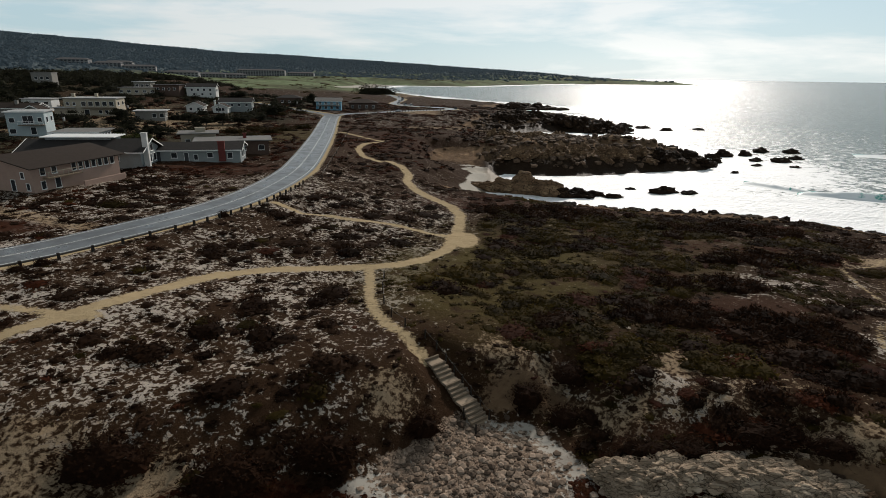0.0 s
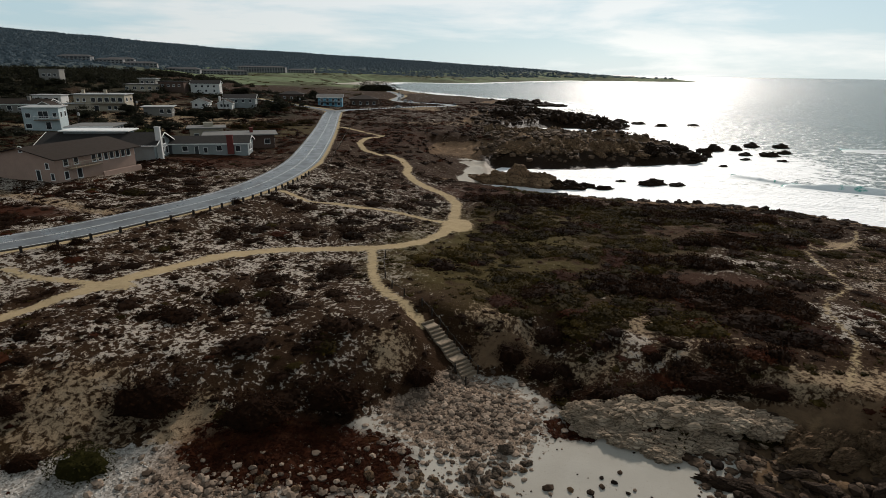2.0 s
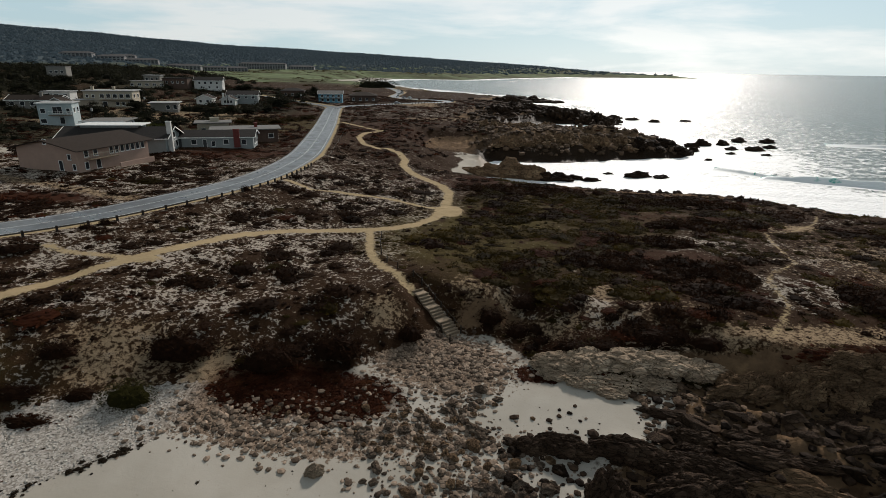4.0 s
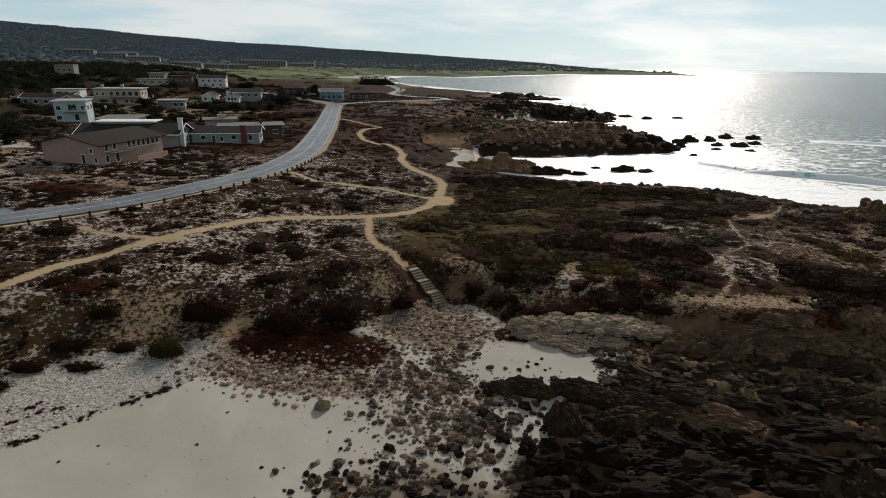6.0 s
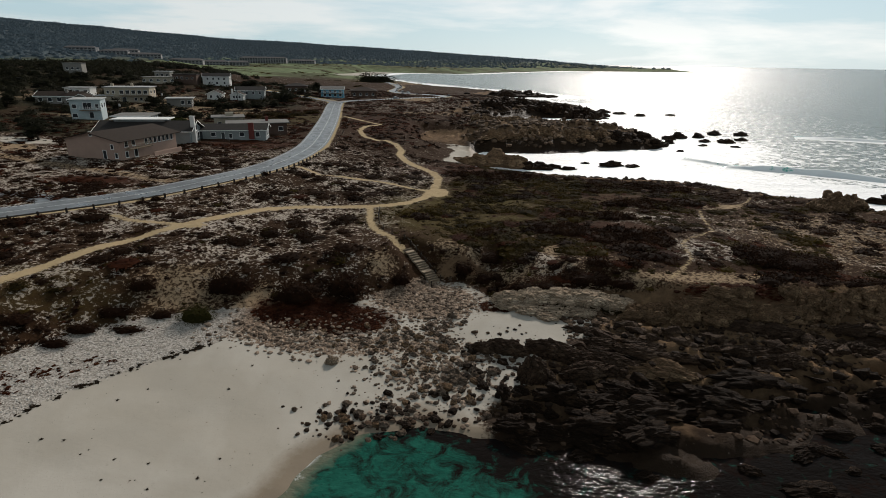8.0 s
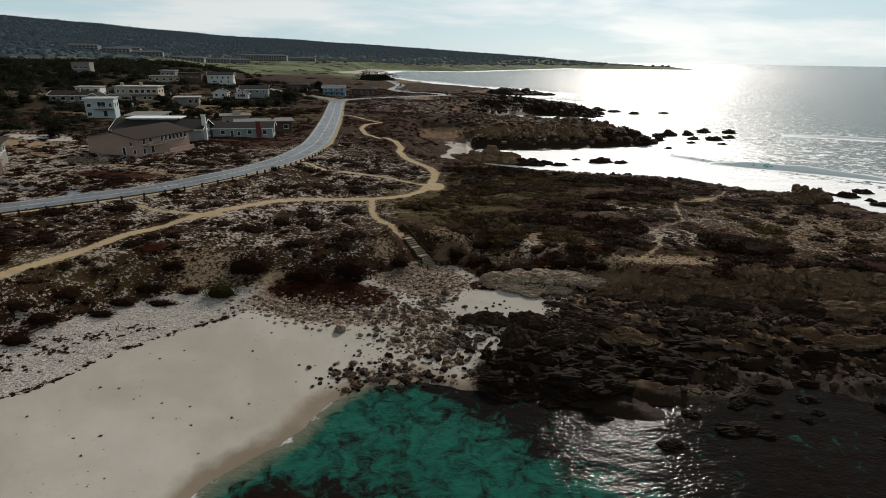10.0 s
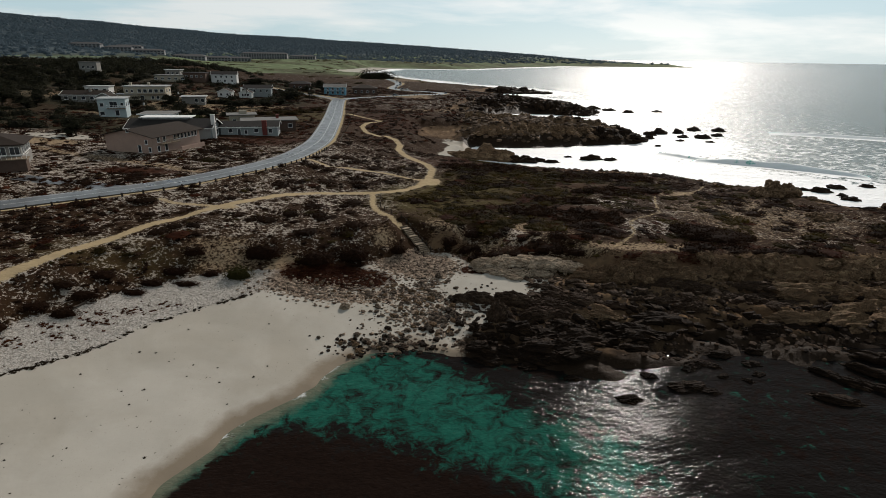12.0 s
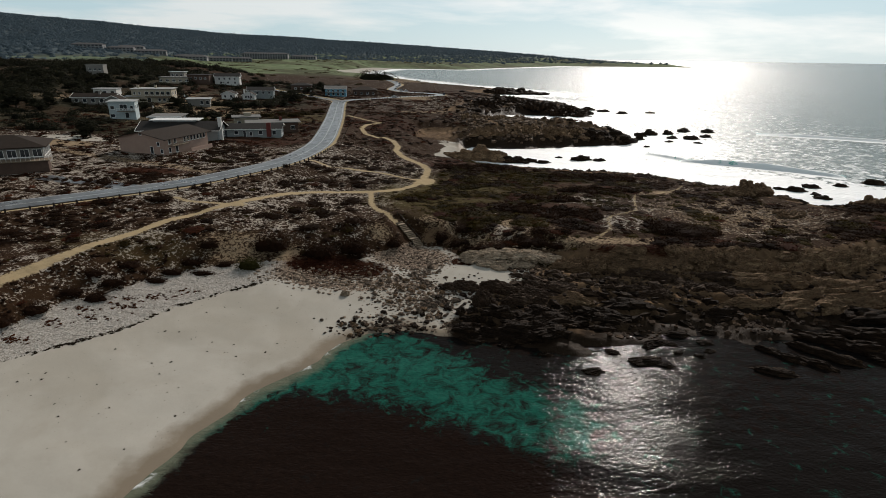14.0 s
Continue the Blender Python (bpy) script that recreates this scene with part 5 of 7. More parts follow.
for px, py, sx, sy, sz in [(35.2, 1.2, 2.0, 0.9, 0.5), (37.2, 0.4, 1.0, 0.6, 0.3), (27.6, -1.2, 1.1, 0.6, 0.35), (31, 3.4, 0.9, 0.5, 0.35),
                           (38, 6.2, 1.3, 0.7, 0.5), (42, 8.6, 1.6, 0.8, 0.5), (36.4, 5.0, 0.8, 0.5, 0.3), (45, 6.5, 1.0, 0.6, 0.35), (40, 3.6, 0.7, 0.4, 0.25), (47, 9.6, 1.4, 0.7, 0.45), (44.5, 4.2, 0.8, 0.4, 0.25), (22, 2.6, 0.9, 0.5, 0.3), (17, 4.8, 1.0, 0.6, 0.35), (13.2, 6.2, 1.1, 0.7, 0.45), (78, 6, 4, 1.8, 1.0)]:
    rock("dark", px, py, sx, sy, sz, rock_rand.uniform(-10, 20), "low black rock awash in the cove", G, z=-0.05)
for px, py, sx, sy, sz, turn in [(50.6, -0.9, 2.3, 0.8, 0.5, -20), (52.6, 4.6, 1.5, 0.6, 0.5, -35), (54.3, 2.6, 2.0, 0.7, 0.6, -45), (58.4, 4.8, 2.4, 0.8, 0.7, -40), (57.2, 1.2, 2.2, 0.8, 0.6, -38), (60.8, 2.4, 2.6, 0.9, 0.8, -36), (62.5, 7.2, 3.4, 1.3, 1.1, -25),
                                 (66.0, 5.0, 3.6, 1.4, 1.2, -25), (69.5, 8.4, 4.2, 1.7, 1.4, -20), (68.0, 1.5, 3.2, 1.2, 0.9, -25), (74, 5.5, 4.4, 1.9, 1.3, -20), (26.9, -1.6, 1.0, 0.5, 0.3, -20), (39.5, 6.0, 1.1, 0.5, 0.3, -20), (42.6, 2.8, 0.6, 0.4, 0.25, -30)]:
    rock("dark", px, py, sx, sy, sz, turn, "slanting black slab of rock in the cove", G, z=-0.05)
for px, py, sx, sy, sz in [(128, 323, 5, 2.6, 1.6), (134, 234, 4.5, 2.6, 2.0), (146, 232, 4, 2.4, 1.8), (126, 206, 4.6, 2.6, 1.8), (118, 208, 3.4, 2.0, 1.3), (111, 219, 4.2, 2.4, 2.2), (104, 214, 3.6, 2.2, 1.8), (121, 222, 3.4, 2.2, 1.8), (137, 214, 3.4, 2.0, 1.3), (112, 196, 2.6, 1.4, 0.8), (124, 193, 2.2, 1.2, 0.8),
                           (60, 146, 5.0, 2.0, 1.7), (66, 145, 3.2, 1.6, 1.0), (44, 139, 3.4, 1.7, 1.0), (52, 150, 1.8, 1.0, 0.6), (100, 202, 3.0, 2.0, 1.6), (96, 180, 2.2, 1.2, 0.7), (150, 330, 4, 2, 1.2), (118, 335, 6, 3, 1.6), (110, 345, 6, 3, 1.8)]:
    rock("dark", px, py, sx * 0.72, sy * 0.72, sz * 0.85, rock_rand.uniform(-20, 30), "black rock standing in the white surf", G, z=-0.1)
for px, py, sx, sy, sz in [(12, 146, 4.5, 2.4, 1.8), (17, 144.5, 4.2, 2.4, 2.6), (21.5, 143, 4.6, 2.4, 3.4), (26, 141, 4.4, 2.2, 3.0), (30, 139.5, 4.0, 2.0, 1.8), (35, 139, 3.4, 1.6, 1.3), (39.5, 141, 2.6, 1.2, 0.9), (24, 146, 3.2, 1.6, 1.4), (32, 144, 2.6, 1.2, 0.8)]:
    rock("brown" if px < 28 else "dark", px, py, sx, sy, sz, rock_rand.uniform(-25, -5), "jagged rock spit between two small coves", "rock spit", z=0.1)
for k in range(170):
    f = k / 169
    px, py = 20 + 72 * f, (177 + 14 * f) if k % 2 else (204 + 14 * math.sin(3 * f))
    rock("brown" if f < 0.7 else "dark", px + rock_rand.uniform(-3, 3), py + rock_rand.uniform(-2, 4), rock_rand.uniform(0.9, 2.6), rock_rand.uniform(0.8, 1.7), rock_rand.uniform(0.8, 1.8), rock_rand.uniform(0, 360), "brown-black rocks of the promontory", "rocks of the promontory", join=True, small=True)
for k in range(40):
    f = k / 39
    px, py = 30 + 74 * f, 312 + 10 * math.sin(6 * f) + rock_rand.uniform(-4, 16)
    rock("dark", px, py, rock_rand.uniform(2.5, 5), rock_rand.uniform(2, 3.5), rock_rand.uniform(1.5, 3.2), rock_rand.uniform(0, 360), "dark rocks of the far promontory", "rocks of the far promontory", join=True, small=True)
for k in range(24):
    px, py = rock_rand.uniform(50, 104), rock_rand.uniform(492, 520)
    rock("dark", px, py, rock_rand.uniform(3, 7), rock_rand.uniform(2, 4), rock_rand.uniform(1.5, 3.5), rock_rand.uniform(0, 30), "dark reef far along the coast", "far reef", join=True, small=True)

def block_mesh(seed, mat):
    """An angular broken block."""
    r = random.Random(seed)
    bm = bmesh.new()
    for _ in range(15):
        bm.verts.new((r.uniform(-1, 1), r.uniform(-0.62, 0.62), r.uniform(-0.5, 0.6)))
    hull = bmesh.ops.convex_hull(bm, input=bm.verts)
    bmesh.ops.delete(bm, geom=[v for v in hull["geom_interior"] if isinstance(v, bmesh.types.BMVert)], context="VERTS")
    bmesh.ops.bevel(bm, geom=list(bm.edges), offset=0.035, segments=1, affect="EDGES")
    return to_mesh(bm, "rock", mat)


BLOCKS = {key: [block_mesh(400 + 10 * k + n, mat) for n in range(7)] for k, (key, mat) in enumerate((("dark", ROCK_DARK), ("brown", ROCK_UMBER), ("pale", ROCK_PALE)))}


def block(kind, x, y, size, turn, tilt, label, group, lift=0.0, join=False):
    me = rock_rand.choice(BLOCKS[kind])
    m = pose(x, y, ground_at(x, y) + lift, tilt, rock_rand.uniform(-14, 14), turn) @ Matrix.Diagonal((size, size * rock_rand.uniform(0.6, 1.1), size * rock_rand.uniform(0.55, 0.95), 1))
    if join:
        FAR_PIECES.setdefault((group, kind, label), []).append((me, m))
        return None
    ob = new("granite_block", me)
    ob.matrix_basis = m
    return tagged(ob, label, "rock", group)


for k in range(60):
    px = rock_rand.uniform(12.2, 29.0)
    py = rock_rand.uniform(max(27.4, 31.5 - 0.4 * (px - 11)) - 2.4 * max(0, (px - 20) / 9), 33.5)
    block("pale" if px < 25 or rock_rand.random() < 0.5 else "brown", px, py, rock_rand.uniform(0.3, 0.85), rock_rand.uniform(-35, 20), rock_rand.uniform(-28, 12), "pale grey angular block of the granite outcrop", "pale granite outcrop beside the beach", rock_rand.uniform(0.0, 0.5))
for k in range(420):
    px = rock_rand.uniform(15, 98)
    py = rock_rand.uniform(8.5 + 0.09 * (px - 15), 25.5 + 0.04 * max(px - 60, 0))
    if in_pool(px, py, 0.4) or (px < 22.5 and py > 21.5):
        continue
    block("dark" if py < 18.5 + 0.03 * px else "brown", px, py, rock_rand.uniform(0.35, 1.3), float(np.interp(px, [22, 32, 42, 60, 98], [-22, -16, 0, 9, 12])) + rock_rand.uniform(-15, 15), rock_rand.uniform(-30, 25), "dark angular slabs of the tidal shelf", "slabs on the rock shelf", rock_rand.uniform(0.0, 0.5), True)

# boulders that can be told apart, then the cobbles between them
G = "boulders on the sand"
made = 0
rock("pale", -7.3, 17.6, 0.7, 0.6, 0.62, 30, "large grey boulder on white sand", G, "boulder")
rock("pale", 5.9, 28.3, 0.55, 0.5, 0.5, 10, "grey boulder on white sand", G, "boulder", True)
while made < 285:
    px, py = rock_rand.uniform(-14, 15), rock_rand.uniform(4.0, 30)
    want = math.exp(-(((px - 5) / 5.5) ** 2 + ((py - 19) / 7.0) ** 2)) + 1.0 * math.exp(-(((px + 2.5) / 4.5) ** 2 + ((py - 8.5) / 2.4) ** 2)) + 0.55 * math.exp(-(((px + 4) / 7) ** 2 + ((py - 22.5) / 2.2) ** 2))
    want *= 0.12 if (py - 24) ** 2 / 12 + (px - 10) ** 2 / 18 < 1 else 1
    if rock_rand.random() > want:
        continue
    size = rock_rand.uniform(0.17, 0.46) * (1.25 if px > 4 and py < 24 else 1)
    low_down = py < 14 or (px > 7 and py < 22)
    rock("dark" if low_down and rock_rand.random() < 0.45 else "pale" if rock_rand.random() < 0.6 else "brown", px, py, size, size * rock_rand.uniform(0.65, 0.95), size * rock_rand.uniform(0.5, 0.8), rock_rand.uniform(0, 360),
         "rounded grey-brown boulder lying on the beach", G, "boulder", True)
    made += 1


def pebble(seed):
    r = np.random.default_rng(seed)
    bm = bmesh.new()
    bmesh.ops.create_icosphere(bm, subdivisions=1, radius=1)
    bm.verts.ensure_lookup_table()
    v = np.array([p.co for p in bm.verts]) * (0.75 + 0.5 * r.random((len(bm.verts), 1)))
    f = np.array([[p.index for p in face.verts] for face in bm.faces])
    bm.free()
    return v, f


def stones(name, n, want, lo, hi, material, label, area):
    x0, x1, y0, y1 = area
    x, y = rng.uniform(x0, x1, n), rng.uniform(y0, y1, n)
    z, s, b, rocky = heights(x, y)
    keep = (rng.random(n) < want(x, y, b)) & (s > -0.5)
    size = lo + (hi - lo) * rng.random(n) ** 2.2
    at = np.stack([x, y, z], 1)[keep]
    scatter(name, [pebble(k) for k in range(6)], at, size[keep], size[keep] * 0.7, material, label, "stones", sink=0.0)


def stone_shade(name, dark, light):
    s = Shade(name, 0.85, 0, 0.06)
    c = s.mix(s.ramp(s.island(), 0, 1), dark, light)
    c = s.mix(s.ramp(s.noise(4, 4), 0.4, 0.7, 0, 0.5), c, dark)
    return s.done(c)


STONES = stone_shade("mixed_cobbles", (0.045, 0.031, 0.022), (0.33, 0.25, 0.188))
PALE_STONES = stone_shade("pale_shingle", (0.20, 0.18, 0.155), (0.52, 0.49, 0.44))
UMBER_STONES = stone_shade("umber_boulders", (0.03, 0.02, 0.013), (0.17, 0.115, 0.078))
DARK_STONES = stone_shade("wet_dark_stones", (0.012, 0.008, 0.006), (0.07, 0.044, 0.028))
stones("cobbles", 17000, lambda x, y, b: (b < 1.2) * np.clip(1.2 * np.exp(-((x - 2.5) / 5.5) ** 2 - ((y - 33) / 4.0) ** 2) + 0.9 * np.exp(-((x - 4) / 5.5) ** 2 - ((y - 20) / 8.0) ** 2) + 0.9 * np.exp(-((x + 11) / 9) ** 2 - ((y - 22) / 2.4) ** 2), 0, 1)
       * (1 - 0.95 * np.exp(-((x - 10) / 4.4) ** 4 - ((y - 25.5) / 3.6) ** 4)), 0.08, 0.36, STONES, "cobbles strewn over the upper beach", (-24, 16, 8, 40))
stones("shingle", 36000, lambda x, y, b: smooth(-0.3, 0.8, poly_distance(SHINGLE_BANK, x, y)), 0.04, 0.13, PALE_STONES, "pale shingle bank behind the sand", (-62, -16, -22, 27))
stones("shore_stones", 3600, lambda x, y, b: np.clip(np.exp(-((x + 0.5) / 6) ** 2 - ((y - 8.5) / 2.4) ** 2) + 0.7 * np.exp(-((x - 11) / 4.5) ** 2 - ((y - 16) / 6) ** 2), 0, 1), 0.08, 0.4, DARK_STONES, "dark wet stones at the water's edge", (-12, 22, 5, 28))
stones("shelf_rubble", 9000, lambda x, y, b: (b < 0.5) * smooth(13, 18, x) * (1 - smooth(1.2, 0.9, np.hypot((x - 16.5) / 5.6, (y - 24.8) / 2.6))) * (0.3 + 0.5 * smooth(0.45, 0.6, fractal(x / 6, y / 4, 131, 3))), 0.12, 0.6, DARK_STONES, "dark broken rubble on the rock shelf", (13, 100, 6, 31))
stones("shelf_boulders", 5000, lambda x, y, b: (b < 1.0) * smooth(18, 22, x) * smooth(62, 50, x) * smooth(19.5, 22, y) * (0.35 + 0.5 * smooth(0.42, 0.55, fractal(x / 4, y / 2, 133, 3))), 0.1, 0.4, UMBER_STONES, "brown rounded boulders between sand and rock shelf", (17, 62, 19, 31))
stones("promontory_rubble", 6000, lambda x, y, b: 0.8 * (b > -12) * (b < 22) * smooth(8, 20, x), 0.3, 1.5, UMBER_STONES, "dark broken rock over the promontory", (6, 98, 170, 256))
stones("far_promontory_rubble", 4000, lambda x, y, b: 0.8 * (b > -16) * (b < 26) * smooth(12, 26, x), 0.5, 2.4, DARK_STONES, "dark broken rock over the far promontory", (14, 106, 262, 430))
stones("cape_shore_rubble", 5000, lambda x, y, b: 0.85 * (b < 3.0) * smooth(60, 70, y), 0.15, 0.8, DARK_STONES, "black broken rock along the shore of the cape", (12, 120, 60, 136))
stones("cape_rubble", 3600, lambda x, y, b: 0.8 * np.exp(-((x - 74) / 14) ** 2 - ((y - 54) / 11) ** 2), 0.1, 0.4, STONES, "rusty rubble on the flat above the rocks", (46, 100, 30, 82))


def join_pieces():
    """Far shores and reefs, one object each."""
    for (group, kind, label), pieces in FAR_PIECES.items():
        vs, fs, base = [], [], 0
        for me, m in pieces:
            v = np.empty(len(me.vertices) * 3, np.float32)
            me.vertices.foreach_get("co", v)
            me.calc_loop_triangles()
            f = np.empty(len(me.loop_triangles) * 3, np.int32)
            me.loop_triangles.foreach_get("vertices", f)
            a = np.array(m)
            vs.append(v.reshape(-1, 3) @ a[:3, :3].T + a[:3, 3])
            fs.append(f.reshape(-1, 3) + base)
            base += len(me.vertices)
        name = group.replace(" ", "_")
        tagged(new(name, mesh_of(name, np.vstack(vs), np.vstack(fs), pieces[0][0].materials[0])), label, "rocks", kind="stuff")


join_pieces()


# ---- timber steps from the trail down to the beach ----
TIMBER = plain("weathered_timber", (0.21, 0.16, 0.112), 0.85, 0.25, 2.5, 0.4)
DARK_TIMBER = plain("dark_post_timber", (0.04, 0.032, 0.026), 0.85, 0.25, 2.5, 0.4)
SAND_TREAD = plain("trodden_sand", (0.32, 0.25, 0.18), 0.95, 0.15, 1.5, 0.4)
WIRE = plain("grey_cable", (0.12, 0.11, 0.10), 0.5, 0.1, 5.0, 0, 0.6)

hx, hy, hz = STAIR_HEAD
fx, fy, fz = STAIR_FOOT
run = math.hypot(fx - hx, fy - hy)
turn = math.degrees(math.atan2(fy - hy, fx - hx))
steps = thing("timber_steps", (hx, hy, hz), turn, "weathered timber steps with sandy landings down to the beach", "steps")
# distance from the head of each riser; wider gaps are landings
RISERS = [0.2, 1.2, 1.6, 2.0, 2.4, 3.35, 3.75, 4.1, 4.45, 5.5, 5.85, 6.2, 6.55, 6.9]
drop = (hz - fz) / len(RISERS)
for k, d in enumerate(RISERS):
    end = RISERS[k + 1] if k + 1 < len(RISERS) else run + 0.15
    top = -drop * k
    wide = 0.78 + 0.012 * k
    part("step", box((d - 0.11, -wide, top - drop - 0.12), (d + 0.09, wide, top + 0.02), 0.02), TIMBER, steps, "squared timber riser")
    part("tread", box((d + 0.10, -wide + 0.05, top - drop - 0.25), (end - 0.12, wide - 0.05, top - drop), 0.02), SAND_TREAD, steps, "trodden sand tread")


def post_mesh(r, h, seed=0):
    bm = bmesh.new()
    bmesh.ops.create_cone(bm, segments=9, radius1=r, radius2=r * 0.93, depth=h + 0.3, cap_ends=True, matrix=Matrix.Translation((0, 0, h / 2 - 0.15)))
    bmesh.ops.bevel(bm, geom=[e for e in bm.edges if all(v.co.z > h - 0.02 for v in e.verts)], offset=r * 0.25, segments=1, affect="EDGES")
    return to_mesh(bm, "post", DARK_TIMBER)


def cable(name, points, sag, parent, r=0.014):
    cu = bpy.data.curves.new(name, "CURVE")
    cu.dimensions, cu.bevel_depth, cu.bevel_resolution = "3D", r, 1
    for a, c in zip(points, points[1:]):
        sp = cu.splines.new("POLY")
        sp.points.add(4)
        for k in range(5):
            f = k / 4
            p = Vector(a).lerp(Vector(c), f)
            p.z -= sag * 4 * f * (1 - f)
            sp.points[k].co = (*p, 1)
    me = bpy.data.meshes.new_from_object(bpy.data.objects.new("temporary", cu))
    me.materials.append(WIRE)
    ob = new(name, me)
    ob.parent = parent
    return ob


ux, uy = (fx - hx) / run, (fy - hy) / run
STAIR_POST = post_mesh(0.075, 1.0)


def cable_fence(spots, label):
    f = thing("cable_fence", (0, 0, 0), 0, label, "fence")
    tops = []
    for px, py in spots:
        z = ground_at(px, py)
        p = part("post", STAIR_POST, None, f)
        p.matrix_basis = pose(px, py, z, 2 * math.sin(px * 3), 2 * math.cos(py * 5), 0)
        tops.append((px, py, z + 0.88))
    cable("cable", tops, 0.08, f)


side = 1.0
cable_fence([(hx + ux * d - uy * side, hy + uy * d + ux * side) for d in (-2.2, -0.4, 1.0, 2.2, 3.4, 4.6, 5.8, 7.0)], "dark timber posts and cable beside the steps")
cable_fence([(-7.2, 61.5), (-6.9, 57.5), (-6.3, 53.5), (-5.2, 50.2), (-3.6, 47.6)], "low timber posts and cable along the sandy path")
cable_fence([(hx + ux * d + uy * side, hy + uy * d - ux * side) for d in (6.0, 7.6)], "short cable rail at the foot of the steps")

# ---- roadside posts and rail ----
RAIL_POST = to_mesh(box((-0.15, -0.15, -0.3), (0.15, 0.15, 0.78), 0.04), "post", DARK_TIMBER)
RAIL_WOOD = plain("rail_timber", (0.10, 0.085, 0.07), 0.85, 0.25, 2.0, 0.3)


def offset_line(line, off):
    t = np.gradient(line, axis=0)
    t /= np.linalg.norm(t, axis=1)[:, None]
    return line + np.stack([t[:, 1], -t[:, 0]], 1) * off


def roadside_rail(line, off, first, last, step, rails, label):
    p = offset_line(line, off)
    p = p[(p[:, 1] > first) & (p[:, 1] < last)]
    d = np.r_[0, np.cumsum(np.hypot(*np.diff(p, axis=0).T))]
    at = np.arange(0, d[-1], step)
    xs, ys = np.interp(at, d, p[:, 0]), np.interp(at, d, p[:, 1])
    f = thing("roadside_rail", (0, 0, 0), 0, label, "rail")
    zs = heights(xs, ys)[0]
    for x, y, z, k in zip(xs, ys, zs, range(len(xs))):
        a = math.degrees(math.atan2(ys[min(k + 1, len(ys) - 1)] - ys[max(k - 1, 0)], xs[min(k + 1, len(xs) - 1)] - xs[max(k - 1, 0)]))
        q = part("post", RAIL_POST, None, f)
        q.matrix_basis = pose(x, y, z, 1.5 * math.sin(k * 2.1), 1.5 * math.cos(k * 1.7), a)
    if rails:
        for k in range(len(xs) - 1):
            a, c = Vector((xs[k], ys[k], zs[k] + 0.55)), Vector((xs[k + 1], ys[k + 1], zs[k + 1] + 0.55))
            m = part("rail", RAIL_BEAM, None, f)
            way = c - a
            m.matrix_basis = Matrix.LocRotScale((a + c) / 2, way.to_track_quat("X", "Z"), (way.length, 1, 1))


RAIL_BEAM = to_mesh(box((-0.5, -0.06, -0.1), (0.5, 0.06, 0.1), 0.015), "rail", RAIL_WOOD)
roadside_rail(road_line, 5.7, -18, 73, 3.7, True, "low dark timber posts with a rail along the road")
roadside_rail(road_line, 5.7, 74, 106, 2.3, False, "row of squat dark timber posts along the road")
roadside_rail(west_line, 4.4, 292, 345, 2.6, False, "row of squat dark posts along the shore road")
cable_fence([(-25.6 - 0.11 * (k * 6), 112 + k * 6) for k in range(16)], "thin posts and cable between road and dunes")

# ---- houses ----
ROOF_BROWN = plain("brown_shingle_roof", (0.032, 0.022, 0.016), 0.9, 0.25, 1.5, 0.4)
ROOF_DARK = plain("dark_shingle_roof", (0.03, 0.027, 0.025), 0.9, 0.25, 1.5, 0.4)
ROOF_GREY = plain("grey_gravel_roof", (0.17, 0.165, 0.155), 0.9, 0.2, 0.9, 0.3)
ROOF_PALE = plain("pale_metal_roof", (0.34, 0.34, 0.33), 0.6, 0.15, 0.8, 0.2)
TAN = plain("tan_stucco", (0.36, 0.25, 0.2), 0.9, 0.12, 0.7, 0.3)
WHITE = plain("white_boards", (0.55, 0.55, 0.53), 0.7, 0.1, 0.8, 0.2)
BLUEGREY = plain("blue_grey_boards", (0.25, 0.275, 0.275), 0.75, 0.12, 0.8, 0.2)
SKYBLUE = plain("light_blue_boards", (0.36, 0.42, 0.43), 0.75, 0.1, 0.8, 0.2)
BLUE = plain("blue_boards", (0.12, 0.29, 0.40), 0.75, 0.12, 0.8, 0.2)
BEIGE = plain("beige_stucco", (0.36, 0.32, 0.25), 0.85, 0.1, 0.7, 0.2)
GREY = plain("grey_boards", (0.22, 0.21, 0.19), 0.8, 0.15, 0.8, 0.2)
BROWN = plain("brown_shingle_walls", (0.10, 0.065, 0.05), 0.85, 0.2, 0.9, 0.3)
BRICK = plain("red_brick", (0.15, 0.042, 0.036), 0.85, 0.2, 1.6, 0.4)
TRIM = plain("white_trim", (0.68, 0.68, 0.66), 0.6, 0.08, 1.5, 0.1)
DOOR = plain("dark_door_paint", (0.05, 0.055, 0.06), 0.6, 0.1, 1.5, 0.1)


def window_glass():
    s = Shade("window_glass", 0.06, 0, 0.6)
    return s.done(s.mix(s.noise(0.8, 2), (0.012, 0.015, 0.018), (0.04, 0.045, 0.05)))


GLASS = window_glass()


def gable_roof(w, d, eave, ridge, over, thick):
    """A pitched roof along x with overhangs, as one closed shell."""
    x0, x1 = -w / 2 - over, w / 2 + over
    y0, y1 = -d / 2 - over, d / 2 + over
    drop = (ridge - eave) * over / (d / 2)
    bm = bmesh.new()
    ring = [(y0, eave - drop), (0, ridge), (y1, eave - drop), (y1, eave - drop - thick), (0, ridge - thick), (y0, eave - drop - thick)]
    rows = [[bm.verts.new((x, y, z + thick)) for y, z in ring] for x in (x0, x1)]
    for k in range(6):
        n = (k + 1) % 6
        bm.faces.new((rows[0][k], rows[0][n], rows[1][n], rows[1][k]))
    for row in rows:
        bm.faces.new((row[0], row[1], row[4], row[5]))
        bm.faces.new((row[1], row[2], row[3], row[4]))
    return bm


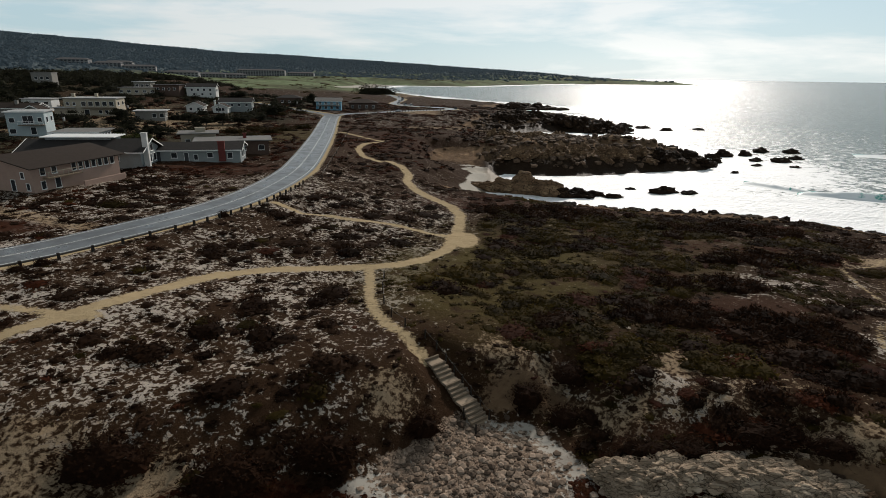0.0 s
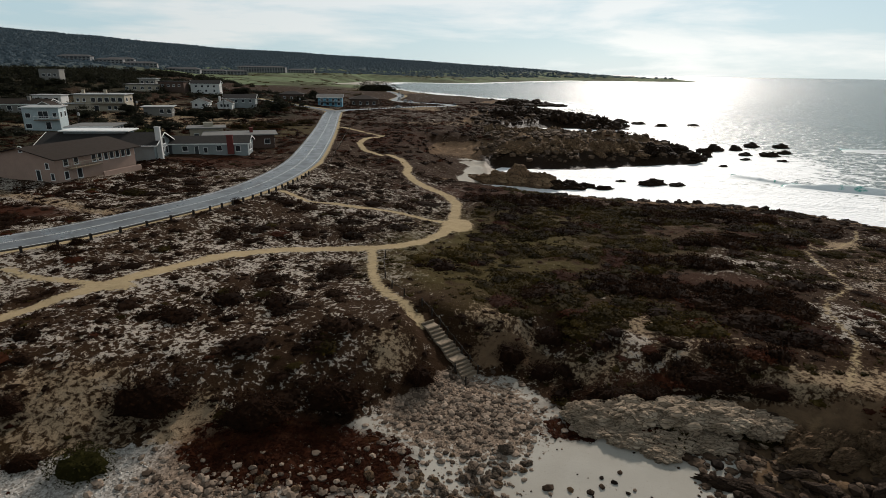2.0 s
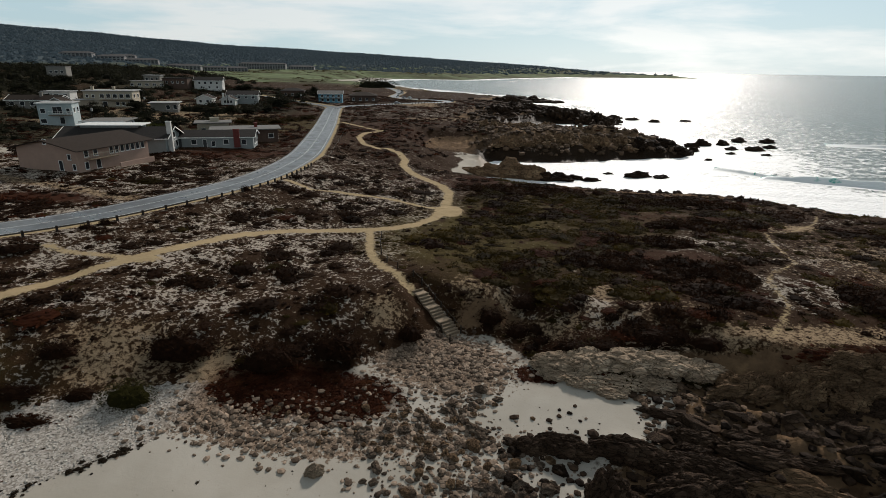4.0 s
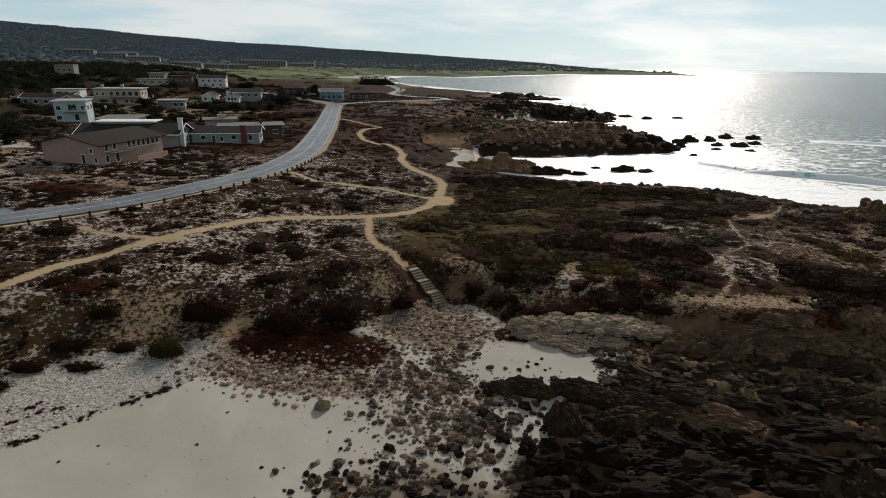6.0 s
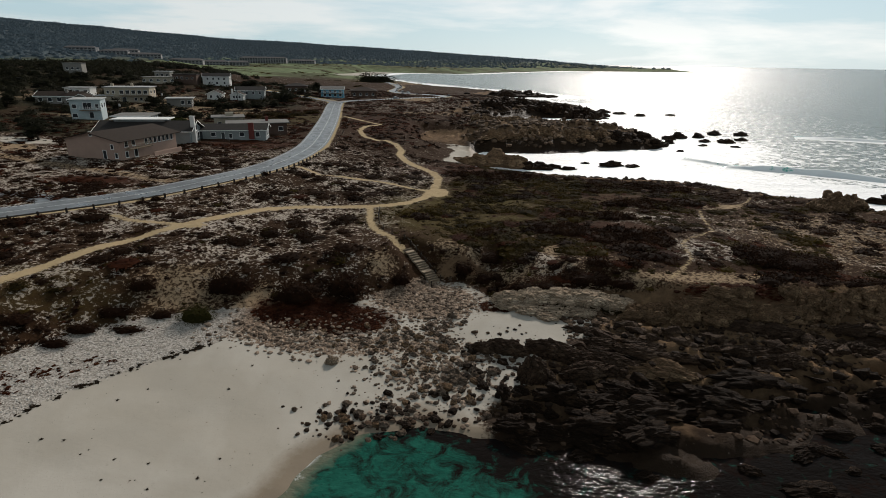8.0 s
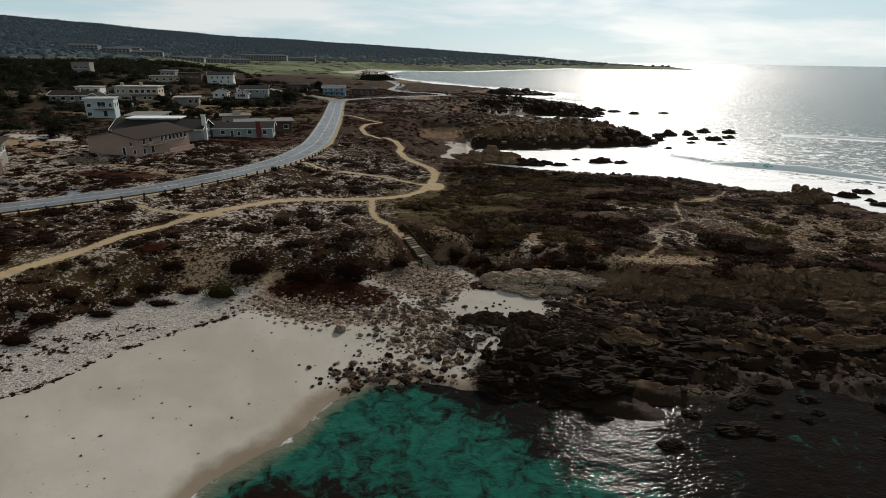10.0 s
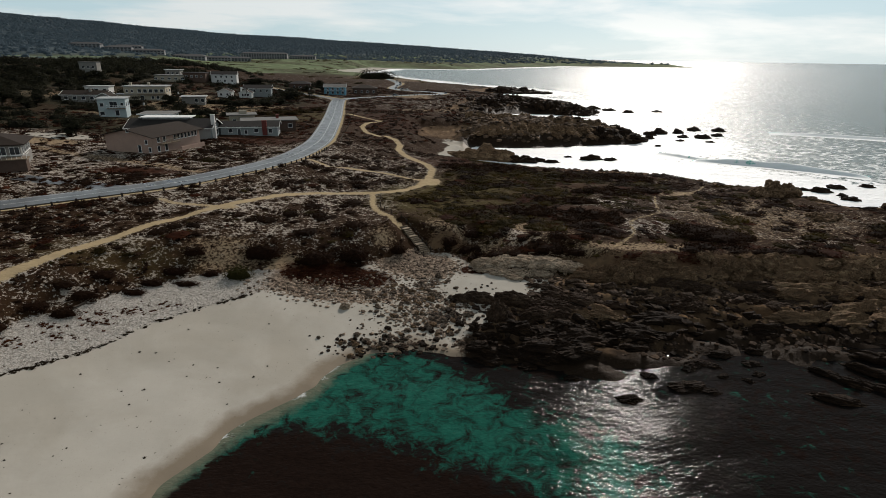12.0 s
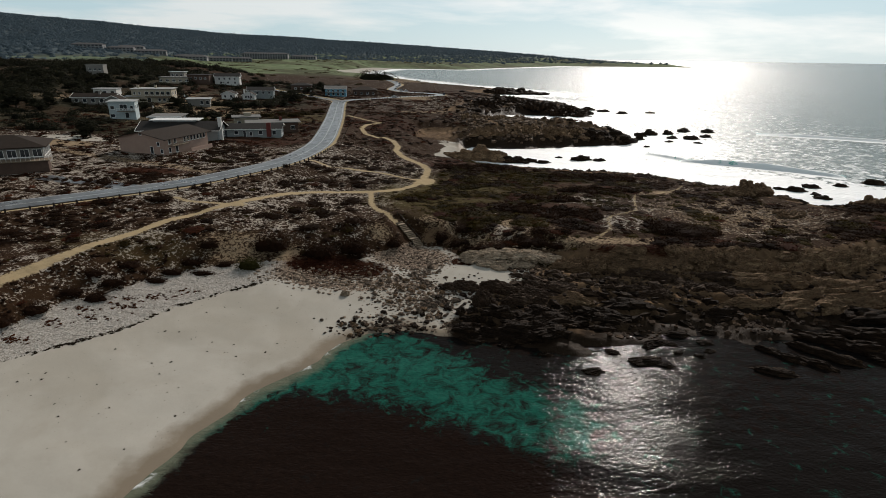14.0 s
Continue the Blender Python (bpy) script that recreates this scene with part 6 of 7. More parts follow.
def hip_roof(w, d, eave, ridge, over):
    bm = bmesh.new()
    x, y = w / 2 + over, d / 2 + over
    cut = max((w - d) / 2, 0.3)
    v = [bm.verts.new(p) for p in ((-x, -y, eave), (x, -y, eave), (x, y, eave), (-x, y, eave), (-x, -y, eave + 0.2), (x, -y, eave + 0.2), (x, y, eave + 0.2), (-x, y, eave + 0.2), (-cut, 0, ridge), (cut, 0, ridge))]
    for f in ((0, 1, 2, 3), (0, 1, 5, 4), (1, 2, 6, 5), (2, 3, 7, 6), (3, 0, 4, 7), (4, 5, 9, 8), (5, 6, 9), (6, 7, 8, 9), (7, 4, 8)):
        bm.faces.new([v[k] for k in f])
    return bm


def wall_shell(w, d, h, ridge=None):
    """Walls round a house, pitched at the ends where the roof is a gable along x."""
    bm = bmesh.new()
    lows = [(-w / 2, -d / 2), (w / 2, -d / 2), (w / 2, d / 2), (-w / 2, d / 2)]
    a = [bm.verts.new((x, y, -1.4)) for x, y in lows]
    b = [bm.verts.new((x, y, h)) for x, y in lows]
    for k in range(4):
        n = (k + 1) % 4
        if ridge and k in (1, 3):
            top = bm.verts.new((b[k].co.x, 0, ridge))
            bm.faces.new((a[k], a[n], b[n], top, b[k]))
        else:
            bm.faces.new((a[k], a[n], b[n], b[k]))
    bm.faces.new(a)
    if not ridge:
        bm.faces.new(b)
    return bm


def add_window(parent, side, w, d, u, z, ww, hh, trim=None, door=False):
    """A window or door on one side of a box house: frame, sill and pane. side: 's', 'n', 'e' or 'w'."""
    place = {"s": ((u, -d / 2, z), 0), "n": ((u, d / 2, z), 180), "e": ((w / 2, u, z), 90), "w": ((-w / 2, u, z), -90)}[side]
    base = pose(*place[0], 0, 0, place[1])
    key = (round(ww, 2), round(hh, 2), door)
    if key not in PANES:
        f = 0.09
        bm = bmesh.new()
        for lo, hi in (((-ww / 2 - f, -0.09, -f), (-ww / 2, 0.03, hh + f)), ((ww / 2, -0.09, -f), (ww / 2 + f, 0.03, hh + f)), ((-ww / 2, -0.09, hh), (ww / 2, 0.03, hh + f)), ((-ww / 2, -0.09, -f), (ww / 2, 0.03, 0))):
            add_box(bm, lo, hi)
        for k in range(1, max(1, round(ww / 1.1))):
            xx = -ww / 2 + k * ww / max(1, round(ww / 1.1))
            add_box(bm, (xx - 0.03, -0.075, 0), (xx + 0.03, 0.03, hh))
        PANES[key] = (to_mesh(bm, "frame", TRIM), to_mesh(box((-ww / 2, -0.03, 0), (ww / 2, 0.01, hh)), "pane", DOOR if door else GLASS),
                      to_mesh(box((-ww / 2 - 0.14, -0.17, -f - 0.07), (ww / 2 + 0.14, 0.0, -f)), "sill", TRIM))
    fr, pa, si = PANES[key]
    wob = part("door" if door else "window", fr, None, parent)
    wob.matrix_basis = base
    part("panel" if door else "pane", pa, None, wob)
    if not door:
        part("sill", si, None, wob)


PANES = {}


def house(x, y, w, d, h, turn, wall, roof, style="gable", rise=1.6, over=0.6, label="", windows=(), trim=True, chimney=(), storeys=1, lift=0.0, name="house", group="houses above the road"):
    t = thing(name, (x, y, ground_at(x, y) + lift), turn, label, "house", group)
    part("wall", wall_shell(w, d, h, h + rise if style == "gable" else None), wall, t)
    if style == "gable":
        part("roof", gable_roof(w, d, h, h + rise, over, 0.16), roof, t)
        if trim:
            for sx in (-1, 1):
                drop = rise * over / (d / 2)
                for sy in (-1, 1):
                    bm = bmesh.new()
                    x0 = sx * (w / 2 + over)
                    q = [(0, h + rise), (sy * (d / 2 + over), h - drop), (sy * (d / 2 + over), h - drop + 0.26), (0, h + rise + 0.26)]
                    va = [bm.verts.new((x0 + sx * 0.01, a, b)) for a, b in q]
                    vb = [bm.verts.new((x0 + sx * 0.07, a, b)) for a, b in q]
                    bm.faces.new(va), bm.faces.new(vb)
                    for k in range(4):
                        bm.faces.new((va[k], va[(k + 1) % 4], vb[(k + 1) % 4], vb[k]))
                    part("barge_board", bm, TRIM, t, "white barge board")
            for sy in (-1, 1):
                yy = sy * (d / 2 + over)
                part("fascia", box((-w / 2 - over, min(yy, yy + sy * 0.06), h - drop - 0.06), (w / 2 + over, max(yy, yy + sy * 0.06), h - drop + 0.2)), TRIM, t, "white fascia")
    elif style == "hip":
        part("roof", hip_roof(w, d, h, h + rise, over), roof, t)
    else:
        part("roof", box((-w / 2 - over, -d / 2 - over, h + 0.004), (w / 2 + over, d / 2 + over, h + 0.28), 0.03), roof, t)
        if trim:
            part("fascia", box((-w / 2 - over - 0.03, -d / 2 - over - 0.06, h - 0.05), (w / 2 + over + 0.03, -d / 2 - over - 0.005, h + 0.3)), TRIM, t, "white fascia")
    for side, u, z, ww, hh in windows:
        add_window(t, side, w, d, u, z, ww, hh)
    for cx, cy, cw, cd, top, mat in chimney:
        part("chimney", add_box(box((cx - cw / 2, cy - cd / 2, 0), (cx + cw / 2, cy + cd / 2, top), 0.03), (cx - cw / 2 - 0.08, cy - cd / 2 - 0.08, top), (cx + cw / 2 + 0.08, cy + cd / 2 + 0.08, top + 0.18)), mat, t)
    return t


def row_of(side, n, u0, u1, z, ww, hh):
    return [(side, u0 + (u1 - u0) * (k / (n - 1) if n > 1 else 0.5), z, ww, hh) for k in range(n)]


def balcony(parent, lo, hi, rail_mat, high=0.95):
    """A deck with a rail round its outer sides."""
    x0, y0, z0 = lo
    x1, y1, z1 = hi
    deck = part("balcony", box(lo, hi, 0.02), TIMBER, parent)
    rail = bmesh.new()
    for a, b in (((x0, y0, z1 + high), (x1, y0 + 0.07, z1 + high + 0.08)), ((x0, y0, z1 + high), (x0 + 0.07, y1, z1 + high + 0.08)), ((x1 - 0.07, y0, z1 + high), (x1, y1, z1 + high + 0.08))):
        add_box(rail, a, b)
    part("rail", rail, rail_mat, deck)
    n = max(2, int((x1 - x0) / 0.9))
    for k in range(n + 1):
        xx = x0 + 0.03 + (x1 - x0 - 0.06) * k / n
        part("baluster", box((xx - 0.03, y0 + 0.01, z1), (xx + 0.03, y0 + 0.06, z1 + high)), rail_mat, deck)
    return deck


# tan house nearest the road: gable end to the beach, long side to the road
h1 = house(-75.0, 101.3, 18.5, 15, 4.5, 76, TAN, ROOF_BROWN, "gable", 1.6, 1.0, "tan two-storey stucco house with a brown pitched roof",
           row_of("s", 7, -1.0, 7.6, 2.9, 0.85, 1.35) + [("s", -7.2, 3.0, 0.9, 1.2), ("s", -5.0, 3.0, 0.9, 1.2), ("s", -7.4, 0.6, 0.8, 1.3), ("s", -4.6, 0.4, 1.0, 1.9), ("w", -5.5, 2.6, 0.7, 1.0), ("w", -3.2, 0.3, 0.9, 1.9), ("w", -6.4, 0.6, 0.7, 1.1), ("w", 0.0, 5.4, 0.7, 0.9)], False)
part("garage_door", box((-8.81, 0.8, 0.0), (-8.74, 5.6, 2.3), 0.01), BROWN, h1, "brown garage door")
balcony(h1, (-7.4, -9.0, 2.35), (-0.6, -7.52, 2.55), BEIGE)
part("retaining_wall", box((-1.0, -9.4, -1.2), (8.6, -9.1, 0.9), 0.03), TAN, h1)
# house behind it
h2 = house(-78.8, 121.5, 24, 10.5, 3.6, 8, BLUEGREY, ROOF_DARK, "gable", 2.0, 0.9, "long blue-grey house with a dark roof and white fascia",
           row_of("e", 3, -2.6, 2.6, 0.6, 1.5, 1.6) + row_of("e", 2, -1.2, 1.2, 3.0, 1.5, 1.3) + row_of("s", 5, -9, 7, 1.6, 1.1, 1.2), True, [(12.6, -3.4, 1.1, 0.9, 7.2, WHITE)])
part("roof_monitor", box((-9.0, -0.6, 4.2), (4.4, 4.6, 6.0), 0.03), BLUEGREY, h2)
part("monitor_roof", box((-9.8, -1.2, 6.0), (5.4, 5.2, 6.25), 0.02), TRIM, h2, "white edged flat roof")
house(-93, 141, 10, 9.5, 4.3, 12, BLUEGREY, ROOF_GREY, "flat", 0, 0.8, "flat-roofed pavilion with a wall of tall windows", row_of("e", 4, -3.0, 3.0, 1.6, 1.4, 2.2) + row_of("s", 4, -0.4, 3.9, 2.0, 1.1, 1.9), True)
h3 = house(-61.1, 132.6, 22.5, 8.0, 2.7, 11, BLUEGREY, ROOF_DARK, "gable", 1.3, 0.6, "low blue-grey bungalow with a dark roof and brick chimney",
           [("s", -3.6, 0.9, 1.2, 1.1), ("s", 1.2, 0.4, 0.8, 1.2), ("s", 4.4, 0.9, 1.2, 1.1), ("s", 8.9, 0.7, 1.1, 1.3), ("e", -1.4, 0.7, 1.4, 1.4), ("e", 1.2, 0.7, 1.4, 1.4)], True, [(7.2, -4.35, 1.5, 0.7, 4.6, BRICK)])
part("garage_door", box((-10.8, -4.09, 0.0), (-6.6, -4.01, 2.3), 0.01), DOOR, h3, "dark garage door")
add_window(h3, "s", 22.5, 8.0, -0.9, 0.02, 0.9, 2.0, None, True)
house(-58.0, 150, 18, 9, 3.6, 20, BROWN, ROOF_GREY, "flat", 0, 1.0, "brown house with wide flat roofs", row_of("e", 3, -2.6, 2.6, 0.8, 1.4, 1.6) + row_of("s", 4, -7, 7, 1.2, 1.4, 1.2), False, [(3.0, 0.5, 0.9, 0.9, 5.0, BRICK)])
house(-70, 156, 9, 7, 4.2, 22, BEIGE, ROOF_GREY, "flat", 0, 0.9, "beige flat-roofed wing with a roof vent", row_of("s", 3, -2.8, 2.8, 1.6, 1.2, 1.2), False, [(0.5, 0, 2.6, 1.6, 5.5, BEIGE)])
h6 = house(-118.4, 158, 9.0, 8.5, 6.4, 20, SKYBLUE, ROOF_PALE, "flat", 0, 0.5, "light blue two-storey flat-roofed house with a balcony",
           [("s", 0.6, 3.5, 2.4, 1.9), ("s", 3.4, 3.7, 0.9, 1.2), ("s", -3.2, 3.7, 1.2, 1.2), ("s", 1.5, 0.4, 1.2, 1.9), ("e", -2, 3.6, 1.4, 1.4), ("e", 2, 3.6, 1.4, 1.4), ("s", -3.4, 0.7, 1.4, 1.2)], True)
balcony(h6, (-1.6, -5.7, 2.9), (4.5, -4.27, 3.1), TRIM)
house(-152, 196, 18, 8, 3.0, 8, GREY, ROOF_BROWN, "gable", 1.5, 0.5, "low grey house with a brown roof and white gable windows", row_of("s", 5, -7, 7, 1.0, 1.5, 1.3) + row_of("e", 2, -1.5, 1.5, 1.0, 1.3, 1.3), True, [(2.0, -1.0, 0.9, 0.9, 5.4, GREY)])
house(-141.5, 192.5, 6, 6.5, 3.4, 98, GREY, ROOF_BROWN, "gable", 1.6, 0.5, "small grey wing with a white-trimmed gable window", row_of("w", 3, -1.6, 1.6, 1.0, 1.2, 1.6), True)
house(-170, 235, 11, 7, 3.2, 10, WHITE, ROOF_PALE, "flat", 0, 0.5, "small white flat-roofed house on the slope", row_of("s", 3, -3.6, 3.6, 1.1, 1.6, 1.1), False)
h5 = house(-136, 217, 18, 10, 6.4, 12, BEIGE, ROOF_PALE, "flat", 0, 0.6, "large beige two-storey house with a pale flat roof",
           row_of("s", 2, -7.6, -5.4, 3.9, 0.9, 1.1) + row_of("s", 5, -2.2, 7.4, 3.7, 1.5, 1.5) + row_of("s", 3, 3.2, 7.6, 0.9, 1.1, 1.2) + [("s", -1.4, 0.2, 1.6, 2.1), ("s", -6.6, 0.9, 2.0, 1.1), ("e", -2.4, 3.8, 1.6, 1.3), ("e", 2.4, 3.8, 1.6, 1.3), ("e", 0, 0.9, 1.6, 1.2)],
           False, [(-7.2, 0.4, 1.0, 1.0, 7.9, BEIGE), (0.8, 0.4, 1.0, 1.0, 7.9, BEIGE)])
balcony(h5, (-2.8, -6.6, 2.9), (9.0, -5.02, 3.1), BEIGE)
part("lower_wing", box((-12.4, -5.4, -1.4), (-5.6, -0.5, 2.9), 0.02), BEIGE, h5)
part("wing_roof", box((-12.9, -6.0, 2.9), (-5.2, -0.1, 3.15), 0.02), ROOF_PALE, h5)
house(-174, 320, 17, 9, 3.6, 12, BEIGE, ROOF_GREY, "flat", 0, 0.8, "low beige house with a wide grey roof", row_of("s", 5, -8, 8, 1.1, 1.7, 1.2), False)
house(-178, 334, 9, 8, 6.4, 10, GREY, ROOF_PALE, "flat", 0, 0.8, "grey upper house with a slanting pale roof", row_of("s", 3, -2.8, 2.8, 3.8, 1.4, 1.2), False)
house(-144, 334, 16, 9, 5.4, 12, WHITE, ROOF_DARK, "gable", 1.9, 0.5, "white two-storey house with a dark roof", row_of("s", 4, -5, 5, 3.4, 1.1, 1.2) + row_of("s", 3, -4, 5, 0.9, 1.1, 1.2) + row_of("e", 2, -2, 2, 3.2, 1.1, 1.2), True)
house(-160, 326, 14, 9, 5.6, 8, BROWN, ROOF_DARK, "flat", 0, 0.5, "dark red-brown house behind bushes", row_of("s", 4, -4.5, 4.5, 3.0, 1.2, 1.1), False)
house(-101.3, 271.5, 14.5, 9, 4.2, 12, BLUEGREY, ROOF_DARK, "gable", 1.7, 0.6, "blue-grey house with a dark roof and white gable", row_of("e", 2, -1.8, 1.8, 2.6, 1.2, 1.4) + row_of("e", 2, -1.8, 1.8, 0.6, 1.2, 1.3) + row_of("s", 4, -5, 5, 2.4, 1.1, 1.1), True)
house(-114.5, 257, 8, 7, 2.8, 100, WHITE, ROOF_BROWN, "gable", 1.6, 0.5, "small white gabled cottage with a brown roof", row_of("w", 2, -1.6, 1.6, 0.9, 1.1, 1.2), True)
house(-104.5, 260.5, 7, 6.5, 2.6, 100, WHITE, ROOF_BROWN, "gable", 1.5, 0.5, "small white gabled cottage with a picture window", row_of("w", 3, -1.4, 1.4, 1.0, 1.0, 1.2), True, [(-2.4, 2.2, 0.8, 0.8, 5.4, WHITE)])
house(-113.5, 215, 10, 7.5, 3.2, 18, GREY, ROOF_PALE, "flat", 0, 0.9, "low grey house with a pale flat roof", row_of("s", 2, 1.4, 4.0, 0.9, 1.3, 1.5) + row_of("e", 2, -1.6, 1.6, 1.0, 1.2, 1.2), False)
h12 = house(-98, 71, 15, 12, 5.4, 28, GREY, ROOF_BROWN, "hip", 2.4, 1.0, "grey house with a hipped brown roof and a glazed deck", row_of("s", 6, -6, 6.4, 3.2, 1.7, 1.7) + row_of("e", 4, -4, 4, 3.2, 1.7, 1.7), False)
part("lower_deck_wall", box((-8.0, -9.4, -1.4), (8.6, -6.02, 2.6), 0.03), BROWN, h12)
balcony(h12, (-8.4, -9.8, 2.6), (9.0, -6.02, 2.8), TRIM)
house(-220, 311, 10, 7, 7.4, 12, GREY, ROOF_GREY, "flat", 0, 0.4, "tall narrow grey house among trees", row_of("s", 3, -2.8, 2.8, 4.0, 1.4, 1.2), False)
h14 = house(-66, 316, 13.5, 9, 4.9, 8, BLUE, ROOF_GREY, "gable", 1.5, 0.6, "blue two-storey house at the bend of the road", row_of("s", 4, -4.6, 4.8, 3.0, 1.3, 1.2) + row_of("s", 4, -4.6, 4.8, 0.7, 1.4, 1.4), True)
balcony(h14, (-6.4, -6.2, 2.4), (6.4, -4.52, 2.6), TRIM)
house(-50, 337, 16, 11, 3.6, 8, BROWN, ROOF_BROWN, "hip", 2.2, 0.8, "dark brown shingled house beside the shore road", row_of("s", 4, -6, 6, 0.9, 1.3, 1.4), False)
house(-96, 345, 14, 9, 3.4, 10, BROWN, ROOF_DARK, "hip", 1.8, 0.6, "dark low house behind the dunes", row_of("s", 3, -4, 4, 0.9, 1.3, 1.2), False)


# ---- hotel and lodges on the links ----
def lodge(x, y, w, d, storeys, turn, label, z=None):
    t = thing("lodge", (x, y, ground_at(x, y)), turn, label, "building", "lodges behind the links")
    h = 3.2 * storeys
    part("wall", wall_shell(w, d, h), LODGE_WALL, t)
    part("roof", hip_roof(w, d, h, h + 3.0, 1.0), LODGE_ROOF, t)
    n = int(w / 6)
    for st in range(storeys):
        for k in range(n):
            u = -w / 2 + (k + 0.5) * w / n
            p = part("window", LODGE_PANE, None, t)
            p.matrix_basis = pose(u, -d / 2 - 0.06, st * 3.2 + 0.5)
    for k in range(n + 1):
        u = -w / 2 + k * w / n
        part("pilaster", box((u - 0.35, -d / 2 - 0.9, -1), (u + 0.35, -d / 2 - 0.01, h)), LODGE_WALL, t)


LODGE_WALL = plain("pale_lodge_walls", (0.25, 0.25, 0.25), 0.85, 0.1, 0.05)
LODGE_ROOF = plain("lodge_roof", (0.10, 0.095, 0.095), 0.85, 0.1, 0.05)
LODGE_PANE = to_mesh(box((-1.9, -0.05, 0), (1.9, 0.05, 2.0)), "window", DOOR)
lodge(-448, 1385, 112, 16, 4, 3, "long pale four-storey hotel on the links")
lodge(-352, 1380, 62, 16, 2, 3, "low grey-roofed hotel wing on the links")
for k, (px, py, w) in enumerate([(-640, 985, 52), (-590, 1000, 44), (-545, 1015, 54), (-505, 1090, 60), (-455, 1110, 48), (-420, 1130, 44), (-480, 1060, 40), (-600, 1050, 48)]):
    lodge(px, py, w, 14, 2, 8 + 5 * (k % 3), "pale two-storey lodge at the edge of the woods")

# ---- poles and wires ----
POLE = post_mesh(0.13, 8.5)
for px, py in [(-101, 146), (-92, 226), (-70, 262), (-112, 196)]:
    t = thing("utility_pole", (px, py, ground_at(px, py)), 0, "tall dark timber utility pole among the houses", "utility pole", "utility poles")
    part("pole", POLE, None, t)
    part("crossarm", box((-0.9, -0.07, 7.6), (0.9, 0.07, 7.78), 0.01), DARK_TIMBER, t)
    part("transformer", box((0.14, -0.25, 6.1), (0.62, 0.25, 7.0), 0.08), ROOF_PALE, t, "grey transformer can")


# ---- parked cars on the shore road ----
def car(x, y, turn, paint, label):
    t = thing("car", (x, y, ground_at(x, y) + 0.06), turn, label, "car", "cars parked along the shore road")
    bm = bmesh.new()
    add_box(bm, (-2.1, -0.85, 0.28), (2.1, 0.85, 0.86), 0.1)
    part("body", bm, paint, t)
    bm = bmesh.new()
    lo = [(-1.6, -0.8), (0.95, -0.8), (0.95, 0.8), (-1.6, 0.8)]
    hi = [(-1.25, -0.66), (0.35, -0.66), (0.35, 0.66), (-1.25, 0.66)]
    a = [bm.verts.new((p, q, 0.84)) for p, q in lo]
    b = [bm.verts.new((p, q, 1.42)) for p, q in hi]
    for k in range(4):
        bm.faces.new((a[k], a[(k + 1) % 4], b[(k + 1) % 4], b[k]))
    part("windows", bm, GLASS, t, "dark car windows")
    part("roof", box((-1.25, -0.66, 1.41), (0.35, 0.66, 1.47), 0.02), paint, t)
    for wx in (-1.3, 1.3):
        for wy in (-0.82, 0.82):
            bm = bmesh.new()
            bmesh.ops.create_cone(bm, segments=16, radius1=0.33, radius2=0.33, depth=0.22, cap_ends=True, matrix=pose(wx, wy, 0.33, 90))
            w = part("wheel", bm, TYRE, t)
            bm = bmesh.new()
            bmesh.ops.create_cone(bm, segments=12, radius1=0.19, radius2=0.17, depth=0.25, cap_ends=True, matrix=pose(wx, wy, 0.33, 90))
            part("rim", bm, ROOF_PALE, w)


TYRE = plain("tyre_rubber", (0.02, 0.02, 0.02), 0.8, 0.1, 4)
PAINTS = [plain("white_car_paint", (0.6, 0.6, 0.6), 0.3, 0.04, 1), plain("silver_car_paint", (0.35, 0.36, 0.37), 0.3, 0.04, 1), plain("dark_car_paint", (0.05, 0.055, 0.065), 0.3, 0.04, 1)]
west = offset_line(west_line, 2.2)
for f, p in ((0.1, 1), (0.2, 2), (0.3, 0), (0.32, 1), (0.36, 0), (0.44, 0), (0.48, 1), (0.52, 0), (0.56, 2), (0.62, 0)):
    k = int(f * (len(west) - 2))
    d = west[k + 1] - west[k]
    car(*west[k], math.degrees(math.atan2(d[1], d[0])), PAINTS[p], ("white car", "silver car", "dark blue car")[p] + " parked beside the shore road")

# ---- a breaking wave off the cape ----
def wave_material():
    s = Shade("breaking_wave", 0.12, 0, 0.5)
    up = s.attr("foam")
    lace = s.ramp(s.calc("ADD", up, s.calc("MULTIPLY", s.ramp(s.noise(0.7, 6, 0.65), 0, 1, -0.5, 0.5), 1.3)), 0.4, 0.65)
    # bright green base colour imitates sunlight shining through the water
    c = s.mix(lace, s.mix(s.noise(0.3, 3), (0.05, 0.30, 0.25), (0.10, 0.45, 0.37)), (0.75, 0.78, 0.78))
    return s.done(c, s.ramp(lace, 0, 1, 0.12, 0.8), s.bump(s.noise(0.9, 5), 0.5, 0.3))


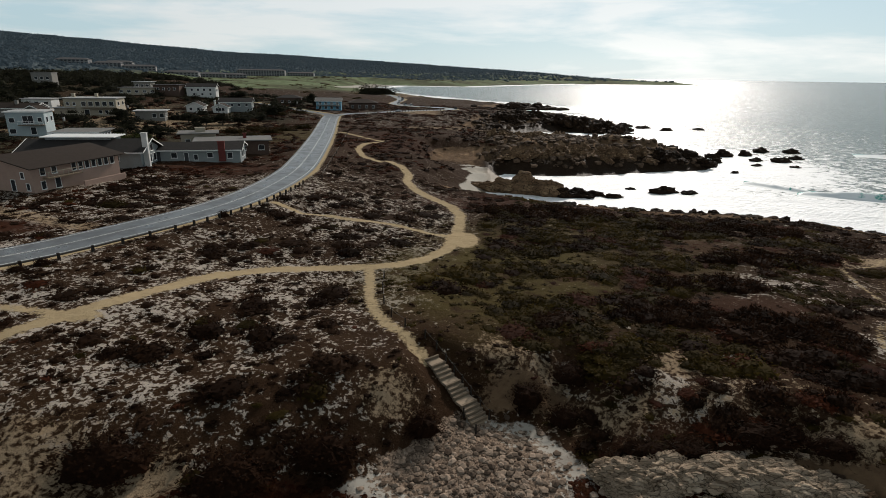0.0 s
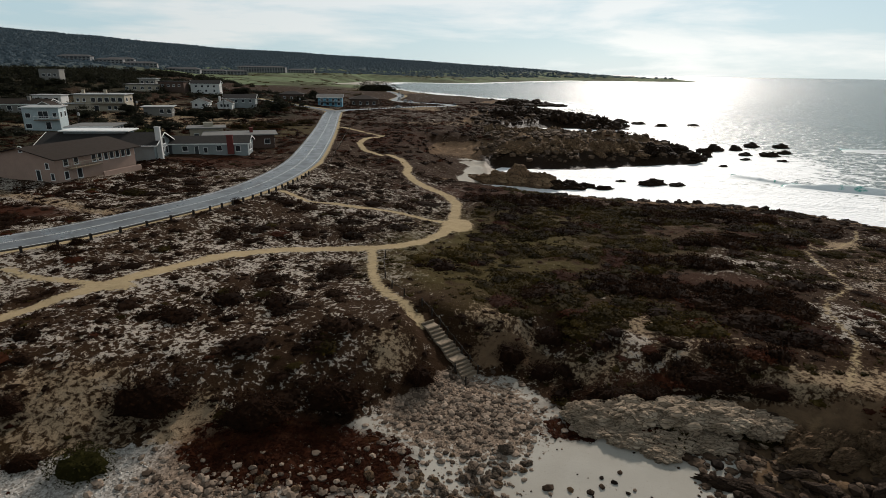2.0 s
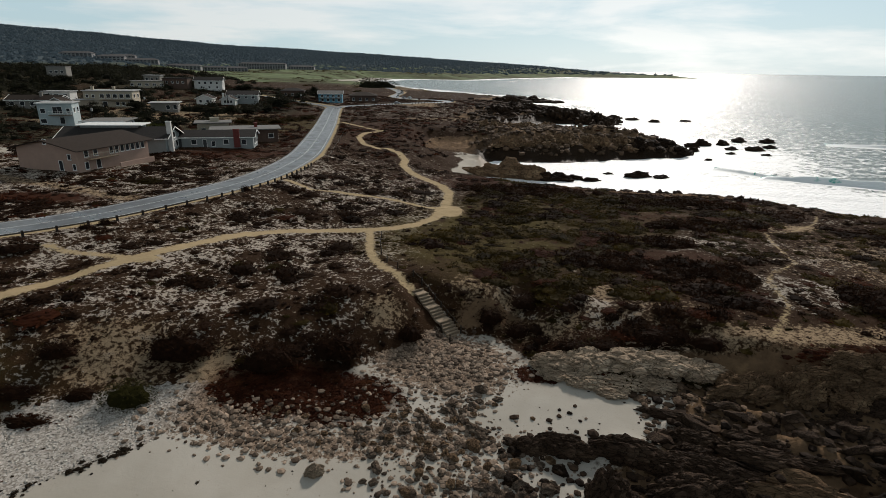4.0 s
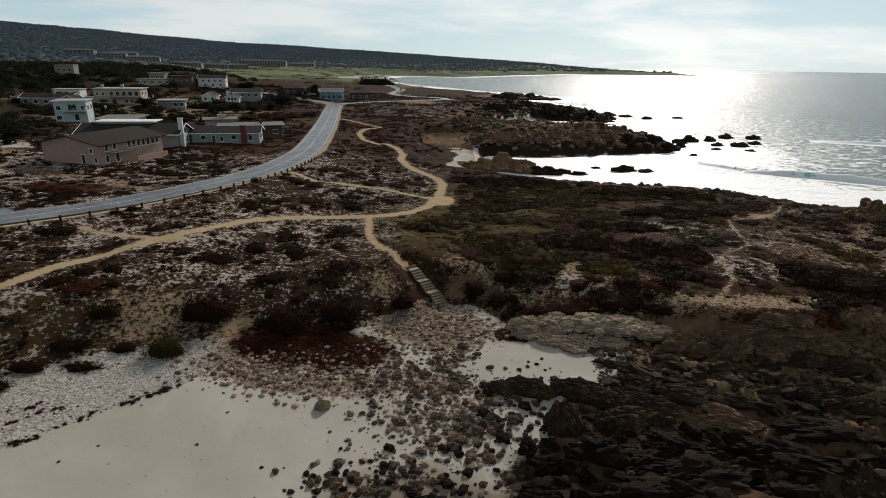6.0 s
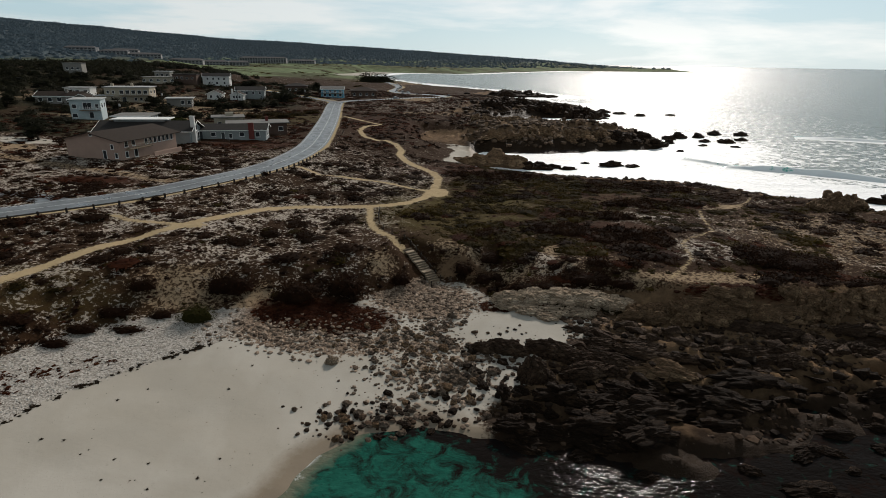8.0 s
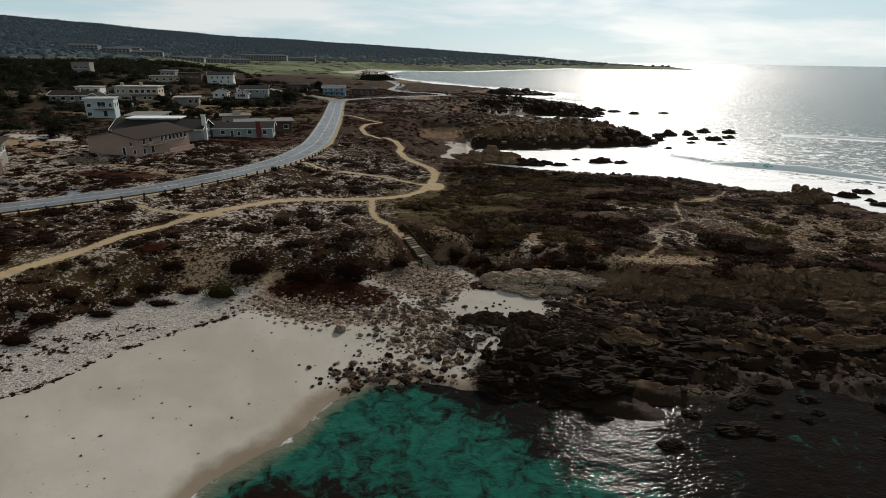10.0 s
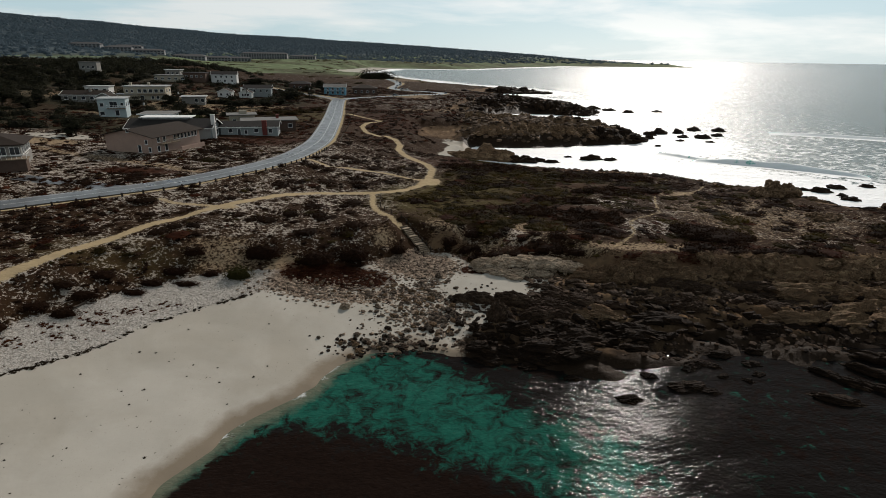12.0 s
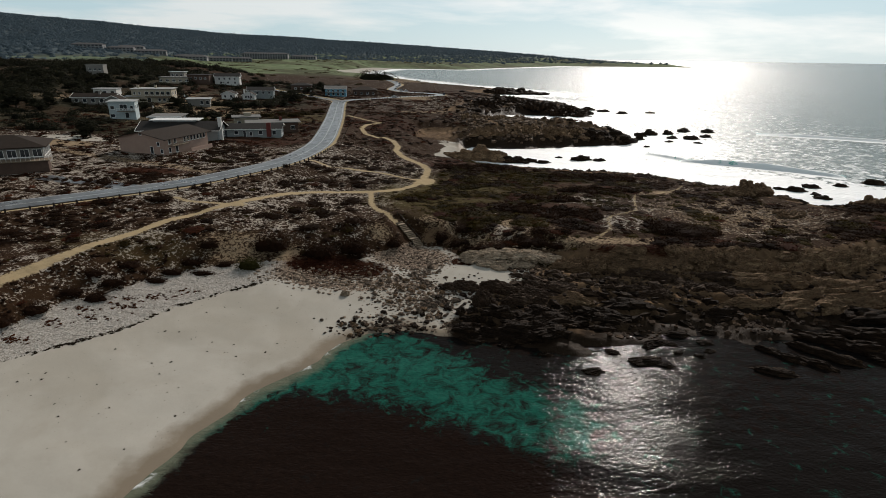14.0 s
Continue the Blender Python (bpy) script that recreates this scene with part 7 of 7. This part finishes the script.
def wave(a, c, high, wide, seed, label):
    """A ridge of water from a to c with a steep face, coloured as if sunlit from behind, and a foaming crest."""
    n, mrow = 90, 17
    a, c = np.array(a, float), np.array(c, float)
    f = np.linspace(0, 1, n)
    way = (c - a) / np.linalg.norm(c - a)
    side = np.array([way[1], -way[0]])
    mid = a + f[:, None] * (c - a) + side * (3.0 * np.sin(f * 3 + seed))[:, None]
    lift = high * np.sin(np.pi * f) ** 0.6 * (0.65 + 0.5 * fractal(f * 9, 0 * f + seed, seed, 3))
    u = np.linspace(-1, 1, mrow)
    prof = np.where(u < 0, smooth(-1, -0.05, u), smooth(0.45, 0.0, u))
    v = np.concatenate([np.c_[mid + side * (wide * uu), lift * pp + 0.01] for uu, pp in zip(u, prof)])
    i = (np.arange(mrow - 1)[:, None] * n + np.arange(n - 1)[None]).ravel()
    me = mesh_of("wave", v, np.stack([i, i + 1, i + n + 1, i + n], 1), WAVE, True)
    foam_at = np.concatenate([np.clip(1.1 * smooth(-0.25, 0.02, uu + 0 * f) * smooth(0.35, 0.55, fractal(f * 6, 0 * f + seed, seed + 3, 3) + 0.25) + (0.55 if uu > 0.3 else 0.1), 0, 1) for uu in u])
    me.attributes.new("foam", "FLOAT", "POINT").data.foreach_set("value", foam_at.astype(np.float32))
    return tagged(new("breaking_wave", me), label, "wave", "waves rolling to the cape")


WAVE = wave_material()
wave((97, 148), (142, 120), 2.0, 4.4, 3, "green breaking wave with a white crest")
wave((88, 160), (104, 150), 0.9, 4.0, 5, "small breaking wave near the rocks")
wave((170, 230), (235, 195), 1.2, 6.0, 9, "low swell about to break")

# ---- tide wrack on the sand ----
WRACK = leaf_shade("dry_kelp", (0.012, 0.009, 0.006), (0.05, 0.036, 0.024))
line = resample([(-52, -14), (-42.5, -5.5), (-38.5, -1.5), (-34, 3), (-31, 9), (-27.5, 12.8), (-24.5, 16), (-20.3, 19)], 0.1)
line = line + rng.normal(0, 0.22, line.shape)
keep = rng.random(len(line)) < 0.25 + 0.75 * smooth(0.42, 0.56, fractal(line[:, 0] / 1.6, line[:, 1] / 1.6, 171, 2))
zz = heights(line[:, 0], line[:, 1])[0]
r = 0.1 + 0.3 * rng.random(len(line)) ** 2
scatter("tide_wrack", SMALL, np.c_[line, zz][keep], r[keep], r[keep] * 0.5, WRACK, "dark line of dried kelp across the beach", "seaweed", sink=0.0)
x, y = rng.uniform(-44, 6, 700), rng.uniform(-22, 26, 700)
z, s, b, rocky = heights(x, y)
keep = (s > 1.5) & (b < -1) & (rng.random(700) < 0.5)
r = 0.05 + 0.16 * rng.random(700) ** 3
scatter("beach_debris", SMALL, np.c_[x, y, z][keep], r[keep], r[keep] * 0.5, WRACK, "scraps of kelp and wood scattered on the sand", "seaweed", sink=0.0)
spots = np.array([(-37.2, 10.8), (-41.9, 7.0), (-37.2, 8.5), (-30.3, 20.9), (-31.0, 14.3), (-39.5, 5.0), (-43.5, 3.0), (-34.5, 12.0), (-45.0, -1.5)])
pick = rng.integers(0, len(spots), 420)
at = spots[pick] + rng.normal(0, 1, (420, 2)) * (1.3, 0.45)
r = 0.1 + 0.28 * rng.random(420) ** 2
scatter("shingle_wrack", SMALL, np.c_[at, heights(at[:, 0], at[:, 1])[0]], r, r * 0.45, SCRUB_RED, "red-brown heaps of dried kelp on the shingle", "seaweed", sink=0.0)


def driftwood(a, c, thick):
    """A worn log with a broken stub, lying on the shingle."""
    t = thing("driftwood_log", ((a[0] + c[0]) / 2, (a[1] + c[1]) / 2, ground_at((a[0] + c[0]) / 2, (a[1] + c[1]) / 2)), math.degrees(math.atan2(c[1] - a[1], c[0] - a[0])), "dark weathered driftwood log on the shingle", "driftwood")
    long = math.hypot(c[0] - a[0], c[1] - a[1])
    bm = bmesh.new()
    bmesh.ops.create_cone(bm, segments=10, radius1=thick, radius2=thick * 0.6, depth=long, cap_ends=True, matrix=Matrix.Translation((0, 0, thick * 0.7)) @ pose(0, 0, 0, 0, 90, 0))
    bmesh.ops.subdivide_edges(bm, edges=[e for e in bm.edges if abs(e.verts[0].co.x - e.verts[1].co.x) > 0.5 * long], cuts=5)
    for v in bm.verts:
        v.co += 0.25 * thick * noise.noise_vector(v.co * 2.0) + Vector((0, 0.12 * math.sin(v.co.x * 1.7), 0))
    part("trunk", bm, BARK, t)
    bm = bmesh.new()
    bmesh.ops.create_cone(bm, segments=7, radius1=thick * 0.45, radius2=thick * 0.2, depth=0.7, cap_ends=True, matrix=Matrix.Translation((long * 0.2, 0.2, thick * 1.5)) @ pose(0, 0, 0, -50, 20, 0))
    part("branch_stub", bm, BARK, t)


driftwood((-41.2, 11.0), (-40.4, 12.6), 0.17)
